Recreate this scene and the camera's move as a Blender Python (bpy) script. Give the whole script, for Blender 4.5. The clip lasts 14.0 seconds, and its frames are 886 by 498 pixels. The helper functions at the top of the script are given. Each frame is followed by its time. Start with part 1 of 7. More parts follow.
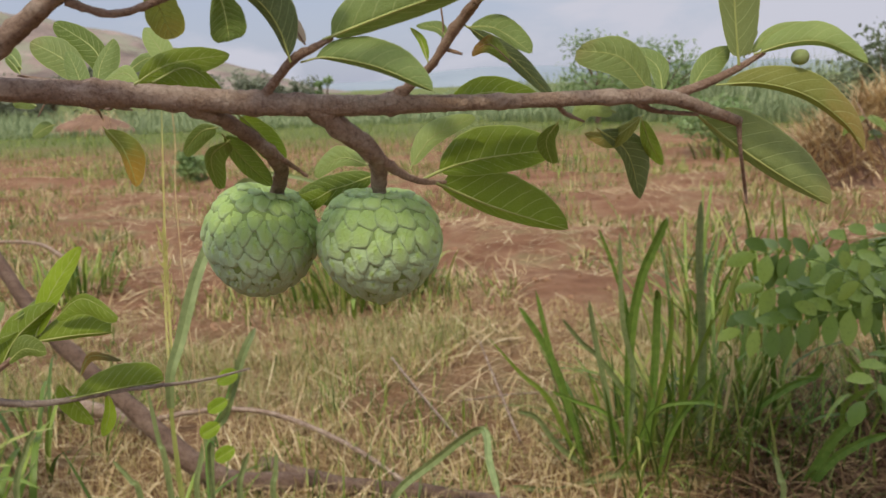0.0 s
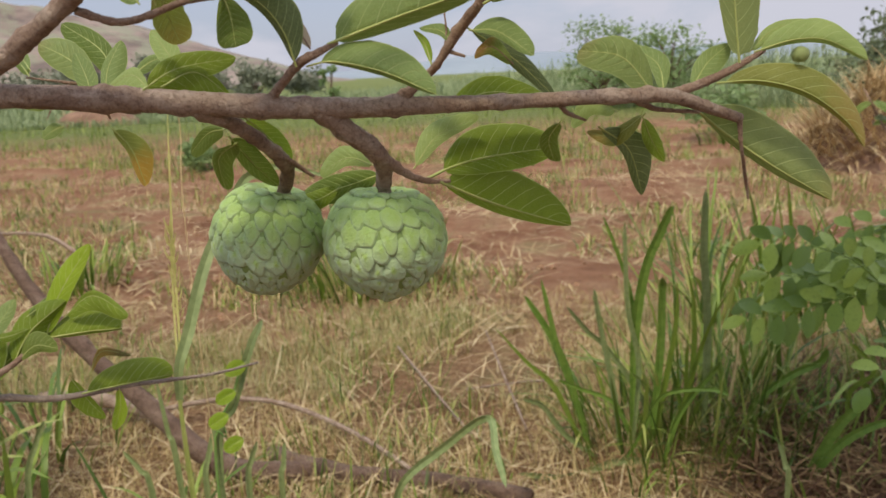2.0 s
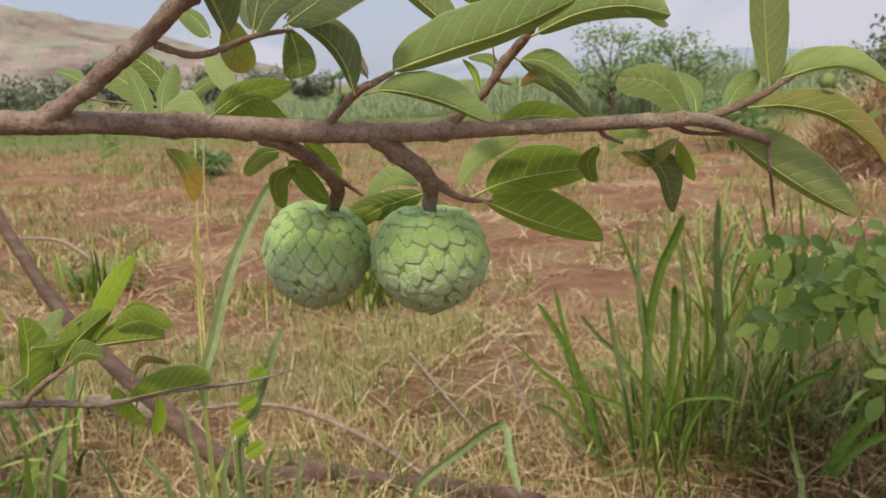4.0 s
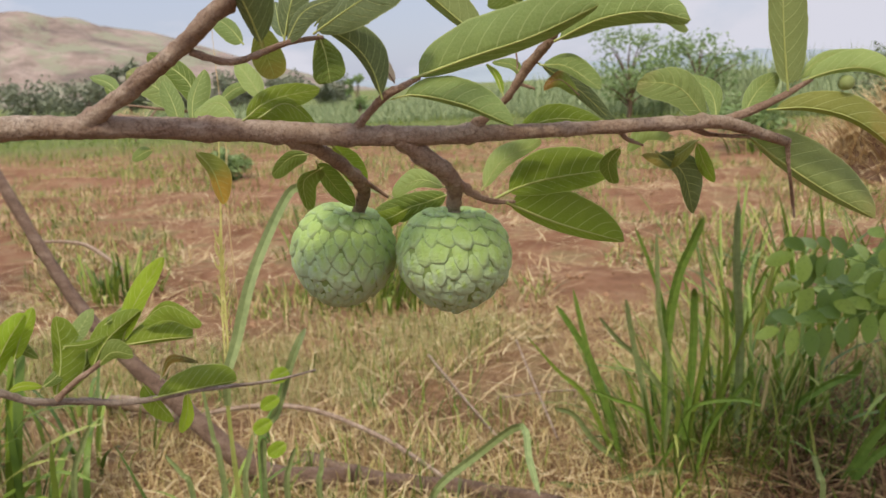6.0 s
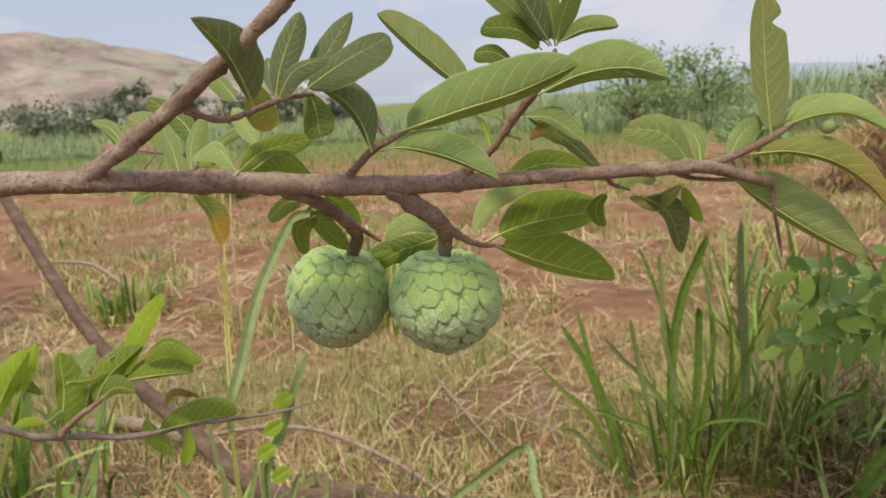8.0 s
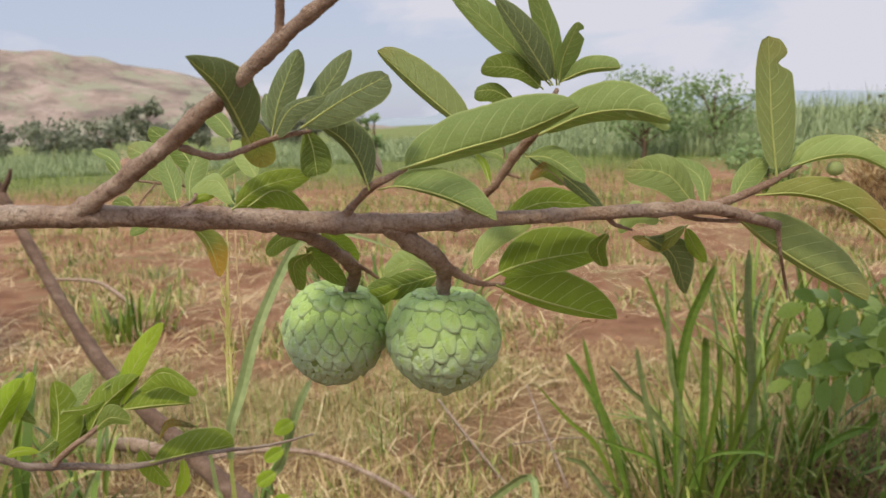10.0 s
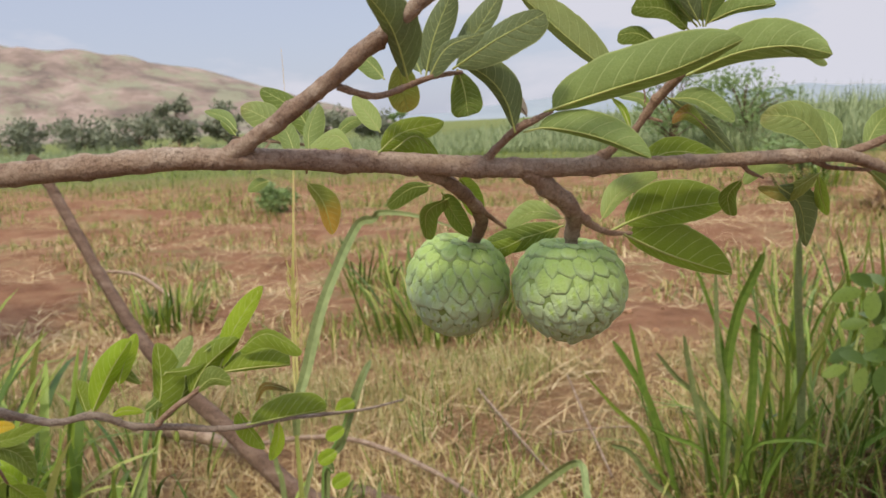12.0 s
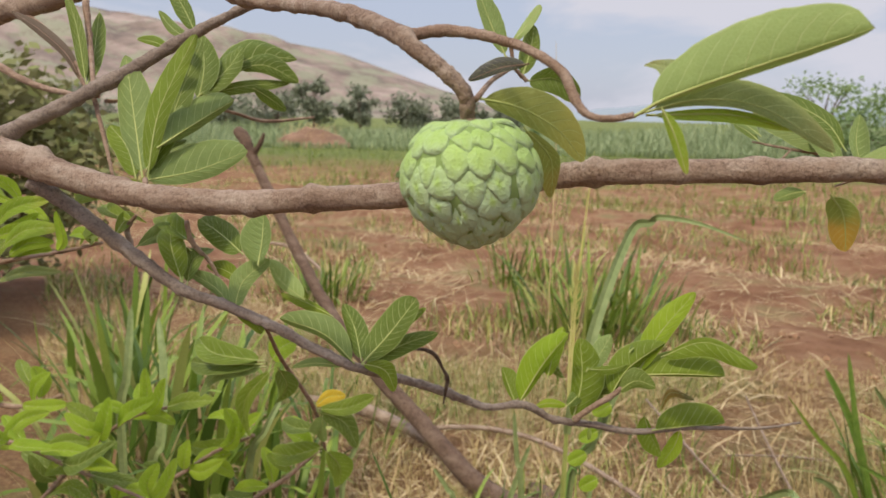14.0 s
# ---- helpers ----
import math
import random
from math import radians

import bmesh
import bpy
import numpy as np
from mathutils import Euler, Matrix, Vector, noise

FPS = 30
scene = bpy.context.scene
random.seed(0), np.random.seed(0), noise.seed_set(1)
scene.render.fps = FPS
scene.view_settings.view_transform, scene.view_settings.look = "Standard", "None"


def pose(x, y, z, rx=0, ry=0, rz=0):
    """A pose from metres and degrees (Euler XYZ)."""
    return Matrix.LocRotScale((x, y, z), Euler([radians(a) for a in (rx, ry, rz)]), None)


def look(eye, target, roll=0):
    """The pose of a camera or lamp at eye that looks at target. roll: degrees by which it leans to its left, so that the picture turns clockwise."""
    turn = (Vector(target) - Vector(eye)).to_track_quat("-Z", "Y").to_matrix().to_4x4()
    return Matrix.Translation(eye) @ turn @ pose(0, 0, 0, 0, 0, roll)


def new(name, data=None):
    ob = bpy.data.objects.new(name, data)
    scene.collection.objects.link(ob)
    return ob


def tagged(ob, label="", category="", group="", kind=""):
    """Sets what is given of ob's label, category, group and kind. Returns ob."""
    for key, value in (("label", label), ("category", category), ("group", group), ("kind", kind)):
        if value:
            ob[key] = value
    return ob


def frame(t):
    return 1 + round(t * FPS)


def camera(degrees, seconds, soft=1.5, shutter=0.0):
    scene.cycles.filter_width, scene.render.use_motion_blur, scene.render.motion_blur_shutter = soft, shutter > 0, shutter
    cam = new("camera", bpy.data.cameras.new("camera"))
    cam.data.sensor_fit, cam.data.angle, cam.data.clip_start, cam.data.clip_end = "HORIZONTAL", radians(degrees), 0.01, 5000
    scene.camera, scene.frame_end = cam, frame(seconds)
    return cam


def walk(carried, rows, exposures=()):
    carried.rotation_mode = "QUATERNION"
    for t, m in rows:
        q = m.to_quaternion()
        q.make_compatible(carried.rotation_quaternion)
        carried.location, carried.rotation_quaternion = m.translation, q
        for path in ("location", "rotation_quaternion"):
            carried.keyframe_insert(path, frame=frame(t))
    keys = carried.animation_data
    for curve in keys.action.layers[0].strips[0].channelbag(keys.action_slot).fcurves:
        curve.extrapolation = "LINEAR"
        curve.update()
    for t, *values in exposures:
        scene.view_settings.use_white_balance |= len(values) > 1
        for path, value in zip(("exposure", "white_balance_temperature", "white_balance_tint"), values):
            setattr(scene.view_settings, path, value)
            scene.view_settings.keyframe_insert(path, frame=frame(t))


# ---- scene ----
cam = camera(57.0, 14.0)
PATH = [
    (0, (0.084, -0.009, 1.527), (0.022, 1.952, 1.137), -2.2),
    (0.5, (0.081, 0.003, 1.527), (0.01, 1.961, 1.125), -2.0),
    (1, (0.084, 0.001, 1.526), (0.002, 1.956, 1.113), -2.3),
    (1.5, (0.087, -0.022, 1.534), (0.004, 1.933, 1.123), -1.5),
    (2, (0.085, -0.016, 1.536), (0.009, 1.938, 1.117), -2.7),
    (2.5, (0.089, -0.043, 1.544), (0.011, 1.913, 1.134), -3.0),
    (3, (0.061, -0.05, 1.554), (-0.015, 1.905, 1.139), -2.8),
    (5.5, (0.059, -0.032, 1.545), (-0.069, 1.926, 1.159), -2.8),
    (6, (0.056, -0.058, 1.552), (-0.08, 1.898, 1.156), -2.9),
    (6.5, (0.06, -0.083, 1.57), (-0.077, 1.872, 1.172), -2.4),
    (7, (0.056, -0.065, 1.567), (-0.092, 1.889, 1.165), -3.1),
    (7.5, (0.063, -0.08, 1.563), (-0.086, 1.876, 1.176), -3.4),
    (8, (0.07, -0.066, 1.575), (-0.082, 1.896, 1.217), -3.4),
    (8.5, (0.077, -0.053, 1.584), (-0.079, 1.914, 1.259), -2.9),
    (11, (0.074, -0.056, 1.585), (-0.104, 1.913, 1.283), -2.7),
    (11.5, (0.053, -0.068, 1.574), (-0.138, 1.899, 1.27), -2.9),
    (12, (-0.003, -0.072, 1.554), (-0.233, 1.89, 1.244), -2.9),
    (12.5, (-0.086, -0.073, 1.574), (-0.438, 1.866, 1.230), 0.0),
    (13, (-0.192, -0.079, 1.543), (-0.612, 1.857, 1.260), 0.0),
    (13.5, (-0.302, -0.115, 1.554), (-0.755, 1.805, 1.253), 0.6),
    (14, (-0.359, -0.12, 1.565), (-0.859, 1.79, 1.245), 1.3),
]
walk(cam, [(t, look(eye, target, roll)) for t, eye, target, roll in PATH],
     exposures=[(0.0, -0.17, 6550, 7), (1.5, -0.12, 6570, 7), (3.0, -0.12, 6600, 7), (5.5, 0.06, 6700, 7), (11.0, 0.06, 6700, 7), (14.0, 0.0, 6700, 7)])
cam.data.dof.use_dof = True
cam.data.dof.focus_distance = 0.66
cam.data.dof.aperture_fstop = 14.5

# ---------------------------------------------------------------- light
SUN_EL, SUN_AZ = radians(53), radians(205)      # height, and turn from straight ahead towards the right
world = bpy.data.worlds.new("sky")
scene.world = world
world.use_nodes = True
wn, wl = world.node_tree.nodes, world.node_tree.links
back = wn["Background"]
sky = wn.new("ShaderNodeTexSky")
sky.sky_type, sky.sun_disc = "NISHITA", False
sky.sun_elevation, sky.sun_rotation = SUN_EL, SUN_AZ
sky.air_density, sky.dust_density, sky.ozone_density = 1.2, 1.2, 3.0
cloud = wn.new("ShaderNodeTexNoise")
cloud.inputs["Scale"].default_value, cloud.inputs["Detail"].default_value = 3.2, 7.0
cloud.inputs["Roughness"].default_value, cloud.inputs["Distortion"].default_value = 0.58, 0.4
stretch = wn.new("ShaderNodeMapping")
stretch.inputs["Scale"].default_value = (1.0, 1.0, 3.2)
coords = wn.new("ShaderNodeTexCoord")
wl.new(coords.outputs["Generated"], stretch.inputs["Vector"])
wl.new(stretch.outputs["Vector"], cloud.inputs["Vector"])
cover = wn.new("ShaderNodeMapRange")
cover.inputs["From Min"].default_value, cover.inputs["From Max"].default_value = 0.44, 0.57
cover.inputs["To Min"].default_value, cover.inputs["To Max"].default_value = 0.22, 1.0
bank = wn.new("ShaderNodeMath")
bank.operation, bank.inputs[1].default_value = "MULTIPLY_ADD", 0.22
across = wn.new("ShaderNodeSeparateXYZ")
wl.new(coords.outputs["Generated"], across.inputs[0])
wl.new(across.outputs["X"], bank.inputs[0])
wl.new(cloud.outputs["Fac"], bank.inputs[2])
wl.new(bank.outputs[0], cover.inputs["Value"])
blend = wn.new("ShaderNodeMix")
blend.data_type = "RGBA"
blend.inputs["B"].default_value = (6.3, 6.3, 7.35, 1)
high = wn.new("ShaderNodeSeparateXYZ")
wl.new(coords.outputs["Generated"], high.inputs[0])
climb = wn.new("ShaderNodeMapRange")           # thin cloud is brightest overhead
climb.inputs["From Min"].default_value, climb.inputs["From Max"].default_value = 0.15, 1.0
climb.inputs["To Min"].default_value, climb.inputs["To Max"].default_value = 1.0, 3.0
wl.new(high.outputs["Z"], climb.inputs["Value"])
veil = wn.new("ShaderNodeVectorMath")
veil.operation = "SCALE"
wl.new(climb.outputs["Result"], veil.inputs["Scale"])
wl.new(cover.outputs["Result"], blend.inputs["Factor"])
haze = wn.new("ShaderNodeMix")
haze.data_type = "RGBA"
haze.inputs["Factor"].default_value, haze.inputs["B"].default_value = 0.65, (4.7, 5.15, 7.3, 1)
wl.new(sky.outputs["Color"], haze.inputs["A"])
wl.new(haze.outputs["Result"], blend.inputs["A"])
wl.new(blend.outputs["Result"], veil.inputs[0])
wl.new(veil.outputs["Vector"], back.inputs["Color"])
back.inputs["Strength"].default_value = 0.105

lamp = bpy.data.lights.new("sun", "SUN")
lamp.energy, lamp.angle, lamp.color = 2.75, radians(6.0), (1.0, 0.885, 0.69)
sun = new("sun", lamp)
way_to_sun = Vector((math.sin(SUN_AZ) * math.cos(SUN_EL), math.cos(SUN_AZ) * math.cos(SUN_EL), math.sin(SUN_EL)))
sun.matrix_world = look(way_to_sun * 50, (0, 0, 0))

# ---------------------------------------------------------------- materials
def shader(name, rough=0.7, gloss=0.3):
    m = bpy.data.materials.new(name)
    m.use_nodes = True
    b = m.node_tree.nodes["Principled BSDF"]
    b.inputs["Roughness"].default_value = rough
    b.inputs["Specular IOR Level"].default_value = gloss
    return m, m.node_tree.nodes, m.node_tree.links, b


def noise_node(n, l, scale, detail=4.0, rough=0.55, coord="Object", squash=None):
    tc = n.new("ShaderNodeTexCoord")
    t = n.new("ShaderNodeTexNoise")
    t.inputs["Scale"].default_value, t.inputs["Detail"].default_value, t.inputs["Roughness"].default_value = scale, detail, rough
    if squash:
        mp = n.new("ShaderNodeMapping")
        mp.inputs["Scale"].default_value = squash
        l.new(tc.outputs[coord], mp.inputs["Vector"])
        l.new(mp.outputs["Vector"], t.inputs["Vector"])
    else:
        l.new(tc.outputs[coord], t.inputs["Vector"])
    return t.outputs["Fac"]


def ramp(n, l, fac, stops):
    r = n.new("ShaderNodeValToRGB")
    e = r.color_ramp.elements
    while len(e) < len(stops):
        e.new(0.5)
    for item, (at, colour) in zip(e, stops):
        item.position, item.color = at, (*colour, 1)
    l.new(fac, r.inputs["Fac"])
    return r.outputs["Color"]


def mix(n, l, a, b, fac, mode="MIX"):
    x = n.new("ShaderNodeMix")
    x.data_type, x.blend_type = "RGBA", mode
    for key, value in (("A", a), ("B", b)):
        if isinstance(value, tuple):
            x.inputs[key].default_value = (*value, 1)
        else:
            l.new(value, x.inputs[key])
    if isinstance(fac, float):
        x.inputs["Factor"].default_value = fac
    else:
        l.new(fac, x.inputs["Factor"])
    return x.outputs["Result"]


def calc(n, l, op, a, b=0.0, c=0.0):
    x = n.new("ShaderNodeMath")
    x.operation = op
    for i, value in enumerate((a, b, c)):
        if isinstance(value, (int, float)):
            x.inputs[i].default_value = value
        else:
            l.new(value, x.inputs[i])
    return x.outputs[0]


def bump(n, l, b, height, strength, distance):
    x = n.new("ShaderNodeBump")
    x.inputs["Strength"].default_value, x.inputs["Distance"].default_value = strength, distance
    l.new(height, x.inputs["Height"])
    l.new(x.outputs["Normal"], b.inputs["Normal"])
    return x.outputs["Normal"]


def smooth(n, l, value, low, high):
    x = n.new("ShaderNodeMapRange")
    x.interpolation_type = "SMOOTHSTEP"
    x.inputs["From Min"].default_value, x.inputs["From Max"].default_value = low, high
    l.new(value, x.inputs["Value"])
    return x.outputs["Result"]


def glow_through(m, n, l, b, colour, share):
    """Light that passes through a thin blade."""
    t = n.new("ShaderNodeBsdfTranslucent")
    if isinstance(colour, tuple):
        t.inputs["Color"].default_value = (*colour, 1)
    else:
        l.new(colour, t.inputs["Color"])
    s = n.new("ShaderNodeMixShader")
    s.inputs["Fac"].default_value = share
    l.new(b.outputs[0], s.inputs[1])
    l.new(t.outputs[0], s.inputs[2])
    l.new(s.outputs[0], n["Material Output"].inputs["Surface"])


def leaf_material(name, one, two, tip=None, tip_from=0.5, share=0.33, vein=(0.62, 0.66, 0.30), rough=0.58):
    m, n, l, b = shader(name, rough, 0.22)
    uv = n.new("ShaderNodeUVMap")
    uv.uv_map = "blade"
    part_of = n.new("ShaderNodeSeparateXYZ")
    l.new(uv.outputs["UV"], part_of.inputs[0])
    u, v = part_of.outputs[0], part_of.outputs[1]
    off = calc(n, l, "ABSOLUTE", calc(n, l, "SUBTRACT", v, 0.5))
    climb_ = calc(n, l, "MULTIPLY", off, calc(n, l, "MULTIPLY_ADD", off, 0.42, 0.26))
    turn = calc(n, l, "FRACT", calc(n, l, "MULTIPLY", calc(n, l, "SUBTRACT", u, climb_), calc(n, l, "MULTIPLY_ADD", noise_node(n, l, 30.0, 1.0), 0.5, 8.6)))
    ridge = calc(n, l, "ABSOLUTE", calc(n, l, "SUBTRACT", turn, 0.5))
    line = calc(n, l, "MULTIPLY", smooth(n, l, ridge, 0.452, 0.492), smooth(n, l, calc(n, l, "SUBTRACT", 0.5, off), 0.03, 0.16))
    rim = smooth(n, l, off, 0.465, 0.498)
    info = n.new("ShaderNodeObjectInfo")
    base = mix(n, l, one, two, info.outputs["Random"])
    patch = noise_node(n, l, 38.0, 5.0)
    base = mix(n, l, base, tuple(min(1, c * 1.35 + 0.01) for c in two), calc(n, l, "MULTIPLY", smooth(n, l, patch, 0.45, 0.75), 0.45))
    fleck = noise_node(n, l, 420.0, 2.0)
    base = mix(n, l, base, (0.10, 0.075, 0.03), calc(n, l, "MULTIPLY", smooth(n, l, fleck, 0.70, 0.78), 0.55))
    if tip:
        ragged = calc(n, l, "ADD", u, calc(n, l, "MULTIPLY", calc(n, l, "SUBTRACT", patch, 0.5), 0.7))
        base = mix(n, l, base, tip, smooth(n, l, ragged, tip_from, tip_from + 0.35))
    net = n.new("ShaderNodeTexVoronoi")
    net.feature = "DISTANCE_TO_EDGE"
    net.inputs["Scale"].default_value = 420.0
    l.new(n.new("ShaderNodeTexCoord").outputs["Object"], net.inputs["Vector"])
    mesh_line = calc(n, l, "SUBTRACT", 1.0, smooth(n, l, net.outputs["Distance"], 0.0, 0.10))
    base = mix(n, l, base, vein, calc(n, l, "MULTIPLY", mesh_line, 0.10))
    base = mix(n, l, base, vein, calc(n, l, "MULTIPLY", calc(n, l, "MAXIMUM", line, calc(n, l, "MULTIPLY", rim, 0.7)), 0.48))
    l.new(base, b.inputs["Base Color"])
    height = calc(n, l, "ADD", calc(n, l, "SUBTRACT", calc(n, l, "MULTIPLY", noise_node(n, l, 260.0, 3.0), 0.35), calc(n, l, "MULTIPLY", line, 0.30)), calc(n, l, "MULTIPLY", mesh_line, -0.12))
    bump(n, l, b, height, 0.8, 0.0016)
    glow_through(m, n, l, b, mix(n, l, base, (0.38, 0.50, 0.04), 0.42), share)
    return m


LEAF = {
    "green": leaf_material("leaf_mid_green", (0.165, 0.230, 0.068), (0.198, 0.262, 0.080)),
    # grey-green taken darker, so leaves turned from the sun carry their shade
    "dark": leaf_material("leaf_shaded_grey_green", (0.092, 0.122, 0.052), (0.112, 0.142, 0.060), share=0.16),
    "deep": leaf_material("leaf_deep_green", (0.088, 0.132, 0.018), (0.118, 0.160, 0.023), share=0.25),
    "vivid": leaf_material("leaf_fresh_green", (0.138, 0.198, 0.015), (0.176, 0.236, 0.020), share=0.38),
    "vividlight": leaf_material("leaf_young_green", (0.24, 0.36, 0.018), (0.29, 0.40, 0.024), share=0.48),
    "light": leaf_material("leaf_pale_green", (0.285, 0.370, 0.120), (0.330, 0.410, 0.140), share=0.4),
    "lightyellow": leaf_material("leaf_yellow_green", (0.24, 0.35, 0.030), (0.27, 0.37, 0.035), (0.33, 0.38, 0.045), 0.6, 0.45),
    "olivegreen": leaf_material("leaf_olive_green", (0.200, 0.240, 0.086), (0.232, 0.272, 0.100), (0.250, 0.245, 0.085), 0.7),
    "turning": leaf_material("leaf_turning_olive", (0.215, 0.235, 0.060), (0.250, 0.262, 0.070), (0.340, 0.310, 0.075), 0.45, 0.35),
    "olive": leaf_material("leaf_olive", (0.205, 0.215, 0.050), (0.230, 0.230, 0.058), (0.300, 0.210, 0.060), 0.5),
    "pleat": leaf_material("leaf_curled", (0.190, 0.245, 0.075), (0.210, 0.265, 0.085), (0.24, 0.235, 0.085), 0.75),
    "rust": leaf_material("leaf_rusty", (0.160, 0.213, 0.040), (0.174, 0.227, 0.046), (0.254, 0.121, 0.034), 0.42),
    "yellow": leaf_material("leaf_turning", (0.210, 0.235, 0.055), (0.225, 0.245, 0.055), (0.50, 0.27, 0.050), 0.35),
    "tan": leaf_material("leaf_tan", (0.30, 0.165, 0.045), (0.34, 0.20, 0.055), (0.12, 0.075, 0.04), 0.4),
    "golden": leaf_material("leaf_golden", (0.55, 0.36, 0.02), (0.60, 0.40, 0.02)),
    "pale": leaf_material("leaf_bleached", (0.52, 0.40, 0.32), (0.56, 0.44, 0.36), vein=(0.45, 0.34, 0.26)),
    "plum": leaf_material("leaf_withering", (0.060, 0.055, 0.055), (0.075, 0.070, 0.060), share=0.12),
    "brown": leaf_material("leaf_dry", (0.095, 0.062, 0.045), (0.130, 0.090, 0.060), share=0.1, vein=(0.07, 0.05, 0.035)),
}


def rib_material():
    m, n, l, b = shader("leaf_rib", 0.5, 0.3)
    l.new(ramp(n, l, noise_node(n, l, 90.0), [(0.3, (0.32, 0.36, 0.10)), (0.75, (0.44, 0.46, 0.16))]), b.inputs["Base Color"])
    return m


def bark_material(name, low, mid, high, grain=1.0):
    """Rough bark: long streaks, pits and crusts a few millimetres wide, pale worn patches."""
    m, n, l, b = shader(name, 0.80, 0.22)
    streak = noise_node(n, l, 60.0 * grain, 6.0, 0.65, squash=(0.35, 1.0, 1.0))
    crust = noise_node(n, l, 240.0 * grain, 5.0, 0.72)
    fine = noise_node(n, l, 800.0 * grain, 3.0, 0.7)
    big = noise_node(n, l, 26.0 * grain, 4.0, 0.6)
    crack = n.new("ShaderNodeTexVoronoi")
    crack.feature = "DISTANCE_TO_EDGE"
    crack.inputs["Scale"].default_value = 260.0 * grain
    l.new(n.new("ShaderNodeTexCoord").outputs["Object"], crack.inputs["Vector"])
    split = calc(n, l, "SUBTRACT", 1.0, smooth(n, l, crack.outputs["Distance"], 0.0, 0.14))
    base = ramp(n, l, streak, [(0.30, low), (0.5, mid), (0.70, high)])
    base = mix(n, l, base, tuple(c * 0.42 for c in low), calc(n, l, "MULTIPLY", smooth(n, l, crust, 0.51, 0.66), 0.46))
    base = mix(n, l, base, tuple(c * 0.5 for c in low), calc(n, l, "MULTIPLY", split, 0.28))
    base = mix(n, l, base, tuple(min(1, c * 1.12) for c in high), calc(n, l, "MULTIPLY", smooth(n, l, calc(n, l, "SUBTRACT", big, calc(n, l, "MULTIPLY", crust, 0.35)), 0.34, 0.50), 0.38))
    base = mix(n, l, base, tuple(c * 0.6 for c in low), calc(n, l, "MULTIPLY", smooth(n, l, fine, 0.56, 0.70), 0.35))
    l.new(base, b.inputs["Base Color"])
    relief = calc(n, l, "SUBTRACT", calc(n, l, "ADD", calc(n, l, "MULTIPLY", streak, 0.8), calc(n, l, "MULTIPLY", fine, 0.3)), calc(n, l, "MULTIPLY", crust, 1.3))
    bump(n, l, b, relief, 1.0, 0.0038 / grain)
    return m


def island_material(name, stops, rough=0.6, share=0.25, grain=120.0, tip=None):
    """For many small blades in one mesh, each of its own shade."""
    m, n, l, b = shader(name, rough, 0.3)
    geo = n.new("ShaderNodeNewGeometry")
    base = ramp(n, l, geo.outputs["Random Per Island"], stops)
    base = mix(n, l, base, tuple(c * 0.55 for c in stops[0][1]), calc(n, l, "MULTIPLY", smooth(n, l, noise_node(n, l, grain, 3.0), 0.52, 0.8), 0.5))
    l.new(base, b.inputs["Base Color"])
    glow_through(m, n, l, b, base, share)
    return m


def fruit_material():
    m, n, l, b = shader("custard_apple_skin", 0.62, 0.28)
    edge = n.new("ShaderNodeAttribute")
    edge.attribute_name = "bloom"
    info = n.new("ShaderNodeObjectInfo")
    base = mix(n, l, (0.295, 0.415, 0.112), (0.320, 0.440, 0.122), info.outputs["Random"])
    soft = noise_node(n, l, 55.0, 5.0)
    base = mix(n, l, base, (0.310, 0.440, 0.102), calc(n, l, "MULTIPLY", smooth(n, l, soft, 0.4, 0.7), 0.5))
    powder = calc(n, l, "ADD", edge.outputs["Fac"], calc(n, l, "MULTIPLY", calc(n, l, "SUBTRACT", noise_node(n, l, 160.0, 5.0), 0.5), 0.55))
    base = mix(n, l, base, (0.400, 0.490, 0.335), calc(n, l, "MULTIPLY", smooth(n, l, powder, 0.10, 0.75), 0.75))
    scab = calc(n, l, "MULTIPLY", smooth(n, l, noise_node(n, l, 330.0, 4.0, 0.7), 0.66, 0.74), smooth(n, l, edge.outputs["Fac"], 0.3, 0.9))
    base = mix(n, l, base, (0.10, 0.085, 0.05), calc(n, l, "MULTIPLY", scab, 0.7))
    l.new(base, b.inputs["Base Color"])
    bump(n, l, b, calc(n, l, "ADD", noise_node(n, l, 520.0, 4.0), calc(n, l, "MULTIPLY", noise_node(n, l, 170.0, 4.0, 0.7), 1.6)), 0.8, 0.0013)
    b.inputs["Subsurface Weight"].default_value = 0.08
    b.inputs["Subsurface Radius"].default_value = (0.004, 0.005, 0.002)
    return m


RIB = rib_material()
BARK = bark_material("bark_young", (0.225, 0.140, 0.096), (0.375, 0.262, 0.186), (0.515, 0.408, 0.315))
OLD_BARK = bark_material("bark_old", (0.110, 0.067, 0.044), (0.185, 0.116, 0.078), (0.270, 0.185, 0.130), 0.3)
TWIG_BARK = bark_material("bark_twig", (0.215, 0.130, 0.085), (0.340, 0.222, 0.150), (0.45, 0.33, 0.24), 1.6)
GREY_BARK = bark_material("bark_grey", (0.195, 0.142, 0.108), (0.320, 0.246, 0.192), (0.440, 0.362, 0.295), 1.2)
DRIED = bark_material("dried_leaf", (0.080, 0.052, 0.036), (0.150, 0.102, 0.070), (0.240, 0.178, 0.125), 1.5)
SKIN = fruit_material()
GROOVE = shader("custard_apple_groove", 0.8, 0.1)[0]
GROOVE.node_tree.nodes["Principled BSDF"].inputs["Base Color"].default_value = (0.195, 0.270, 0.085, 1)
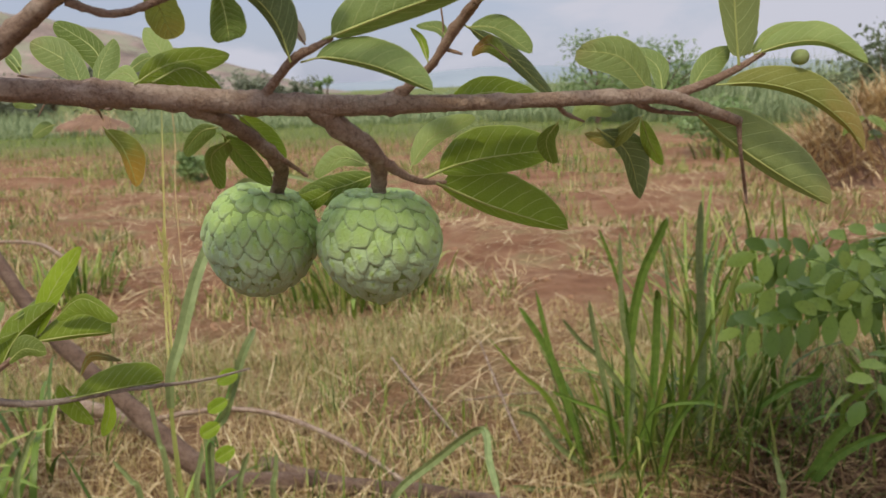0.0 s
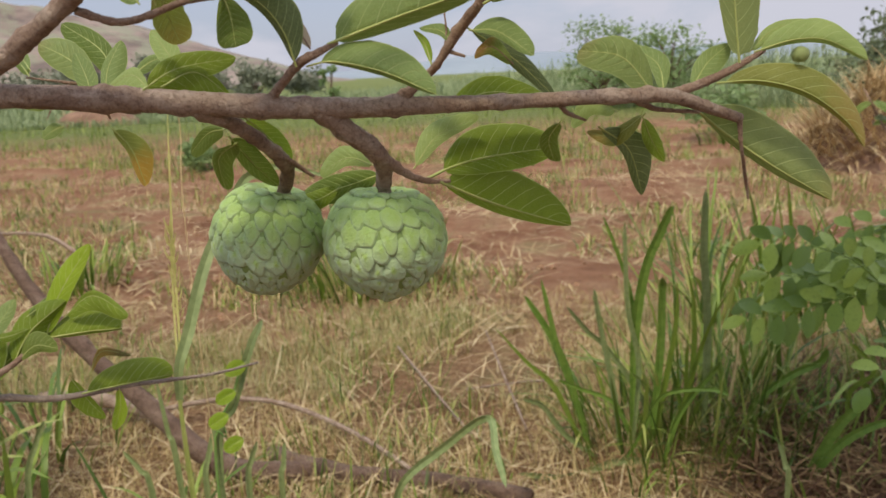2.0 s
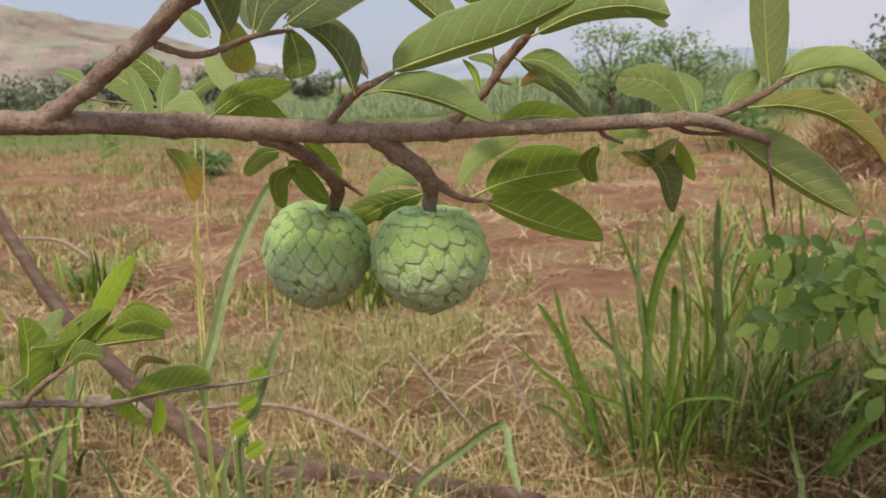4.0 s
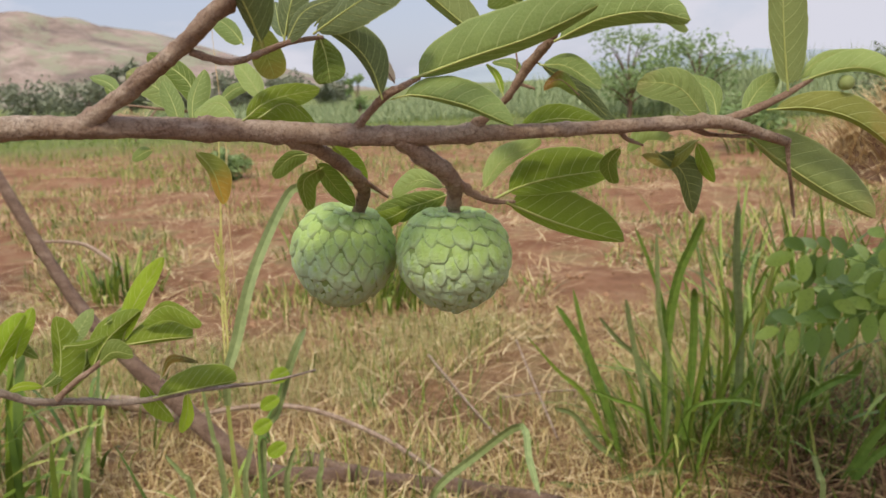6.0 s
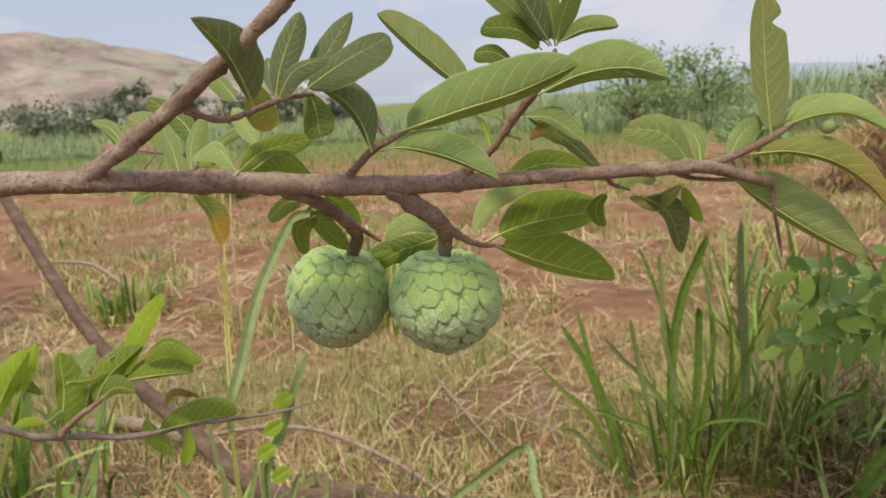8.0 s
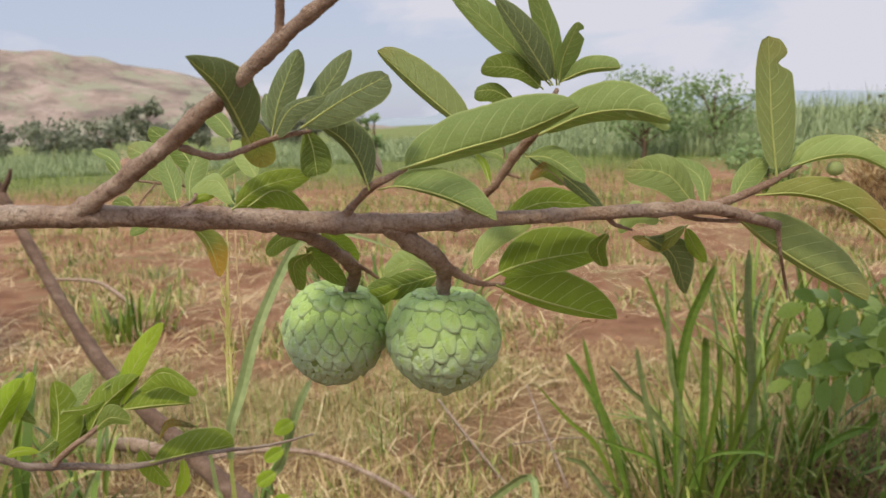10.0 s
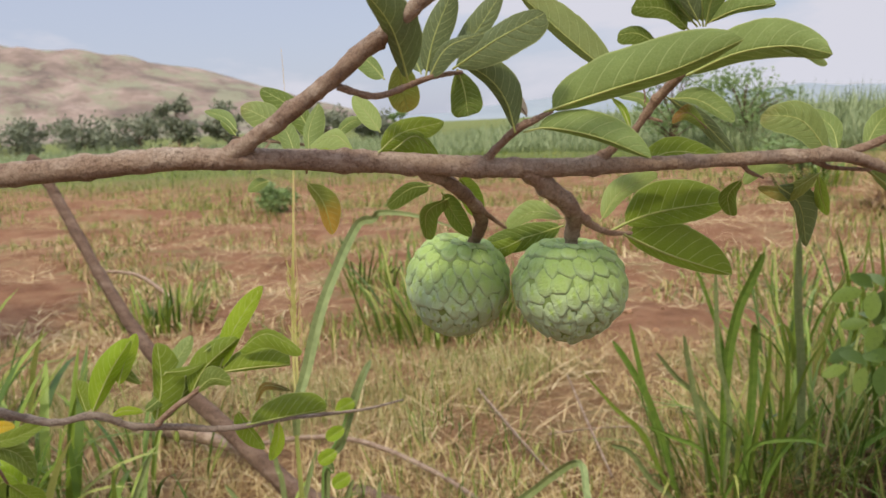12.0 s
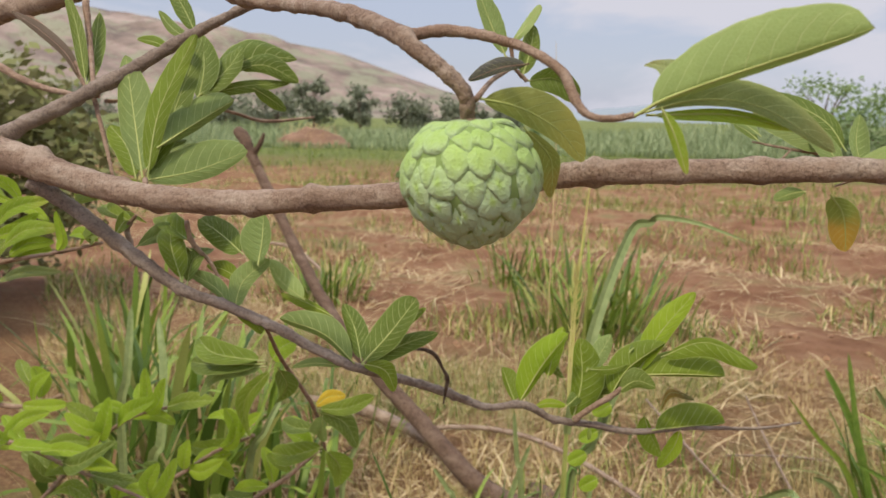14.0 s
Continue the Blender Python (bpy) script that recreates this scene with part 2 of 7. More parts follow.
GRASS = island_material("grass_green", [(0.0, (0.050, 0.092, 0.012)), (0.35, (0.128, 0.195, 0.024)), (0.7, (0.225, 0.300, 0.044)), (1.0, (0.400, 0.400, 0.115))], 0.45, 0.22)
STRAW = island_material("grass_dry", [(0.0, (0.230, 0.135, 0.058)), (0.35, (0.460, 0.330, 0.150)), (0.74, (0.660, 0.530, 0.265)), (0.90, (0.400, 0.310, 0.120)), (1.0, (0.270, 0.265, 0.070))], 0.75, 0.2)
HAY = island_material("straw_pale", [(0.0, (0.280, 0.170, 0.078)), (0.5, (0.510, 0.370, 0.180)), (1.0, (0.720, 0.590, 0.340))], 0.75, 0.15)
# brown litter whose low stops carry the shrub's shade in the colour
SHADED_LITTER = island_material("litter_shaded_brown", [(0.0, (0.060, 0.026, 0.010)), (0.45, (0.140, 0.068, 0.026)), (0.78, (0.280, 0.170, 0.070)), (1.0, (0.52, 0.37, 0.16))], 0.85, 0.1)
SWARD = island_material("sward_pale_green", [(0.0, (0.215, 0.235, 0.075)), (0.45, (0.340, 0.335, 0.125)), (0.8, (0.470, 0.420, 0.190)), (1.0, (0.60, 0.52, 0.27))], 0.7, 0.25)
# the cane's green, lightened and blued to paint in distance haze
CANE = island_material("cane_hazed_green", [(0.0, (0.185, 0.240, 0.110)), (0.5, (0.270, 0.325, 0.155)), (1.0, (0.37, 0.41, 0.215))], 0.6, 0.3)
FOLIAGE = island_material("far_foliage", [(0.0, (0.095, 0.125, 0.062)), (0.6, (0.140, 0.172, 0.085)), (1.0, (0.185, 0.215, 0.110))], 0.6, 0.25)
# foliage paled towards grey: the air's haze is put into its colour
HAZED_TREE = island_material("hill_foot_hazed_foliage", [(0.0, (0.170, 0.190, 0.125)), (1.0, (0.240, 0.255, 0.165))], 0.7, 0.25)
# leaf green made paler, haze over the thorn trees painted into it
BUSH_LEAF = island_material("bush_hazed_foliage", [(0.0, (0.155, 0.235, 0.080)), (0.6, (0.220, 0.305, 0.110)), (1.0, (0.290, 0.365, 0.150))], 0.55, 0.3)
PINNATE = island_material("leaflet_green", [(0.0, (0.085, 0.140, 0.016)), (0.6, (0.150, 0.225, 0.026)), (1.0, (0.250, 0.330, 0.048))], 0.42, 0.22)


def ground_material():
    m, n, l, b = shader("field_soil", 0.95, 0.1)
    tc = n.new("ShaderNodeTexCoord")
    xyz = n.new("ShaderNodeSeparateXYZ")
    l.new(tc.outputs["Object"], xyz.inputs[0])
    x, y = xyz.outputs[0], xyz.outputs[1]
    wide, patch, fine = noise_node(n, l, 0.35, 4.0), noise_node(n, l, 1.6, 5.0, 0.6), noise_node(n, l, 26.0, 6.0, 0.7)
    soil = ramp(n, l, patch, [(0.34, (0.205, 0.098, 0.052)), (0.5, (0.292, 0.150, 0.082)), (0.66, (0.370, 0.236, 0.130))])
    soil = mix(n, l, soil, (0.12, 0.060, 0.030), calc(n, l, "MULTIPLY", smooth(n, l, fine, 0.50, 0.72), 0.65))
    litter = ramp(n, l, noise_node(n, l, 40.0, 6.0, 0.75), [(0.38, (0.120, 0.068, 0.034)), (0.5, (0.250, 0.150, 0.072)), (0.62, (0.42, 0.300, 0.145))])
    moss = ramp(n, l, fine, [(0.36, (0.095, 0.120, 0.032)), (0.64, (0.190, 0.205, 0.070))])
    reach = calc(n, l, "ADD", y, calc(n, l, "MULTIPLY", calc(n, l, "SUBTRACT", wide, 0.5), 7.0))
    near = calc(n, l, "SUBTRACT", 1.0, smooth(n, l, calc(n, l, "ADD", y, calc(n, l, "MULTIPLY", calc(n, l, "SUBTRACT", patch, 0.5), 3.0)), 4.3, 6.2))
    base = mix(n, l, soil, litter, calc(n, l, "MULTIPLY", near, 0.55))
    base = mix(n, l, base, moss, calc(n, l, "MULTIPLY", smooth(n, l, calc(n, l, "MULTIPLY", wide, patch), 0.27, 0.40), 0.6))
    base = mix(n, l, base, moss, smooth(n, l, reach, 19.0, 30.0))
    l.new(base, b.inputs["Base Color"])
    bump(n, l, b, calc(n, l, "ADD", fine, patch), 1.0, 0.06)
    return m


def hill_material():
    m, n, l, b = shader("hill_rock", 0.95, 0.1)
    streak = noise_node(n, l, 0.02, 7.0, 0.65, squash=(1.0, 1.0, 2.6))
    scrub = noise_node(n, l, 0.035, 6.0, 0.7)
    base = ramp(n, l, streak, [(0.38, (0.135, 0.105, 0.088)), (0.5, (0.235, 0.178, 0.145)), (0.60, (0.320, 0.250, 0.208))])
    base = mix(n, l, base, (0.225, 0.225, 0.150), calc(n, l, "MULTIPLY", smooth(n, l, scrub, 0.46, 0.58), 0.85))
    rocks = noise_node(n, l, 0.11, 5.0, 0.7)
    base = mix(n, l, base, (0.16, 0.125, 0.095), calc(n, l, "MULTIPLY", smooth(n, l, rocks, 0.52, 0.64), 0.6))
    l.new(base, b.inputs["Base Color"])
    return m


def plain_noise(name, stops, scale, rough=0.85):
    m, n, l, b = shader(name, rough, 0.2)
    f = noise_node(n, l, scale, 5.0, 0.6)
    l.new(ramp(n, l, f, stops), b.inputs["Base Color"])
    bump(n, l, b, f, 0.5, 0.2 / scale)
    return m


SOIL, ROCK = ground_material(), hill_material()
# blue-grey base colour stands in for the haze before the far hills
RIDGE = plain_noise("far_ridge_hazed", [(0.3, (0.20, 0.235, 0.26)), (0.7, (0.26, 0.295, 0.31))], 0.004)
CLOD = plain_noise("soil_clod", [(0.3, (0.22, 0.115, 0.062)), (0.7, (0.32, 0.185, 0.105))], 14.0, 0.95)
EARTH_DARK = plain_noise("heap_earth", [(0.3, (0.15, 0.085, 0.055)), (0.7, (0.27, 0.165, 0.105))], 2.0, 0.95)
BRUSH = island_material("brush_olive", [(0.0, (0.130, 0.125, 0.050)), (0.5, (0.185, 0.180, 0.068)), (1.0, (0.230, 0.255, 0.088))], 0.8, 0.2)
STICK = bark_material("dead_wood", (0.19, 0.125, 0.085), (0.33, 0.235, 0.165), (0.46, 0.36, 0.27), 0.8)


# ---------------------------------------------------------------- mesh helpers
def mesh_of(name, verts, faces, mats, smooth_faces=True, slots=None):
    me = bpy.data.meshes.new(name)
    me.from_pydata([tuple(v) for v in verts], [], faces)
    for m in mats:
        me.materials.append(m)
    if smooth_faces:
        me.polygons.foreach_set("use_smooth", [True] * len(me.polygons))
    if slots is not None:
        me.polygons.foreach_set("material_index", slots)
    me.update()
    return me


def place(name, me, at=(0, 0, 0), parent=None, label=""):
    ob = new(name, me)
    if parent is not None:
        ob.parent = parent
        ob.location = Vector(at) - parent.location
    else:
        ob.location = at
    if label:
        tagged(ob, label)
    return ob


def curve_points(rows, steps):
    """Catmull-Rom through rows of any width."""
    p = np.array(rows, float)
    p = np.vstack([2 * p[0] - p[1], p, 2 * p[-1] - p[-2]])
    res = []
    for i in range(1, len(p) - 2):
        for s in np.linspace(0, 1, steps, endpoint=False):
            a, b, c, d = p[i - 1], p[i], p[i + 1], p[i + 2]
            res.append(0.5 * (2 * b + (c - a) * s + (2 * a - 5 * b + 4 * c - d) * s * s + (3 * b - a - 3 * c + d) * s ** 3))
    res.append(p[-2])
    return np.array(res)


def tube_data(rows, sides=10, steps=6, rough=0.08, knots=0.0, seed=0, collars=()):
    """Rings of a bent, uneven, closed tube; rows are x, y, z, radius."""
    pts = curve_points(rows, steps)
    rng = random.Random(seed)
    verts, faces = [], []
    up = Vector((0.12, 0.31, 0.94))
    along, bumps = 0.0, []
    total = sum(np.linalg.norm(pts[i + 1, :3] - pts[i, :3]) for i in range(len(pts) - 1))
    if knots:
        s = knots * rng.uniform(0.2, 0.8)
        while s < total:
            bumps.append((s, rng.uniform(0, 6.283), rng.uniform(0.25, 0.6)))
            s += knots * rng.uniform(0.5, 1.6)
    for i, row in enumerate(pts):
        a, b = Vector(pts[max(i - 1, 0), :3]), Vector(pts[min(i + 1, len(pts) - 1), :3])
        t = (b - a).normalized()
        side = t.cross(up).normalized()
        top = side.cross(t)
        c, r = Vector(row[:3]), max(row[3], 0.0003)
        if i:
            along += np.linalg.norm(pts[i, :3] - pts[i - 1, :3])
        for k in range(sides):
            ang = 6.283185 * k / sides
            d = side * math.cos(ang) + top * math.sin(ang)
            f = 1 + rough * noise.noise((c + d * r) * (0.9 / r) * 0.35) + rough * 0.9 * noise.noise((c + d * r) * (2.4 / r) * 0.35) + rough * 0.8 * noise.noise((c + d * r) * (6.0 / r) * 0.35)
            for x in collars:
                f += (0.20 + 0.16 * noise.noise((ang * 0.8, x * 90, seed))) * math.exp(-((row[0] - x) / 0.0042) ** 2)
            for s, w, h in bumps:
                turn = math.cos(ang - w)
                if turn > 0.3:
                    f += h * (turn - 0.3) * math.exp(-((along - s) / (0.55 * r + 0.001)) ** 2)
            verts.append(c + d * r * f)
    n = len(pts)
    for i in range(n - 1):
        for k in range(sides):
            faces.append((i * sides + k, i * sides + (k + 1) % sides, (i + 1) * sides + (k + 1) % sides, (i + 1) * sides + k))
    for i, j in ((0, 0), (n - 1, 1)):
        ring = [i * sides + k for k in range(sides)]
        faces.append(tuple(ring if j else ring[::-1]))
    return verts, faces


def blades(rows, cuts=4, fold=0.18):
    """One mesh's worth of grass: rows of root, heading, length, width, lean, droop."""
    verts, faces = [], []
    for (x, y, z), head, length, width, lean, droop in rows:
        dx, dy = math.cos(head), math.sin(head)
        sx, sy = -dy, dx
        start = len(verts)
        px, pz, ang = 0.0, 0.0, lean
        step = length / cuts
        for i in range(cuts + 1):
            u = i / cuts
            w = width * 0.5 * (0.75 + 0.9 * u) * (1 - u) ** 0.55 if i < cuts else 0.0
            cx, cy, cz = x + dx * px, y + dy * px, z + pz
            if i == cuts:
                verts.append((cx, cy, cz))
            else:
                lift = w * fold
                verts += [(cx - sx * w, cy - sy * w, cz + lift), (cx, cy, cz), (cx + sx * w, cy + sy * w, cz + lift)]
            px += math.sin(ang) * step
            pz += math.cos(ang) * step
            ang += droop / cuts
        for i in range(cuts - 1):
            a = start + 3 * i
            faces += [(a, a + 1, a + 4, a + 3), (a + 1, a + 2, a + 5, a + 4)]
        a = start + 3 * (cuts - 1)
        faces += [(a, a + 1, a + 3), (a + 1, a + 2, a + 3)]
    return verts, faces


rng = random.Random(7)


def ground_height(x, y):
    d = math.hypot(x, y)
    fade = 1.0 if d < 25 else max(0.0, 1 - (d - 25) / 30)
    h = 0.05 * noise.noise((x * 0.5, y * 0.5, 1.3)) + 0.022 * noise.noise((x * 2.1, y * 2.1, 4.0)) + 0.010 * noise.noise((x * 7.0, y * 7.0, 9.0))
    if 5 < y < 24:
        h += 0.045 * math.sin((y + 0.25 * x) * 2.4 + 1.5 * noise.noise((x * 0.4, y * 0.4, 7.7))) * min(1, (y - 5) / 2) * min(1, (24 - y) / 6)
    return h * fade


# ---------------------------------------------------------------- ground, hill, far land
def build_ground():
    radii = [0.0]
    r = 0.25
    while r < 3400:
        radii.append(r)
        r *= 1.035 if r < 30 else 1.16
    spokes = 300
    verts, faces = [(0, 0, ground_height(0, 0))], []
    for r in radii[1:]:
        for k in range(spokes):
            a = 6.283185 * k / spokes
            x, y = r * math.cos(a), r * math.sin(a)
            verts.append((x, y, ground_height(x, y)))
    for k in range(spokes):
        faces.append((0, 1 + k, 1 + (k + 1) % spokes))
    for i in range(len(radii) - 2):
        a, b = 1 + i * spokes, 1 + (i + 1) * spokes
        for k in range(spokes):
            j = (k + 1) % spokes
            faces.append((a + k, b + k, b + j, a + j))
    tagged(place("ground", mesh_of("ground", verts, faces, [SOIL])),
           "red ploughed soil with dry straw litter and weeds", "ground", kind="structure")


def build_hill():
    """A long eroded ridge that falls away towards the right."""
    verts, faces = [], []
    cols, rows = 260, 46
    crest = [(-20, 0.0), (7, 0.0), (10, 0.45), (12.5, 1.3), (15, 2.0), (18, 3.0), (22.5, 4.4), (25, 4.8), (30, 5.5), (34, 6.0), (40, 6.4), (50, 6.8), (70, 7.5), (95, 5.0), (120, 0.0)]
    for i in range(cols):
        bearing = 5 + 115 * i / (cols - 1)
        for (b0, e0), (b1, e1) in zip(crest, crest[1:]):
            if b0 <= bearing <= b1:
                top = e0 + (e1 - e0) * (bearing - b0) / (b1 - b0)
        b = radians(bearing)
        for j in range(rows):
            s = j / (rows - 1)
            dist = 430 + 330 * s
            x, y = -dist * math.sin(b), dist * math.cos(b)
            rise = 0.16 * min(1, s / 0.35) + 0.66 * max(0, min(1, (s - 0.28) / 0.36)) + 0.18 * max(0, min(1, (s - 0.62) / 0.38))
            gully = noise.noise((x * 0.012, y * 0.012, 0.5)) + 0.6 * noise.noise((x * 0.035, y * 0.035, 2.5)) + 0.35 * noise.noise((x * 0.09, y * 0.09, 2.5))
            h = 760 * math.tan(radians(top)) * (rise * (1 + 0.10 * gully * (1 - s * 0.75)) + 0.05 * gully * math.sin(3.14 * s))
            verts.append((x, y, h - 1.0))
    for i in range(cols - 1):
        for j in range(rows - 1):
            a = i * rows + j
            faces.append((a, a + 1, a + rows + 1, a + rows))
    tagged(place("hill", mesh_of("hill", verts, faces, [ROCK])), "long bare hill with pinkish cliffs and thin scrub", "hill", kind="structure")
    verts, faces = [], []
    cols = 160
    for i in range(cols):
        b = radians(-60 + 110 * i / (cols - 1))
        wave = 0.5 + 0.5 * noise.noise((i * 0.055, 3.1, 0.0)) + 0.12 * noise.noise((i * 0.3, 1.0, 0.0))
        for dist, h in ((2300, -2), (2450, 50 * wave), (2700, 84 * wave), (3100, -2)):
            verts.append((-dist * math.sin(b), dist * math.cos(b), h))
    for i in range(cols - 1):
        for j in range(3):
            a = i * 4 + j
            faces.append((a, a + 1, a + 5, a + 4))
    tagged(place("distant_ridge", mesh_of("distant_ridge", verts, faces, [RIDGE])), "low hills on the horizon, coloured blue-grey for haze", "hills", kind="structure")


build_ground()
build_hill()


def scatter(count, area, make):
    """Rows for blades(): area gives a place or None, make a blade."""
    rows = []
    tries = 0
    while len(rows) < count and tries < count * 20:
        tries += 1
        p = area()
        if p:
            x, y = p
            rows.append(make(x, y, ground_height(x, y) - 0.01))
    return rows


def stuff(name, rows, material, label, category, cuts=4):
    v, f = blades(rows, cuts)
    return tagged(place(name, mesh_of(name, v, f, [material])), label, category, kind="stuff")


def wedge(y0, y1, left=0.75, right=0.75, power=1.0):
    y = y0 + (y1 - y0) * rng.random() ** power
    return rng.uniform(-left * y - 0.6, right * y + 0.6), y


# the far crop
def crop_edge(x):
    return 36.0 - 0.95 * max(0, x) + 0.10 * min(0, x)


def in_crop():
    while True:
        x = rng.uniform(-60, 48)
        y = crop_edge(x) + 26 * rng.random() ** 2.2
        if y > 11 and abs(x) < y * 1.25:
            return x, y


def crop_blade(x, y, z):
    tall = 0.95 + 1.45 * max(0, min(1, (x + 6) / 16)) + 0.35 * noise.noise((x * 0.12, y * 0.12, 0))
    tall *= min(1.0, 0.35 + 0.13 * (y - crop_edge(x)))
    return ((x, y, z), rng.uniform(0, 6.28), tall * rng.uniform(0.6, 1.15), rng.uniform(0.03, 0.07), rng.uniform(0, 0.35), rng.uniform(0.1, 1.3))


stuff("cane_field", scatter(26000, in_crop, crop_blade), CANE, "tall green cane standing beyond the ploughed plot", "crop")


# green weeds in the middle distance
def weed_blade(x, y, z):
    return ((x, y, z), rng.uniform(0, 6.28), rng.uniform(0.10, 0.38), rng.uniform(0.008, 0.02), rng.uniform(0, 0.6), rng.uniform(0.2, 1.4))


def weedy():
    x, y = wedge(13, 40, 0.95, 0.95)
    return (x, y) if noise.noise((x * 0.25, y * 0.25, 5.0)) > -0.30 + (24 - y) * 0.035 else None


stuff("weeds_far", scatter(24000, weedy, weed_blade), GRASS, "low green weeds at the far edge of the plot", "weeds", 3)


def tufts_mid():
    x, y = wedge(5.4, 20, 0.85, 0.8)
    return (x, y) if noise.noise((x * 0.62, y * 0.62, 2.0)) > 0.02 else None


def low_weed(x, y, z):
    return ((x, y, z), rng.uniform(0, 6.28), rng.uniform(0.05, 0.22), rng.uniform(0.006, 0.016), rng.uniform(0, 0.9), rng.uniform(0.2, 1.4))


stuff("weeds_dry", scatter(10000, tufts_mid, low_weed), STRAW, "short dry weeds standing on red soil", "weeds", 3)
stuff("weeds_mid", scatter(15000, tufts_mid, low_weed), GRASS, "scattered green weed tufts on red soil", "weeds", 3)


def straw_lying(x, y, z):
    return ((x, y, z + 0.015), rng.uniform(0, 6.28), rng.uniform(0.08, 0.45), rng.uniform(0.005, 0.014), rng.uniform(1.25, 1.55), rng.uniform(-0.1, 0.45))


def strawy():
    x, y = wedge(4.6, 19, 0.85, 0.8)
    return (x, y) if noise.noise((x * 0.5, y * 0.5, 8.0)) + 0.4 * noise.noise((x * 1.7, y * 1.7, 3.0)) > -0.12 else None


stuff("loose_straw", scatter(15000, strawy, straw_lying), HAY, "pale dry straw strewn over the red soil", "straw", 3)


# the dry sward close by, which gives way to shade-darkened brush under the shrub
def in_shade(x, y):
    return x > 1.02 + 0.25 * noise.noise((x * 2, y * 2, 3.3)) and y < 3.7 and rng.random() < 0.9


def dry_blade(x, y, z):
    near = 1.0 if y < 4.5 else 0.6
    return ((x, y, z), rng.uniform(0, 6.28), rng.uniform(0.04, 0.15) * near, rng.uniform(0.0022, 0.0055), rng.uniform(0.1, 1.3), rng.uniform(0.0, 1.2))


def sward():
    x, y = wedge(1.7, 6.4, 0.85, 0.72, 0.8)
    if in_shade(x, y):
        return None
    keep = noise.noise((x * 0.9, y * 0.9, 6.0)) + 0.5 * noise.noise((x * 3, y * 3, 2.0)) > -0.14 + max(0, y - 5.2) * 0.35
    return (x, y) if keep else None


stuff("dry_grass", scatter(54000, sward, dry_blade), STRAW, "short dry matted grass on red earth", "grass", 3)


def lying_near():
    x, y = wedge(1.8, 5.6, 0.8, 0.7)
    return None if in_shade(x, y) else (x, y)


stuff("dry_stems", scatter(4200, lying_near, lambda x, y, z: ((x, y, z + 0.03), rng.uniform(0, 6.28), rng.uniform(0.12, 0.42), rng.uniform(0.0035, 0.007), rng.uniform(1.2, 1.5), rng.uniform(0.0, 0.5))),
      HAY, "dry grass stems lying over one another", "straw", 4)


def green_low():
    x, y = wedge(1.8, 6.2, 0.85, 0.75)
    return (x, y) if noise.noise((x * 0.8, y * 0.8, 11.0)) > 0.05 else None


stuff("short_grass", scatter(4600, green_low, lambda x, y, z: ((x, y, z), rng.uniform(0, 6.28), rng.uniform(0.06, 0.22), rng.uniform(0.004, 0.009), rng.uniform(0, 0.8), rng.uniform(0.1, 1.2))),
      GRASS, "short green grass among the dry blades", "grass", 3)


# a paler, denser sward before the ploughed soil
def pale_band():
    x, y = wedge(3.6, 5.2, 0.55, 0.22)
    return (x, y) if noise.noise((x * 1.1, y * 1.1, 21.0)) + 0.4 * noise.noise((x * 4, y * 4, 9.0)) > 0.0 and not in_shade(x, y) else None


stuff("sward", scatter(9000, pale_band, lambda x, y, z: ((x, y, z), rng.uniform(0, 6.28), rng.uniform(0.06, 0.17), rng.uniform(0.0020, 0.0042), rng.uniform(0.0, 0.6), rng.uniform(0.0, 0.9))),
      SWARD, "pale yellow-green upright short grass", "grass", 3)


# brush under the shrub, its brown darkened to deepen the shade there
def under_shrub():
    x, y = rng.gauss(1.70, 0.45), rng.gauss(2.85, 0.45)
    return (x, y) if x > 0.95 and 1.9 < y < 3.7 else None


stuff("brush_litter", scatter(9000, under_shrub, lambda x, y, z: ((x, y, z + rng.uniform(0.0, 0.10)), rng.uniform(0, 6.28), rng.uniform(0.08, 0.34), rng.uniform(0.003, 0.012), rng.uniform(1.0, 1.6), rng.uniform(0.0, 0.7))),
      SHADED_LITTER, "brown dry stems and leaves heaped under the shrub, coloured darker for its shade", "brush", 4)


# clods
def build_clods():
    verts, faces = [], []
    for _ in range(900):
        y = rng.uniform(4.8, 18)
        x = rng.uniform(-0.8 * y, 0.8 * y)
        s = rng.uniform(0.01, 0.035)
        z = ground_height(x, y)
        o = len(verts)
        turn = rng.uniform(0, 3)
        for sx, sy, sz in ((1, 0, 0), (0, 1, 0), (-1, 0, 0), (0, -1, 0), (0.6, 0.6, 0.7), (-0.6, 0.6, 0.6), (-0.6, -0.6, 0.7), (0.6, -0.6, 0.5), (0, 0, 0.95)):
            k = s * rng.uniform(0.75, 1.25)
            verts.append((x + k * (sx * math.cos(turn) - sy * math.sin(turn)), y + k * (sx * math.sin(turn) + sy * math.cos(turn)), z - 0.004 + k * sz))
        for a, b, c, d in ((0, 4, 7, 3), (0, 1, 4, 4), (1, 5, 4, 4), (1, 2, 5, 5), (2, 6, 5, 5), (2, 3, 6, 6), (3, 7, 6, 6), (4, 5, 8, 8), (5, 6, 8, 8), (6, 7, 8, 8), (7, 4, 8, 8)):
            q = [a, b, c] if c == d else [a, b, c, d]
            faces.append(tuple(o + i for i in q))
    tagged(place("soil_clods", mesh_of("soil_clods", verts, faces, [CLOD], False)), "crumbled red clods on the ploughed soil", "clods", kind="stuff")


build_clods()


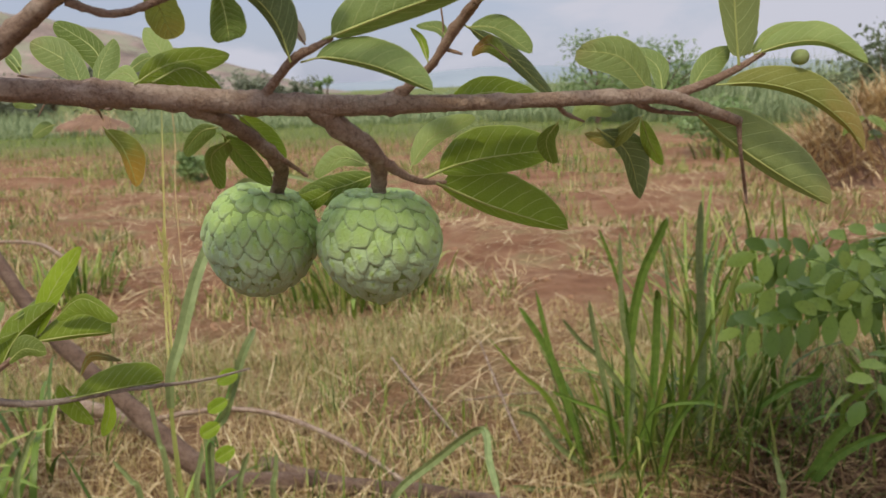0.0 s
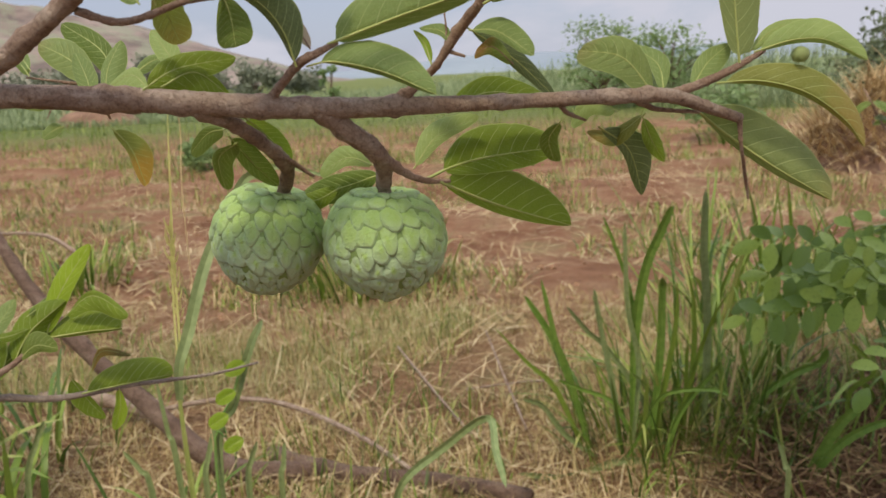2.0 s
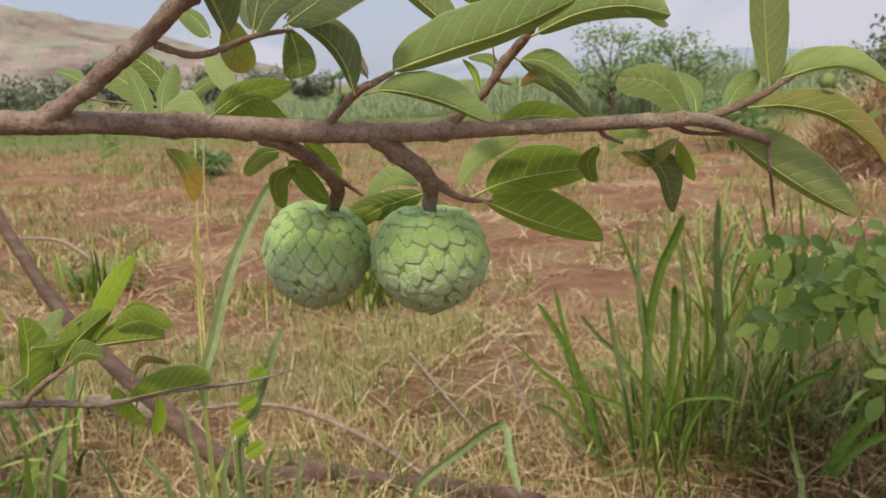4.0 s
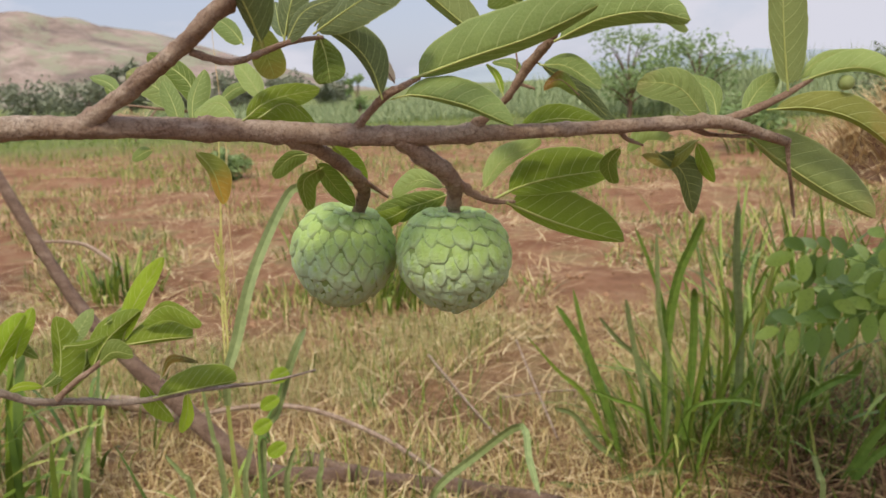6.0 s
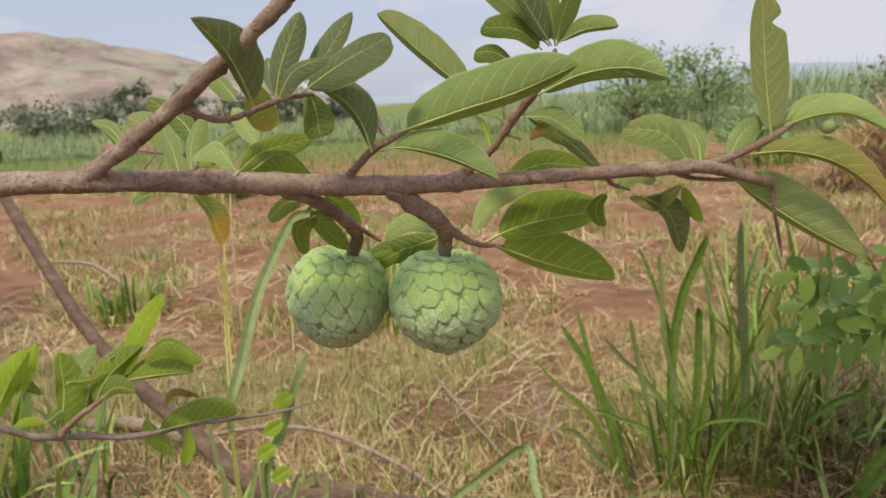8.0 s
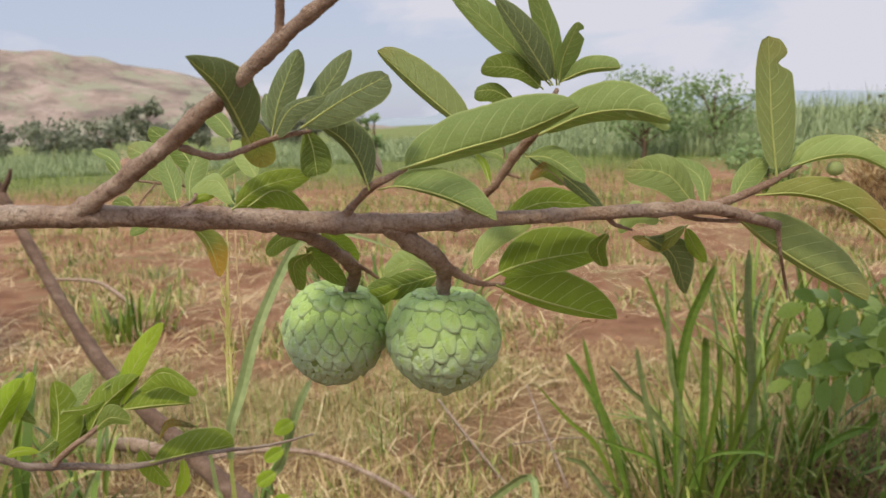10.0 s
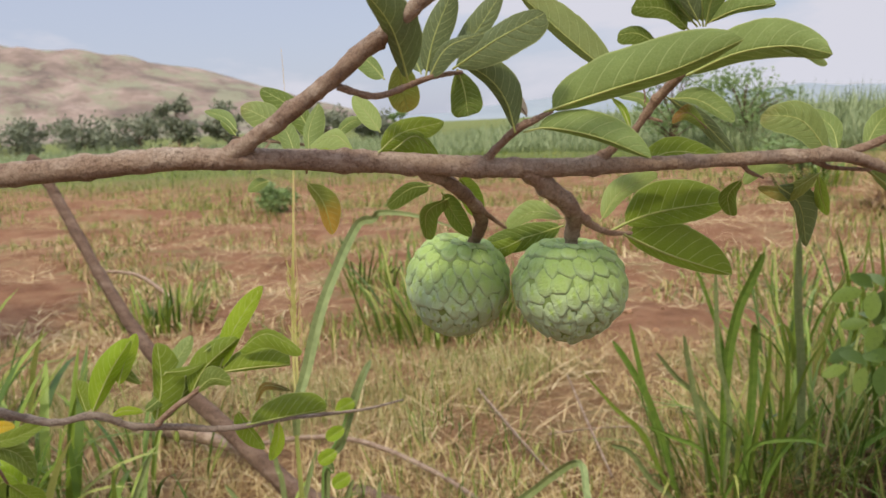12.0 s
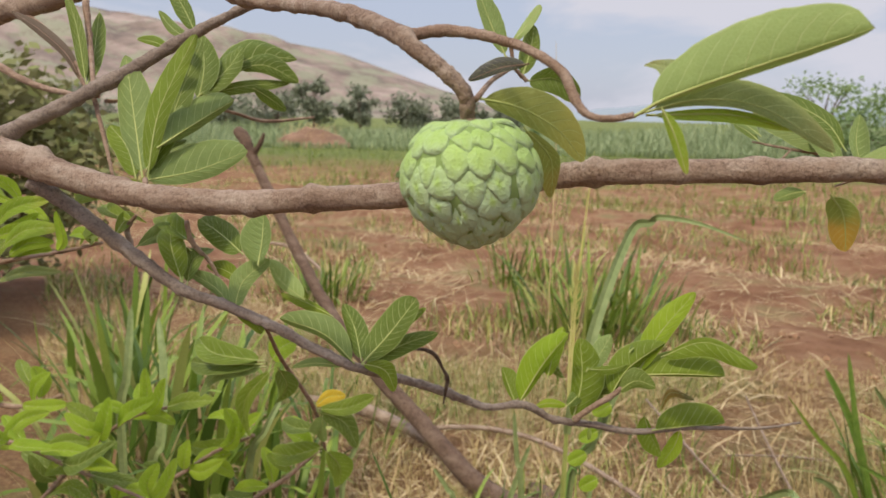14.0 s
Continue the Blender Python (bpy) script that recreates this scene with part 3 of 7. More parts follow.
# ---------------------------------------------------------------- tall grass clumps
def grass_clump(x, y, count, spread, tall, wide, label, group="tall grass clumps"):
    rows, dry = [], []
    for _ in range(count):
        a, d = rng.uniform(0, 6.28), spread * rng.random() ** 0.7
        px, py = x + d * math.cos(a), y + d * math.sin(a)
        thin = rng.random() < 0.45
        dry.append(thin and rng.random() < 0.45)
        rows.append(((d * math.cos(a), d * math.sin(a), ground_height(px, py) - 0.02), a + rng.uniform(-0.9, 0.9), tall * rng.uniform(0.35, 0.8) if thin else tall * rng.uniform(0.5, 1.1),
                     wide * (rng.uniform(0.2, 0.4) if thin else rng.uniform(0.6, 1.2)), rng.uniform(0.02, 0.4), rng.uniform(0.1, 1.0) if rng.random() < 0.7 else rng.uniform(1.2, 2.2)))
    v, f = blades(rows, 7, 0.3)
    per = len(f) // len(rows)
    me = mesh_of("grass_clump", v, f, [GRASS, STRAW], True, [int(dry[i // per]) for i in range(len(f))])
    tagged(place("grass_clump", me, (x, y, 0)), label, "grass clump", group, "stuff")


TALL = "tall green grass clump with broad upright blades"
grass_clump(0.72, 3.25, 75, 0.26, 0.50, 0.020, "low green grass among dry blades")
grass_clump(1.02, 3.30, 100, 0.28, 0.66, 0.022, TALL)
grass_clump(1.30, 3.50, 85, 0.30, 0.72, 0.022, TALL)
grass_clump(1.42, 4.5, 70, 0.30, 1.00, 0.026, TALL)
grass_clump(1.85, 4.6, 70, 0.35, 0.95, 0.026, TALL)
grass_clump(0.80, 3.00, 170, 0.34, 0.42, 0.011, "fine green and dry grass about the broad blades")
grass_clump(1.15, 3.10, 170, 0.36, 0.48, 0.011, "fine green and dry grass about the broad blades")
grass_clump(1.30, 2.62, 110, 0.34, 0.26, 0.011, "short grass in the shade of the shrub")
grass_clump(1.75, 2.75, 110, 0.36, 0.26, 0.012, "short grass in the shade of the shrub")
grass_clump(1.45, 2.95, 40, 0.25, 0.45, 0.020, "arching green grass clump in the shade of the shrub")
grass_clump(1.95, 3.3, 150, 0.34, 0.62, 0.028, "dense arching grass clump under the leafy shrub")
grass_clump(2.25, 3.1, 120, 0.34, 0.66, 0.028, "dense arching grass clump under the leafy shrub")
grass_clump(-0.85, 5.75, 150, 0.48, 0.72, 0.034, "small green grass tuft on the red soil")
grass_clump(-0.45, 6.1, 90, 0.40, 0.50, 0.030, "small green grass tuft on the red soil")
grass_clump(-3.1, 6.2, 130, 0.48, 0.40, 0.026, "bright green grass tuft on the red soil")
grass_clump(-1.5, 7.6, 125, 0.6, 0.55, 0.025, "loose green grass tuft with dry seed stems")
grass_clump(-2.0, 2.5, 70, 0.36, 0.80, 0.050, TALL)
grass_clump(-2.5, 2.9, 75, 0.42, 0.88, 0.052, TALL)
grass_clump(-3.1, 3.6, 75, 0.48, 0.80, 0.046, TALL)
grass_clump(-2.35, 2.35, 60, 0.40, 0.85, 0.050, TALL)
grass_clump(-1.65, 2.40, 40, 0.30, 0.55, 0.034, "thin green grass among fallen branches")
grass_clump(-1.75, 3.1, 45, 0.32, 0.55, 0.024, "thin green grass among fallen branches")
grass_clump(-0.95, 2.55, 18, 0.25, 0.45, 0.021, "thin green grass among fallen branches")
grass_clump(1.9, 6.4, 62, 0.4, 0.45, 0.021, "small green grass tuft on the red soil")
grass_clump(2.6, 5.2, 93, 0.5, 0.7, 0.025, TALL)
grass_clump(5.2, 15.5, 125, 0.8, 0.6, 0.046, "bright green grass tuft before the tall crop")


# ---------------------------------------------------------------- single tall stems close behind the fruit
def blade_mesh(name, rows, wide, material, blunt=False):
    """A broad blade, folded along its middle, along rows of x, y, z; wide is its width in the middle; blunt: cropped at the tip."""
    pts = curve_points(rows, 7)
    verts, faces = [], []
    n = len(pts)
    root = Vector(pts[0])
    twist = 0.5 * math.sin(37.0 * root.x + 11.0 * rows[-1][2])
    for i, p in enumerate(pts):
        t = Vector(pts[min(i + 1, n - 1)] - pts[max(i - 1, 0)]).normalized()
        u = i / (n - 1)
        side = t.cross(Vector((0.15 + twist * u, -1, 0.1))).normalized()
        lift = side.cross(t) * 0.38
        w = wide * 0.5 * min(1.0, 0.5 + 1.6 * u) * ((1 - 0.35 * u) * (1 - u ** 14) ** 0.5 if blunt else (1 - u ** 1.6) ** 0.75) + 0.0004
        c = Vector(p) - root
        verts += [c - side * w + lift * w, c, c + side * w + lift * w]
    for i in range(n - 1):
        a = 3 * i
        faces += [(a, a + 1, a + 4, a + 3), (a + 1, a + 2, a + 5, a + 4)]
    return mesh_of(name, verts, faces, [material], False)


def long_blade(name, rows, wide, material, label):
    thing = tagged(new("wild_grass"), label, "grass", "single tall grasses")
    thing.location = rows[0]
    place(name, blade_mesh(name, rows, wide, material, material is PALE_BLADE), rows[0], thing)
    return thing


FRESH = plain_noise("blade_fresh_green", [(0.3, (0.105, 0.190, 0.028)), (0.7, (0.185, 0.275, 0.050))], 45.0, 0.5)
PALE_BLADE = plain_noise("blade_grey_green", [(0.3, (0.150, 0.195, 0.070)), (0.7, (0.235, 0.280, 0.110))], 60.0, 0.55)
YELLOW_STALK = plain_noise("stalk_yellow_green", [(0.3, (0.44, 0.42, 0.12)), (0.7, (0.54, 0.50, 0.20))], 40.0, 0.6)
STEM_GREEN = plain_noise("stem_green", [(0.3, (0.22, 0.27, 0.06)), (0.7, (0.32, 0.34, 0.10))], 40.0, 0.6)
ROUND_LEAF = plain_noise("vine_leaf_green", [(0.3, (0.14, 0.27, 0.06)), (0.7, (0.20, 0.34, 0.08))], 50.0, 0.5)


def tuft(label, rows):
    """Several broad blades from one root: rows of midrib points, width and material."""
    thing = tagged(new("wild_grass"), label, "grass", "tufts of broad grass")
    thing.location = rows[0][0][0]
    for points, wide, material in rows:
        place("blade", blade_mesh("blade", points, wide * 0.88, material, material in (FRESH, PALE_BLADE)), points[0], thing)


tuft("tall green grass with broad upright blades", [
    ([(0.53, 3.08, -0.02), (0.45, 3.04, 0.29), (0.39, 3.00, 0.49), (0.33, 2.96, 0.77)], 0.031, FRESH),
    ([(0.54, 3.14, -0.02), (0.43, 3.10, 0.37), (0.35, 3.06, 0.55), (0.27, 3.02, 0.69)], 0.039, FRESH),
    ([(0.51, 3.11, -0.02), (0.39, 3.07, 0.28), (0.27, 3.03, 0.42), (0.15, 2.99, 0.58)], 0.027, GRASS),
    ([(0.65, 3.10, -0.02), (0.62, 3.06, 0.25), (0.56, 3.02, 0.55), (0.53, 2.98, 0.72)], 0.032, PALE_BLADE),
    ([(0.69, 3.07, -0.02), (0.71, 3.03, 0.38), (0.66, 2.99, 0.64), (0.64, 2.95, 0.98)], 0.027, PALE_BLADE),
    ([(0.70, 3.10, -0.02), (0.70, 3.06, 0.49), (0.73, 3.02, 0.77), (0.78, 2.98, 0.93), (0.81, 2.94, 1.03)], 0.049, FRESH),
    ([(0.71, 3.12, -0.02), (0.70, 3.08, 0.57), (0.64, 3.04, 0.81), (0.57, 3.00, 0.99)], 0.020, FRESH),
    ([(0.76, 3.07, -0.02), (0.79, 3.03, 0.40), (0.79, 2.99, 0.69), (0.78, 2.95, 0.76)], 0.040, FRESH),
    ([(0.77, 3.10, -0.02), (0.75, 3.10, 0.19), (0.60, 3.06, 0.44), (0.51, 3.02, 0.54), (0.43, 2.98, 0.65)], 0.027, PALE_BLADE),
    ([(0.77, 3.09, -0.02), (0.83, 3.05, 0.37), (0.85, 3.01, 0.59), (0.84, 2.97, 0.74)], 0.031, GRASS),
    ([(0.71, 3.05, -0.02), (0.62, 3.01, 0.23), (0.48, 2.97, 0.32), (0.38, 2.93, 0.38)], 0.022, FRESH),
    ([(0.56, 3.06, -0.02), (0.42, 3.02, 0.11), (0.33, 2.98, 0.25), (0.25, 2.94, 0.30)], 0.029, PALE_BLADE),
    ([(0.84, 3.00, -0.02), (0.63, 2.96, 0.02), (0.41, 2.92, -0.02), (0.22, 2.88, 0.02)], 0.040, PALE_BLADE),
    ([(0.97, 3.06, -0.02), (0.97, 3.02, 0.49), (0.94, 2.98, 0.84), (0.93, 2.94, 1.09)], 0.041, PALE_BLADE),
    ([(0.90, 3.11, -0.02), (0.93, 3.07, 0.36), (0.92, 3.03, 0.62), (0.88, 2.99, 0.79)], 0.029, GRASS),
    ([(0.83, 3.06, -0.02), (0.93, 3.02, 0.40), (0.98, 2.98, 0.59), (1.04, 2.94, 0.72)], 0.026, GRASS),
    ([(1.05, 3.10, -0.02), (1.08, 3.06, 0.26), (1.09, 3.02, 0.46), (1.06, 2.98, 0.59)], 0.018, STRAW),
    ([(0.79, 2.97, -0.02), (0.84, 2.93, 0.21), (0.95, 2.89, 0.40), (0.97, 2.85, 0.46)], 0.030, FRESH),
    ([(0.63, 2.98, -0.02), (0.71, 2.94, 0.16), (0.77, 2.90, 0.31), (0.92, 2.86, 0.35), (1.00, 2.82, 0.34)], 0.024, FRESH),
])
tuft("broad arching green grass blades in the shade of the shrub", [
    ([(1.21, 2.72, -0.02), (1.27, 2.68, 0.16), (1.32, 2.64, 0.30), (1.40, 2.60, 0.41)], 0.052, FRESH),
    ([(1.22, 2.71, -0.02), (1.31, 2.67, 0.18), (1.40, 2.63, 0.28), (1.48, 2.59, 0.33)], 0.044, FRESH),
    ([(1.17, 2.72, -0.02), (1.15, 2.68, 0.14), (1.11, 2.64, 0.23)], 0.030, PALE_BLADE),
    ([(1.19, 3.07, -0.02), (1.17, 3.07, 0.18), (1.29, 3.03, 0.32), (1.39, 2.99, 0.39), (1.40, 2.95, 0.46)], 0.041, FRESH),
    ([(1.55, 3.04, -0.02), (1.53, 3.04, 0.23), (1.60, 3.00, 0.34), (1.50, 2.96, 0.46), (1.46, 2.92, 0.48)], 0.031, GRASS),
])


# a flowering grass: green stem, yellow head, one blade bent over at its tip
flowering = long_blade("stalk", [(-0.519, 1.560, -0.030), (-0.513, 1.510, 0.650), (-0.510, 1.492, 0.850), (-0.508, 1.486, 0.985), (-0.506, 1.490, 1.020)], 0.0125, STEM_GREEN, "yellow-green flowering grass with one broad bent blade")
for rows, wide in (([(-0.509, 1.490, 0.900), (-0.508, 1.520, 1.048), (-0.507, 1.540, 1.226), (-0.495, 1.540, 1.392), (-0.486, 1.540, 1.504)], 0.0050),
                   ([(-0.507, 1.492, 0.940), (-0.514, 1.520, 1.080), (-0.511, 1.540, 1.230), (-0.505, 1.542, 1.300)], 0.0040)):
    place("head_stem", blade_mesh("head_stem", rows, wide, YELLOW_STALK), rows[0], flowering)
for k in range(34):
    z = 1.06 + 0.0062 * k
    at = Vector((-0.508 + 0.004 * math.sin(2.1 * k), 1.535, z))
    lean = (-1) ** k * rng.uniform(0.004, 0.011)
    place("spikelet", blade_mesh("spikelet", [at, at + Vector((lean * 0.6, -0.003, 0.010)), at + Vector((lean, -0.004, rng.uniform(0.020, 0.032)))], 0.0032, YELLOW_STALK), at, flowering)
rows = [(-0.508, 1.484, 0.930), (-0.500, 1.480, 1.000), (-0.485, 1.510, 1.060), (-0.456, 1.580, 1.192), (-0.410, 1.720, 1.325), (-0.373, 1.740, 1.342), (-0.351, 1.730, 1.357), (-0.270, 1.700, 1.351), (-0.166, 1.660, 1.321)]
place("blade", blade_mesh("blade", rows, 0.026, PALE_BLADE), rows[0], flowering)
long_blade("blade", [(-0.539, 1.750, -0.030), (-0.519, 1.700, 0.695), (-0.470, 1.700, 0.830), (-0.421, 1.700, 0.961), (-0.393, 1.720, 1.019)], 0.024, PALE_BLADE, "broad grey-green grass blade with a vine on it")
long_blade("blade", [(-0.631, 1.800, -0.030), (-0.636, 1.750, 0.644), (-0.649, 1.750, 0.744), (-0.662, 1.750, 0.870)], 0.016, PALE_BLADE, "narrow grey-green grass blade")
long_blade("blade", [(-1.506, 1.550, -0.030), (-1.495, 1.500, 0.668), (-1.467, 1.500, 0.787), (-1.487, 1.550, 0.952), (-1.532, 1.600, 1.063)], 0.028, PALE_BLADE, "broad grey-green grass blade")
long_blade("blade", [(-1.812, 1.850, -0.030), (-1.801, 1.800, 0.660), (-1.774, 1.800, 0.831), (-1.789, 1.850, 1.015)], 0.030, PALE_BLADE, "broad grey-green grass blade")
long_blade("blade", [(-1.256, 1.550, -0.030), (-1.238, 1.500, 0.705), (-1.193, 1.500, 0.849), (-1.174, 1.550, 0.916)], 0.018, PALE_BLADE, "narrow grey-green grass blade")
long_blade("blade", [(-0.246, 2.600, -0.030), (-0.191, 2.550, 0.171), (-0.054, 2.600, 0.268), (0.104, 2.550, 0.400), (0.128, 2.400, 0.351), (0.155, 2.300, 0.277)], 0.034, PALE_BLADE, "broad green grass blade folded over at its bend")
long_blade("blade", [(-1.302, 2.250, -0.030), (-1.284, 2.200, 0.375), (-1.239, 2.200, 0.519), (-1.204, 2.200, 0.589)], 0.020, PALE_BLADE, "narrow grey-green grass blade")
long_blade("blade", [(-0.620, 2.250, -0.030), (-0.614, 2.200, 0.359), (-0.598, 2.200, 0.449), (-0.577, 2.200, 0.502)], 0.020, PALE_BLADE, "narrow grey-green grass blade")
long_blade("blade", [(-0.518, 2.250, -0.030), (-0.514, 2.200, 0.357), (-0.503, 2.200, 0.428), (-0.494, 2.200, 0.499)], 0.020, PALE_BLADE, "narrow grey-green grass blade")
long_blade("blade", [(-0.749, 2.250, -0.030), (-0.741, 2.200, 0.362), (-0.722, 2.200, 0.470), (-0.681, 2.200, 0.601)], 0.020, PALE_BLADE, "narrow grey-green grass blade")
long_blade("blade", [(0.978, 2.250, -0.030), (0.974, 2.200, 0.321), (0.963, 2.200, 0.383), (0.947, 2.200, 0.445)], 0.020, PALE_BLADE, "narrow grey-green grass blade")
long_blade("blade", [(-0.900, 2.250, -0.030), (-0.910, 2.200, 0.366), (-0.934, 2.200, 0.421), (-0.981, 2.200, 0.485)], 0.020, PALE_BLADE, "narrow grey-green grass blade")
long_blade("stalk", [(-0.606, 1.950, -0.030), (-0.608, 1.900, 1.150), (-0.612, 1.950, 1.432), (-0.617, 1.950, 1.602), (-0.628, 1.980, 1.756)], 0.0022, HAY, "thin dry grass stalk with a pale seed head")


# ---------------------------------------------------------------- fallen wood
def log(name, rows, material, label, category, sides=10, knots=0.25):
    root = Vector(rows[0][:3])
    local = [(r[0] - root.x, r[1] - root.y, r[2] - root.z, r[3]) for r in rows]
    v, f = tube_data(local, sides, 6, 0.12, knots, len(bpy.data.objects))
    return tagged(place(name, mesh_of(name, v, f, [material]), root), label, category)


leaning = tagged(new("leaning_limb"), "bare brown limb leaning up from the ground", "branch")
leaning.location = (-0.55, 2.95, 0.0)
for part_name, rows in (("shaft", [(-0.55, 2.95, 0.02, 0.040), (-0.93, 2.94, 0.06, 0.042), (-1.33, 3.10, 0.31, 0.037), (-1.74, 3.30, 0.60, 0.031), (-2.08, 3.54, 0.93, 0.027), (-2.40, 3.77, 1.30, 0.027)]),
                        ("broken_end", [(-2.38, 3.757, 1.28, 0.026), (-2.44, 3.785, 1.36, 0.029), (-2.48, 3.80, 1.43, 0.033), (-2.53, 3.82, 1.47, 0.026)]),
                        ("snag", [(-2.42, 3.78, 1.34, 0.016), (-2.36, 3.76, 1.42, 0.012), (-2.34, 3.75, 1.46, 0.007)])):
    v, f = tube_data([(x + 0.55, y - 2.95, z, r) for x, y, z, r in rows], 12, 8, 0.12, 0.25, 5)
    place(part_name, mesh_of(part_name, v, f, [OLD_BARK]), leaning.location, leaning)
log("dead_branch", [(-0.80, 3.12, 0.02, 0.032), (-0.45, 2.92, 0.02, 0.036), (-0.10, 2.84, 0.02, 0.034), (0.26, 2.70, 0.02, 0.030)], OLD_BARK, "thick dead branch lying on the ground", "branch")
log("dry_stick", [(-1.50, 3.50, 0.05, 0.010), (-1.15, 3.52, 0.10, 0.012), (-0.83, 3.46, 0.10, 0.012), (-0.45, 3.18, 0.07, 0.011), (-0.13, 2.83, 0.03, 0.009)], STICK, "pale curved dry stick on the grass", "stick", 8, 0)
log("dry_stick", [(-2.1, 3.75, 0.05, 0.030), (-1.75, 3.55, 0.12, 0.034), (-1.45, 3.42, 0.10, 0.028), (-1.25, 3.35, 0.04, 0.02)], STICK, "broad pale dry stalk fallen beside the limb", "stick", 8, 0)
log("dry_stick", [(0.13, 4.05, 0.22, 0.005), (0.20, 3.70, 0.12, 0.006), (0.28, 3.25, 0.03, 0.006)], STICK, "thin dry stem standing askew in the grass", "stick", 6, 0)
log("dry_stick", [(-0.35, 4.2, 0.10, 0.006), (-0.15, 3.7, 0.06, 0.007), (0.05, 3.2, 0.03, 0.006)], STICK, "thin dry stem lying in the grass", "stick", 6, 0)
log("dry_stick", [(0.02, 3.65, 0.06, 0.005), (0.30, 3.75, 0.05, 0.006), (0.55, 3.80, 0.03, 0.005)], STICK, "thin dry stem lying in the grass", "stick", 6, 0)
log("dry_stick", [(-3.3, 6.9, 0.05, 0.02), (-3.8, 7.2, 0.25, 0.02), (-4.3, 7.3, 0.28, 0.014)], STICK, "short bent stick on the red soil", "stick", 6, 0)


# ---------------------------------------------------------------- shrubs and far trees
def leaf_cloud(rows, size, rng_):
    """Many small folded leaves round centres: rows of x, y, z, radius, count."""
    verts, faces = [], []
    for x, y, z, r, count in rows:
        for _ in range(count):
            d = Vector((rng_.gauss(0, 1), rng_.gauss(0, 1), rng_.gauss(0, 0.8))).normalized() * r * rng_.random() ** 0.45
            c = Vector((x, y, z)) + d
            a = Vector((rng_.gauss(0, 1), rng_.gauss(0, 1), rng_.gauss(0, 0.6))).normalized()
            b = a.cross(Vector((rng_.gauss(0, 1), rng_.gauss(0, 1), rng_.gauss(0, 1)))).normalized()
            s = size * rng_.uniform(0.6, 1.4)
            o = len(verts)
            verts += [c, c + a * s * 0.5 + b * s * 0.27, c + a * s, c + a * s * 0.5 - b * s * 0.27]
            faces += [(o, o + 1, o + 2), (o, o + 2, o + 3)]
    return verts, faces


def tree(name, x, y, tall, wide, clumps, per, size, foliage, label, category="tree", group=""):
    r = random.Random(int(x * 31 + y * 17))
    root = tagged(new(name), label, category, group)
    root.location = (x, y, 0)
    v, f = tube_data([(0, 0, -0.05, tall * 0.03), (0.03 * tall, 0, tall * 0.25, tall * 0.022), (0, 0.02 * tall, tall * 0.55, tall * 0.012), (0.02 * tall, 0, tall * 0.8, tall * 0.005)], 7, 4, 0.15)
    place("trunk", mesh_of("trunk", v, f, [OLD_BARK]), root.location, root)
    rows = []
    for k in range(clumps):
        a, u = r.uniform(0, 6.28), r.random()
        h = tall * (0.25 + 0.68 * u)
        d = wide * (0.25 + 0.75 * math.sin(3.0 * (0.15 + 0.8 * u))) * r.random() ** 0.6
        cx, cy = d * math.cos(a), d * math.sin(a)
        rows.append((cx, cy, h, wide * r.uniform(0.22, 0.42), per))
        if k % 2 == 0:
            v, f = tube_data([(0, 0, h * 0.45, tall * 0.012), (cx * 0.5, cy * 0.5, h * 0.8, tall * 0.008), (cx, cy, h, tall * 0.003)], 5, 3, 0.1)
            place("limb", mesh_of("limb", v, f, [OLD_BARK]), root.location, root)
    v, f = leaf_cloud(rows, size, r)
    place("crown", mesh_of("crown", v, f, [foliage]), root.location, root)
    return root


def unseen_shade_tree(x, y, cx, cy, cz, wide, count):
    """A leaning tree out of view, added so that its crown shades the shrubs."""
    r = random.Random(12)
    root = tagged(new("unseen_shade_tree"), "added tree out of view whose crown shades the shrubs", "tree")
    root.location = (x, y, 0)
    dx, dy = cx - x, cy - y
    v, f = tube_data([(0, 0, -0.05, 0.09), (0.1 * dx, 0.1 * dy, cz * 0.4, 0.07), (0.5 * dx, 0.5 * dy, cz * 0.8, 0.05), (dx, dy, cz, 0.02)], 10, 6, 0.12)
    place("trunk", mesh_of("trunk", v, f, [OLD_BARK]), root.location, root)
    rows = []
    for _ in range(count):
        a, d = r.uniform(0, 6.28), wide * r.random() ** 0.5
        ex, ey, ez = dx + d * math.cos(a), dy + d * math.sin(a), cz + r.uniform(-0.15, 0.5)
        rows.append((ex, ey, ez, 0.32, 70))
        v, f = tube_data([(0.6 * dx, 0.6 * dy, cz * 0.85, 0.02), ((0.6 * dx + ex) / 2, (0.6 * dy + ey) / 2, (cz * 0.85 + ez) / 2 + 0.08, 0.012), (ex, ey, ez, 0.004)], 5, 4, 0.1)
        place("limb", mesh_of("limb", v, f, [OLD_BARK]), root.location, root)
    v, f = leaf_cloud(rows, 0.12, r)
    place("crown", mesh_of("crown", v, f, [FOLIAGE]), root.location, root)


# stays above and beside the view; only its shadow is wanted
unseen_shade_tree(3.2, 0.2, 1.05, 0.98, 2.90, 0.92, 96)

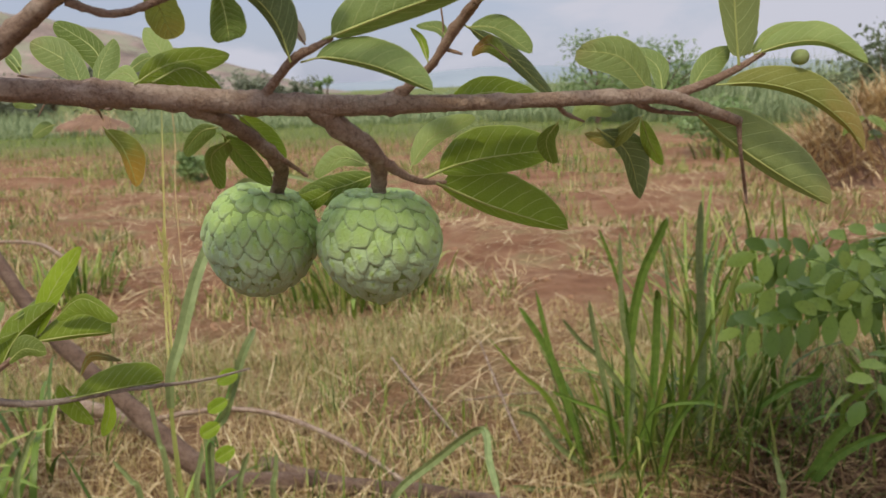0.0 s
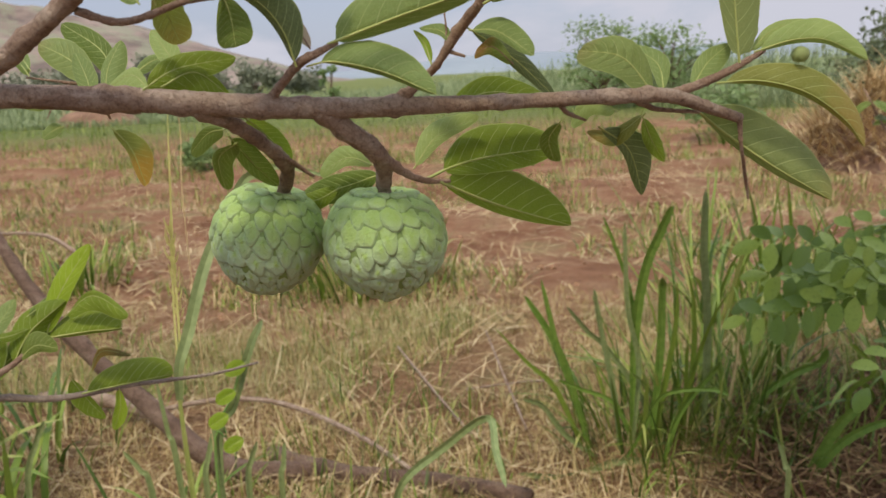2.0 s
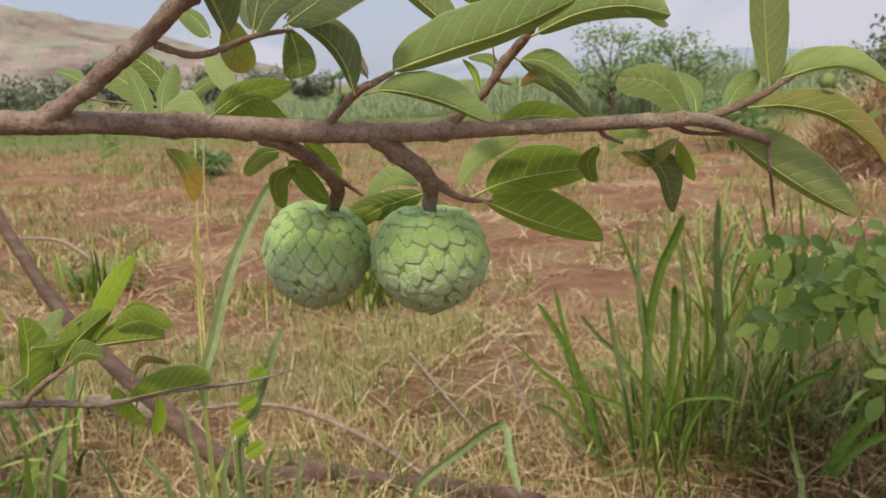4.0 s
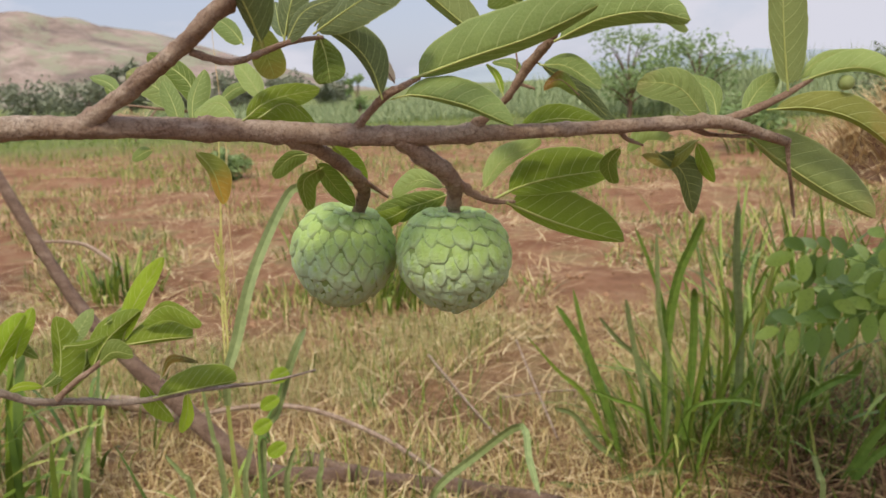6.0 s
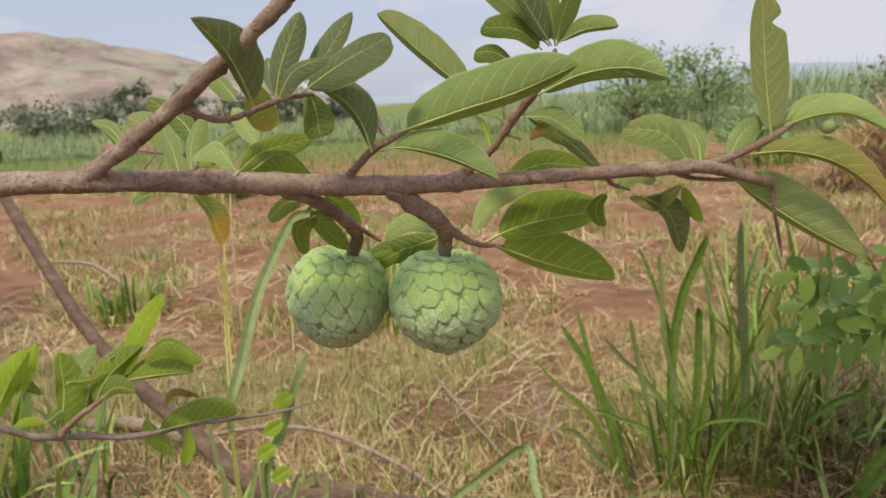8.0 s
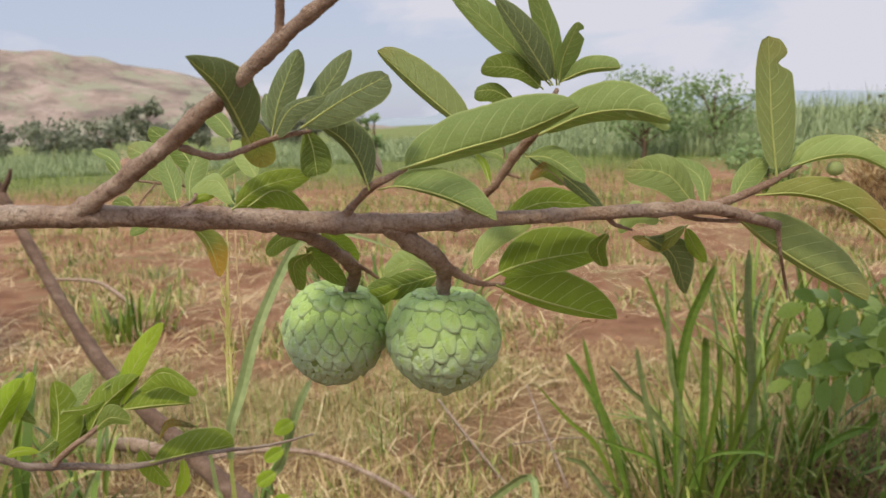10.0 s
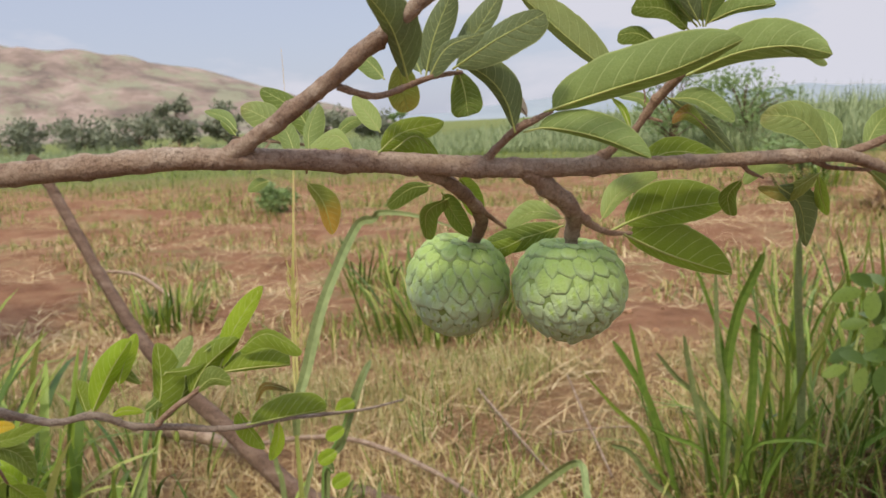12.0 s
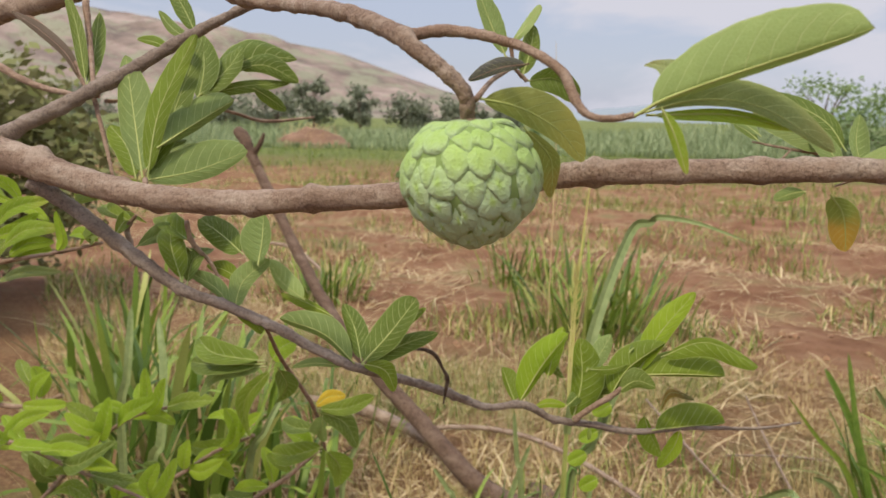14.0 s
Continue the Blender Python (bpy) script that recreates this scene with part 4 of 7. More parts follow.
FAR = "round tree at the foot of the hill, its green paled for haze"
tree("tree", -24.6, 54.8, 4.0, 1.5, 16, 110, 0.30, HAZED_TREE, FAR, group="trees below the hill")
tree("tree", -21.5, 56.0, 3.6, 1.6, 16, 110, 0.30, HAZED_TREE, FAR, group="trees below the hill")
tree("tree", -28.5, 57.0, 3.0, 2.4, 18, 110, 0.30, HAZED_TREE, FAR, group="trees below the hill")
tree("tree", -33.5, 58.0, 2.9, 2.6, 18, 110, 0.30, HAZED_TREE, FAR, group="trees below the hill")
tree("tree", -39.5, 59.0, 3.1, 2.6, 18, 110, 0.30, HAZED_TREE, FAR, group="trees below the hill")
tree("tree", -46.5, 58.0, 3.4, 2.8, 18, 110, 0.30, HAZED_TREE, FAR, group="trees below the hill")
tree("tree", -18.2, 57.0, 3.0, 2.2, 18, 110, 0.28, HAZED_TREE, FAR, group="trees below the hill")
tree("tree", -14.8, 58.0, 2.8, 1.9, 18, 110, 0.28, HAZED_TREE, FAR, group="trees below the hill")
tree("tree", -11.6, 59.0, 2.5, 1.6, 16, 110, 0.28, HAZED_TREE, FAR, group="trees below the hill")
tree("tree", -6.4, 39.5, 2.3, 0.5, 9, 60, 0.18, BUSH_LEAF, "slim young tree standing in the crop")
tree("tree", 4.9, 30.0, 3.3, 1.6, 30, 70, 0.15, BUSH_LEAF, "open leafy thorn tree in front of the tall crop")
tree("tree", 7.6, 31.0, 2.9, 1.8, 26, 70, 0.15, BUSH_LEAF, "open leafy thorn tree in front of the tall crop")
tree("bush", -4.9, 14.6, 0.55, 0.42, 18, 46, 0.11, BUSH_LEAF, "low round weed bush on the red soil", "bush")
tree("bush", 5.2, 16.8, 1.1, 0.9, 22, 60, 0.12, BUSH_LEAF, "low green bush at the edge of the plot", "bush")
tree("bush", 9.5, 18.5, 2.2, 1.8, 26, 90, 0.14, FOLIAGE, "dark leafy bush at the edge of the plot", "bush")


def heap(x, y, wide, tall, material, label, strands):
    """An earth mound with dry stems thrown on it."""
    root = tagged(new("brush_heap"), label, "heap")
    root.location = (x, y, 0)
    verts, faces = [], []
    rings, sides = 9, 28
    for i in range(rings):
        u = i / (rings - 1)
        for k in range(sides):
            a = 6.283 * k / sides
            r = wide * (1 - u * 0.98) * (1 + 0.22 * noise.noise((math.cos(a) * 1.6, math.sin(a) * 1.6, u * 2 + x)))
            verts.append((r * math.cos(a), r * math.sin(a) * 0.7, tall * math.sin(u * 1.5708) ** 0.9 * (1 + 0.15 * noise.noise((a, u * 4, y))) - 0.05))
    for i in range(rings - 1):
        for k in range(sides):
            j = (k + 1) % sides
            faces.append((i * sides + k, i * sides + j, (i + 1) * sides + j, (i + 1) * sides + k))
    place("mound", mesh_of("mound", verts, faces, [material]), root.location, root)
    rows = []
    for _ in range(strands):
        a, d = rng.uniform(0, 6.28), wide * rng.random() ** 0.6
        z = tall * max(0.0, 1 - (d / wide) ** 1.8)
        rows.append(((d * math.cos(a), d * math.sin(a) * 0.7, z - 0.02), rng.uniform(0, 6.28), rng.uniform(0.3, 0.9), rng.uniform(0.012, 0.03), rng.uniform(0.5, 1.6), rng.uniform(0, 1.2)))
    v, f = blades(rows, 4)
    tagged(place("straw", mesh_of("straw", v, f, [HAY]), root.location, root), kind="stuff")


heap(6.3, 12.2, 1.5, 1.05, EARTH_DARK, "heap of dry stems and brush beside the field", 4200)
heap(-16.3, 36.0, 2.0, 0.95, EARTH_DARK, "low brown earth heap in the weeds", 250)
tree("bush", -5.75, 4.9, 1.9, 1.4, 60, 170, 0.10, BRUSH, "tall olive-brown bush of half-dry brush", "bush")


def frond_mesh(pts, r):
    """A rachis with paired oval leaflets."""
    verts, faces = tube_data([(*p, 0.0026 * (1 - 0.6 * i / (len(pts) - 1))) for i, p in enumerate(pts)], 4, 1, 0.0)
    last = len(pts) - 1
    face = Vector((r.gauss(0, 0.3), -0.7, r.uniform(0.45, 0.85))).normalized()
    for i in range(2, last + 1):
        t = (pts[i] - pts[i - 1]).normalized()
        flat = t.cross(face).normalized()
        for s in ((-1, 1) if i < last else (0,)):
            out = (flat * s * 0.8 + t * r.uniform(0.3, 0.6) + face * r.uniform(-0.35, 0.2)).normalized() if s else t
            ln = r.uniform(0.072, 0.100)
            wide = (t - out * t.dot(out)).normalized() * ln * 0.265 if s else flat * ln * 0.265
            cup = out.cross(wide).normalized() * ln * 0.05
            o = len(verts)
            p, sag = pts[i], Vector((0, 0, -0.010))
            for u, w in ((0.0, 0.06), (0.18, 0.62), (0.42, 1.0), (0.68, 0.92), (0.88, 0.55), (1.0, 0.08)):
                c = p + out * (ln * (0.06 + 0.94 * u)) + sag * (u * u * 2)
                verts += [c + wide * w + cup * w, c, c - wide * w + cup * w]
            for k in range(5):
                q = o + 3 * k
                faces += [(q, q + 1, q + 4, q + 3), (q + 1, q + 2, q + 5, q + 4)]
    return mesh_of("frond", verts, faces, [PINNATE])


def pinnate_shrub(x, y, fronds, tall, label, seed, facing=None, reaching=()):
    """A shrub of arching fronds; reaching: midribs of those that stand out."""
    r = random.Random(seed)
    root = tagged(new("shrub"), label, "shrub", "shrubs with paired leaflets")
    root.location = (x, y, 0)
    for k in range(4):
        a = r.uniform(0, 6.28)
        v, f = tube_data([(0.04 * math.cos(a), 0.04 * math.sin(a), -0.03, 0.011), (0.10 * math.cos(a), 0.10 * math.sin(a), tall * 0.4, 0.008), (0.14 * math.cos(a), 0.14 * math.sin(a), tall * 0.85, 0.004)], 6, 4, 0.1)
        place("stem", mesh_of("stem", v, f, [TWIG_BARK]), root.location, root)
    for k in range(fronds):
        a = r.uniform(0, 6.28) if facing is None or k % 3 == 0 else r.gauss(facing, 0.5)
        h0, reach = tall * r.uniform(0.62, 0.90), r.uniform(0.38, 0.58)
        start = Vector((0.12 * math.cos(a), 0.12 * math.sin(a), h0))
        pts = [start + Vector((math.cos(a) * reach * u, math.sin(a) * reach * u, reach * (0.42 * u - 0.46 * u * u))) for u in np.linspace(0, 1, 8)]
        place("frond", frond_mesh(pts, r), root.location, root)
    for rows in reaching:
        line = curve_points([(px - x, py - y, pz) for px, py, pz in rows], 3)
        place("frond", frond_mesh([Vector(p) for p in line], r), root.location, root)


LEAFLETS = "leafy green shrub with paired oval leaflets"
pinnate_shrub(1.66, 2.60, 7, 1.02, LEAFLETS, 3, 3.3, [
    [(1.58, 2.58, 0.86), (1.35, 2.42, 0.84), (1.21, 2.40, 0.94), (1.04, 2.40, 1.00), (0.95, 2.40, 1.00)],
    [(1.58, 2.58, 0.86), (1.34, 2.40, 0.85), (1.17, 2.38, 0.82), (1.04, 2.37, 0.79), (0.90, 2.37, 0.775)],
    [(1.60, 2.60, 0.92), (1.38, 2.50, 0.92), (1.25, 2.48, 0.885), (1.11, 2.48, 0.87), (1.00, 2.48, 0.88)]])
pinnate_shrub(2.0, 2.85, 14, 1.02, LEAFLETS, 5, 3.0)
pinnate_shrub(2.25, 3.5, 18, 0.95, LEAFLETS, 8)


# ---------------------------------------------------------------- the custard apple tree
plant = tagged(new("custard_apple_tree"), "custard apple tree with brown branches and green leaves", "tree")
plant.location = (-1.62, 0.68, 0.0)
leaf_count = [0]
limbs = []


def limb(name, rows):
    root = Vector(rows[0][:3])
    local = [(r[0] - root.x, r[1] - root.y, r[2] - root.z, r[3]) for r in rows]
    thick = name in ("main_branch", "trunk")
    v, f = tube_data(local, 30 if thick else 16, 26 if thick else 14, 0.070 if thick else 0.16, 0.040 if thick else 0.017, len(rows) * 13 + int(1000 * abs(root.x)),
                     [x - root.x for x in (-0.62, -0.40, -0.295, -0.130, -0.042, 0.038, 0.107, 0.182)] if name == "main_branch" else ())
    ob = place(name, mesh_of(name, v, f, [OLD_BARK if name == "trunk" else TWIG_BARK if name == "twig" else DRIED if name == "rolled_dry_leaf" else GREY_BARK if name == "side_branch" else BARK]), root, plant)
    limbs.append((ob, root, [Vector(p[:3]) for p in curve_points(rows, 8)]))
    return ob


def leaf(points, left, right, kind, peak=0.48, full=1.2, stalk=0.06, parent=None, nick=None):
    """A veined blade along its midrib points; left and right reach from the midrib to the two widest edges; nick: a torn notch, by side and place."""
    leaf_count[0] += 1
    r = random.Random(leaf_count[0] * 7 + 3)
    base = Vector(points[0])
    spine = curve_points([tuple(Vector(p) - base) for p in points], 24)
    run = np.concatenate([[0.0], np.cumsum(np.linalg.norm(np.diff(spine, axis=0), axis=1))])
    length = run[-1]

    def centre(u):
        return Vector([np.interp(u * length, run, spine[:, k]) for k in range(3)])

    left, right = Vector(left), Vector(right)
    across = (right - left).length
    face = (right - left).cross(centre(1.0)).normalized()
    if face.y > 0:
        face = -face
    phase, wave = r.uniform(0, 6.28), r.uniform(0.015, 0.045)
    pleat = 0.030 if kind == "pleat" else r.uniform(0.014, 0.026)
    ripple = 6.283 * r.uniform(8.0, 9.5)
    rise, fall = full * peak, full * (1 - peak)
    top = peak ** rise * (1 - peak) ** fall
    arch = r.uniform(0.05, 0.12)
    NU, NV = 40, 6
    verts, faces, uvs, slots = [], [], [], []
    for i in range(NU + 1):
        s = i / NU
        c = centre(stalk + (1 - stalk) * s)
        w = (s ** rise * (1 - s) ** fall) / top if 0 < s < 1 else 0.0
        for k in range(-NV, NV + 1):
            q = k / NV
            e = abs(q)
            side = right if q > 0 else left
            edge = 1 + 0.06 * noise.noise((s * 6 + phase, 2 * q, phase)) * e + 0.02 * noise.noise((s * 21 + phase, q, 3.0)) * e
            if nick and nick[0] * q > 0:
                edge *= 1 - 0.62 * math.exp(-((s - nick[1]) / 0.045) ** 2)
            up = w * side.length * arch * math.sin(3.1416 * e)
            up += across * (wave * e * e * math.sin(7 * s + phase + (1.3 if q > 0 else 0)) + pleat * math.cos(ripple * (s - 0.16 * e - 0.10 * e * e)) * min(1, 3 * e) * (1.15 - e) * 1.6 * w)
            verts.append(c + side * (w * e * edge) + face * up)
            uvs.append((s, 0.5 + 0.5 * q))
    cols = 2 * NV + 1
    for i in range(NU):
        for k in range(cols - 1):
            a = i * cols + k
            faces.append((a, a + 1, a + cols + 1, a + cols))
            slots.append(0)
    rib, thick = len(verts), max(0.0005, min(0.0010, across * 0.028))
    NR = 18
    for i in range(NR + 1):
        u = i / NR
        c = centre(u)
        t = (centre(min(1, u + 0.03)) - centre(max(0, u - 0.03))).normalized()
        sd = face.cross(t).normalized()
        nn = t.cross(sd)
        rr = thick * (1.25 - u)
        for a in (0, 1.57, 3.14, 4.71):
            verts.append(c + sd * (rr * math.cos(a)) + nn * (rr * 0.8 * math.sin(a)))
            uvs.append((u, 0.5))
    for i in range(NR):
        for k in range(4):
            a = rib + 4 * i
            faces.append((a + k, a + (k + 1) % 4, a + 4 + (k + 1) % 4, a + 4 + k))
            slots.append(1)
    me = mesh_of("leaf", verts, faces, [LEAF[kind], RIB if kind not in ("brown", "plum", "rust", "pale") else TWIG_BARK], True, slots)
    layer = me.uv_layers.new(name="blade")
    layer.data.foreach_set("uv", [x for loop in me.loops for x in uvs[loop.vertex_index]])
    if parent is not None:
        return place("leaf", me, base, parent)
    ob, root, _ = min(limbs, key=lambda item: min((p - base).length_squared for p in item[2]))
    blade = new("leaf", me)
    blade.parent = ob
    blade.location = base - root
    return blade


def plain_leaf(base, tip, normal, width, sweep, bend, kind, parent=None):
    """A leaf from its base to its tip, its upper face towards normal, swept sideways and bent upwards."""
    r = random.Random(leaf_count[0] * 11 + 5)
    base, tip = Vector(base), Vector(tip)
    ax = tip - base
    n = Vector(normal)
    n = (n - ax * (n.dot(ax) / ax.length_squared)).normalized()
    side = n.cross(ax.normalized())
    middle = base + ax * 0.5 + side * (sweep * ax.length) + n * (bend * ax.length)
    fold, half = r.uniform(0.1, 0.5), 0.5 * width
    lean = n * (half * math.sin(fold))
    return leaf([base, middle, tip], side * (half * math.cos(fold)) + lean, side * (-half * math.cos(fold)) + lean, kind, r.uniform(0.42, 0.55), r.uniform(1.0, 1.3), 0.07, parent)


limb("trunk", [(-1.62, 0.68, -0.06, 0.060), (-1.60, 0.66, 0.5, 0.050), (-1.52, 0.62, 1.05, 0.042), (-1.34, 0.58, 1.45, 0.030), (-1.17, 0.56, 1.554, 0.019)])
limb("branch", [(-1.58, 0.66, 0.75, 0.032), (-1.50, 0.72, 1.30, 0.026), (-1.34, 0.75, 1.60, 0.021), (-1.19, 0.74, 1.676, 0.0176)])
# boughs and twigs
limb("rolled_dry_leaf", [(-0.618, 0.600, 1.328, 0.0008), (-0.604, 0.620, 1.333, 0.0008), (-0.584, 0.640, 1.334, 0.0011), (-0.569, 0.650, 1.329, 0.0022), (-0.561, 0.660, 1.311, 0.0015), (-0.557, 0.666, 1.299, 0.0023), (-0.559, 0.670, 1.286, 0.0018), (-0.563, 0.675, 1.267, 0.0008)])
limb("main_branch", [(-1.179, 0.560, 1.555, 0.0178), (-1.079, 0.560, 1.537, 0.0173), (-0.987, 0.550, 1.521, 0.0153), (-0.904, 0.535, 1.503, 0.0134), (-0.801, 0.510, 1.490, 0.0113), (-0.705, 0.487, 1.491, 0.0103), (-0.616, 0.468, 1.499, 0.0097), (-0.538, 0.455, 1.508, 0.0097), (-0.469, 0.446, 1.518, 0.0093), (-0.398, 0.440, 1.530, 0.0085), (-0.280, 0.439, 1.536, 0.0079), (-0.240, 0.444, 1.538, 0.0077), (-0.204, 0.449, 1.536, 0.0073), (-0.166, 0.458, 1.534, 0.0070), (-0.125, 0.470, 1.530, 0.0075), (-0.082, 0.480, 1.526, 0.0072), (-0.039, 0.491, 1.521, 0.0070), (0.007, 0.504, 1.518, 0.0067), (0.050, 0.515, 1.517, 0.0060), (0.112, 0.534, 1.516, 0.0049), (0.185, 0.548, 1.516, 0.0050), (0.224, 0.562, 1.514, 0.0050), (0.259, 0.585, 1.503, 0.0042), (0.285, 0.601, 1.494, 0.0038)])
limb("branch", [(-0.204, 0.449, 1.538, 0.0062), (-0.178, 0.442, 1.551, 0.0057), (-0.135, 0.430, 1.576, 0.0052), (-0.097, 0.414, 1.600, 0.0053), (-0.070, 0.404, 1.617, 0.0046), (-0.043, 0.394, 1.636, 0.0043), (-0.018, 0.386, 1.651, 0.0042), (0.019, 0.370, 1.674, 0.0037)])
limb("twig", [(-0.046, 0.394, 1.635, 0.0028), (-0.044, 0.392, 1.647, 0.0025), (-0.040, 0.385, 1.666, 0.0024)])
limb("twig", [(-0.122, 0.430, 1.578, 0.0024), (-0.100, 0.432, 1.571, 0.0021), (-0.081, 0.438, 1.576, 0.0019), (-0.065, 0.440, 1.581, 0.0017), (-0.047, 0.455, 1.584, 0.0012)])
limb("twig", [(-0.039, 0.491, 1.523, 0.0039), (-0.027, 0.486, 1.535, 0.0027), (-0.014, 0.476, 1.546, 0.0028), (-0.001, 0.474, 1.552, 0.0022), (0.010, 0.474, 1.557, 0.0013)])
limb("twig", [(0.040, 0.513, 1.520, 0.0044), (0.058, 0.510, 1.534, 0.0027), (0.067, 0.505, 1.543, 0.0025), (0.081, 0.500, 1.562, 0.0032), (0.096, 0.487, 1.579, 0.0028), (0.109, 0.490, 1.604, 0.0013)])
limb("twig", [(0.073, 0.505, 1.550, 0.0014), (0.084, 0.500, 1.546, 0.0008)])
limb("twig", [(0.071, 0.505, 1.549, 0.0008), (0.073, 0.505, 1.561, 0.0006), (0.072, 0.510, 1.576, 0.0006)])
limb("twig", [(0.215, 0.560, 1.514, 0.0034), (0.239, 0.572, 1.518, 0.0032), (0.270, 0.580, 1.529, 0.0028), (0.296, 0.585, 1.542, 0.0017)])
limb("twig", [(0.285, 0.601, 1.494, 0.0022), (0.289, 0.606, 1.470, 0.0014), (0.301, 0.630, 1.442, 0.0014), (0.304, 0.633, 1.428, 0.0009)])
limb("twig", [(0.145, 0.542, 1.516, 0.0021), (0.151, 0.545, 1.507, 0.0017), (0.166, 0.560, 1.500, 0.0008)])
limb("twig", [(0.200, 0.553, 1.512, 0.0025), (0.218, 0.570, 1.505, 0.0017), (0.250, 0.580, 1.501, 0.0013)])
limb("fruit_stalk", [(-0.081, 0.481, 1.523, 0.0054), (-0.063, 0.500, 1.511, 0.0049), (-0.050, 0.530, 1.493, 0.0048), (-0.045, 0.560, 1.476, 0.0048), (-0.053, 0.578, 1.459, 0.0050), (-0.056, 0.580, 1.450, 0.0046)])
limb("twig", [(-0.045, 0.540, 1.487, 0.0021), (-0.036, 0.555, 1.477, 0.0017), (-0.027, 0.560, 1.469, 0.0011)])
limb("fruit_stalk", [(-0.009, 0.500, 1.518, 0.0067), (0.014, 0.520, 1.496, 0.0067), (0.025, 0.540, 1.480, 0.0059), (0.023, 0.556, 1.463, 0.0052), (0.023, 0.560, 1.453, 0.0048)])
limb("twig", [(0.026, 0.538, 1.482, 0.0042), (0.038, 0.548, 1.471, 0.0030), (0.052, 0.558, 1.463, 0.0022), (0.070, 0.565, 1.461, 0.0013)])
limb("side_branch", [(-1.033, 0.555, 1.520, 0.0094), (-0.959, 0.565, 1.553, 0.0075), (-0.908, 0.585, 1.582, 0.0070), (-0.859, 0.600, 1.610, 0.0064), (-0.802, 0.605, 1.640, 0.0055), (-0.765, 0.600, 1.654, 0.0046), (-0.738, 0.600, 1.666, 0.0045), (-0.707, 0.600, 1.684, 0.0037)])
limb("branch", [(-0.744, 0.500, 1.682, 0.0088), (-0.685, 0.475, 1.656, 0.0084), (-0.627, 0.443, 1.643, 0.0050), (-0.555, 0.373, 1.628, 0.0054), (-0.508, 0.332, 1.611, 0.0056), (-0.494, 0.324, 1.602, 0.0052), (-0.476, 0.326, 1.589, 0.0047), (-0.467, 0.329, 1.579, 0.0046), (-0.465, 0.334, 1.566, 0.0044), (-0.464, 0.335, 1.560, 0.0043)])
limb("twig", [(-0.504, 0.329, 1.609, 0.0038), (-0.477, 0.340, 1.613, 0.0034), (-0.440, 0.327, 1.605, 0.0025), (-0.413, 0.317, 1.591, 0.0027), (-0.402, 0.306, 1.574, 0.0024), (-0.394, 0.299, 1.567, 0.0018), (-0.382, 0.295, 1.566, 0.0018), (-0.373, 0.298, 1.568, 0.0016)])
limb("side_branch", [(-0.951, 0.545, 1.495, 0.0077), (-0.920, 0.560, 1.471, 0.0074), (-0.864, 0.565, 1.433, 0.0069), (-0.809, 0.570, 1.396, 0.0056), (-0.750, 0.572, 1.378, 0.0051), (-0.704, 0.575, 1.362, 0.0051), (-0.667, 0.585, 1.341, 0.0047), (-0.630, 0.595, 1.324, 0.0047), (-0.601, 0.630, 1.306, 0.0044), (-0.561, 0.680, 1.278, 0.0046), (-0.524, 0.710, 1.256, 0.0039), (-0.487, 0.727, 1.257, 0.0040), (-0.455, 0.750, 1.236, 0.0041), (-0.413, 0.775, 1.225, 0.0038), (-0.369, 0.800, 1.213, 0.0036), (-0.306, 0.840, 1.210, 0.0028), (-0.227, 0.870, 1.208, 0.0018), (-0.176, 0.895, 1.212, 0.0013)])
limb("twig", [(-0.434, 0.760, 1.234, 0.0035), (-0.407, 0.762, 1.256, 0.0031), (-0.390, 0.770, 1.267, 0.0028), (-0.367, 0.785, 1.289, 0.0022)])
limb("twig", [(-0.861, 0.575, 1.429, 0.0028), (-0.883, 0.600, 1.444, 0.0026), (-0.872, 0.600, 1.459, 0.0017)])
limb("twig", [(-0.721, 0.580, 1.365, 0.0019), (-0.773, 0.700, 1.312, 0.0022), (-0.856, 0.900, 1.218, 0.0028), (-0.871, 1.040, 1.099, 0.0032), (-0.877, 1.100, 1.004, 0.0024)])
limb("twig", [(-0.808, 0.590, 1.457, 0.0025), (-0.808, 0.600, 1.434, 0.0026), (-0.792, 0.610, 1.410, 0.0020), (-0.750, 0.572, 1.377, 0.0016)])
limb("twig", [(-0.903, 0.600, 1.573, 0.0020), (-0.875, 0.650, 1.574, 0.0021), (-0.869, 0.780, 1.566, 0.0020), (-0.868, 0.880, 1.554, 0.0023), (-0.837, 0.966, 1.560, 0.0016)])
limb("twig", [(-1.105, 0.660, 1.620, 0.0045), (-1.029, 0.640, 1.592, 0.0037), (-0.954, 0.610, 1.580, 0.0026), (-0.906, 0.595, 1.578, 0.0025)])
limb("branch", [(-1.203, 0.740, 1.674, 0.0176), (-1.118, 0.730, 1.684, 0.0143), (-1.045, 0.720, 1.695, 0.0125), (-0.961, 0.700, 1.716, 0.0107)])
limb("twig", [(-0.983, 0.680, 1.683, 0.0037), (-0.948, 0.640, 1.625, 0.0027), (-0.916, 0.600, 1.589, 0.0023)])
limb("twig", [(-0.916, 0.600, 1.578, 0.0023), (-0.890, 0.580, 1.534, 0.0020), (-0.860, 0.550, 1.502, 0.0016)])
limb("twig", [(-0.822, 0.545, 1.501, 0.0026), (-0.803, 0.520, 1.490, 0.0030)])
limb("twig", [(-0.157, 0.470, 1.532, 0.0015), (-0.178, 0.580, 1.532, 0.0016), (-0.208, 0.660, 1.538, 0.0015), (-0.245, 0.670, 1.543, 0.0013), (-0.280, 0.665, 1.549, 0.0008)])
limb("twig", [(-0.122, 0.475, 1.528, 0.0011), (-0.179, 0.600, 1.520, 0.0012), (-0.199, 0.620, 1.524, 0.0010)])
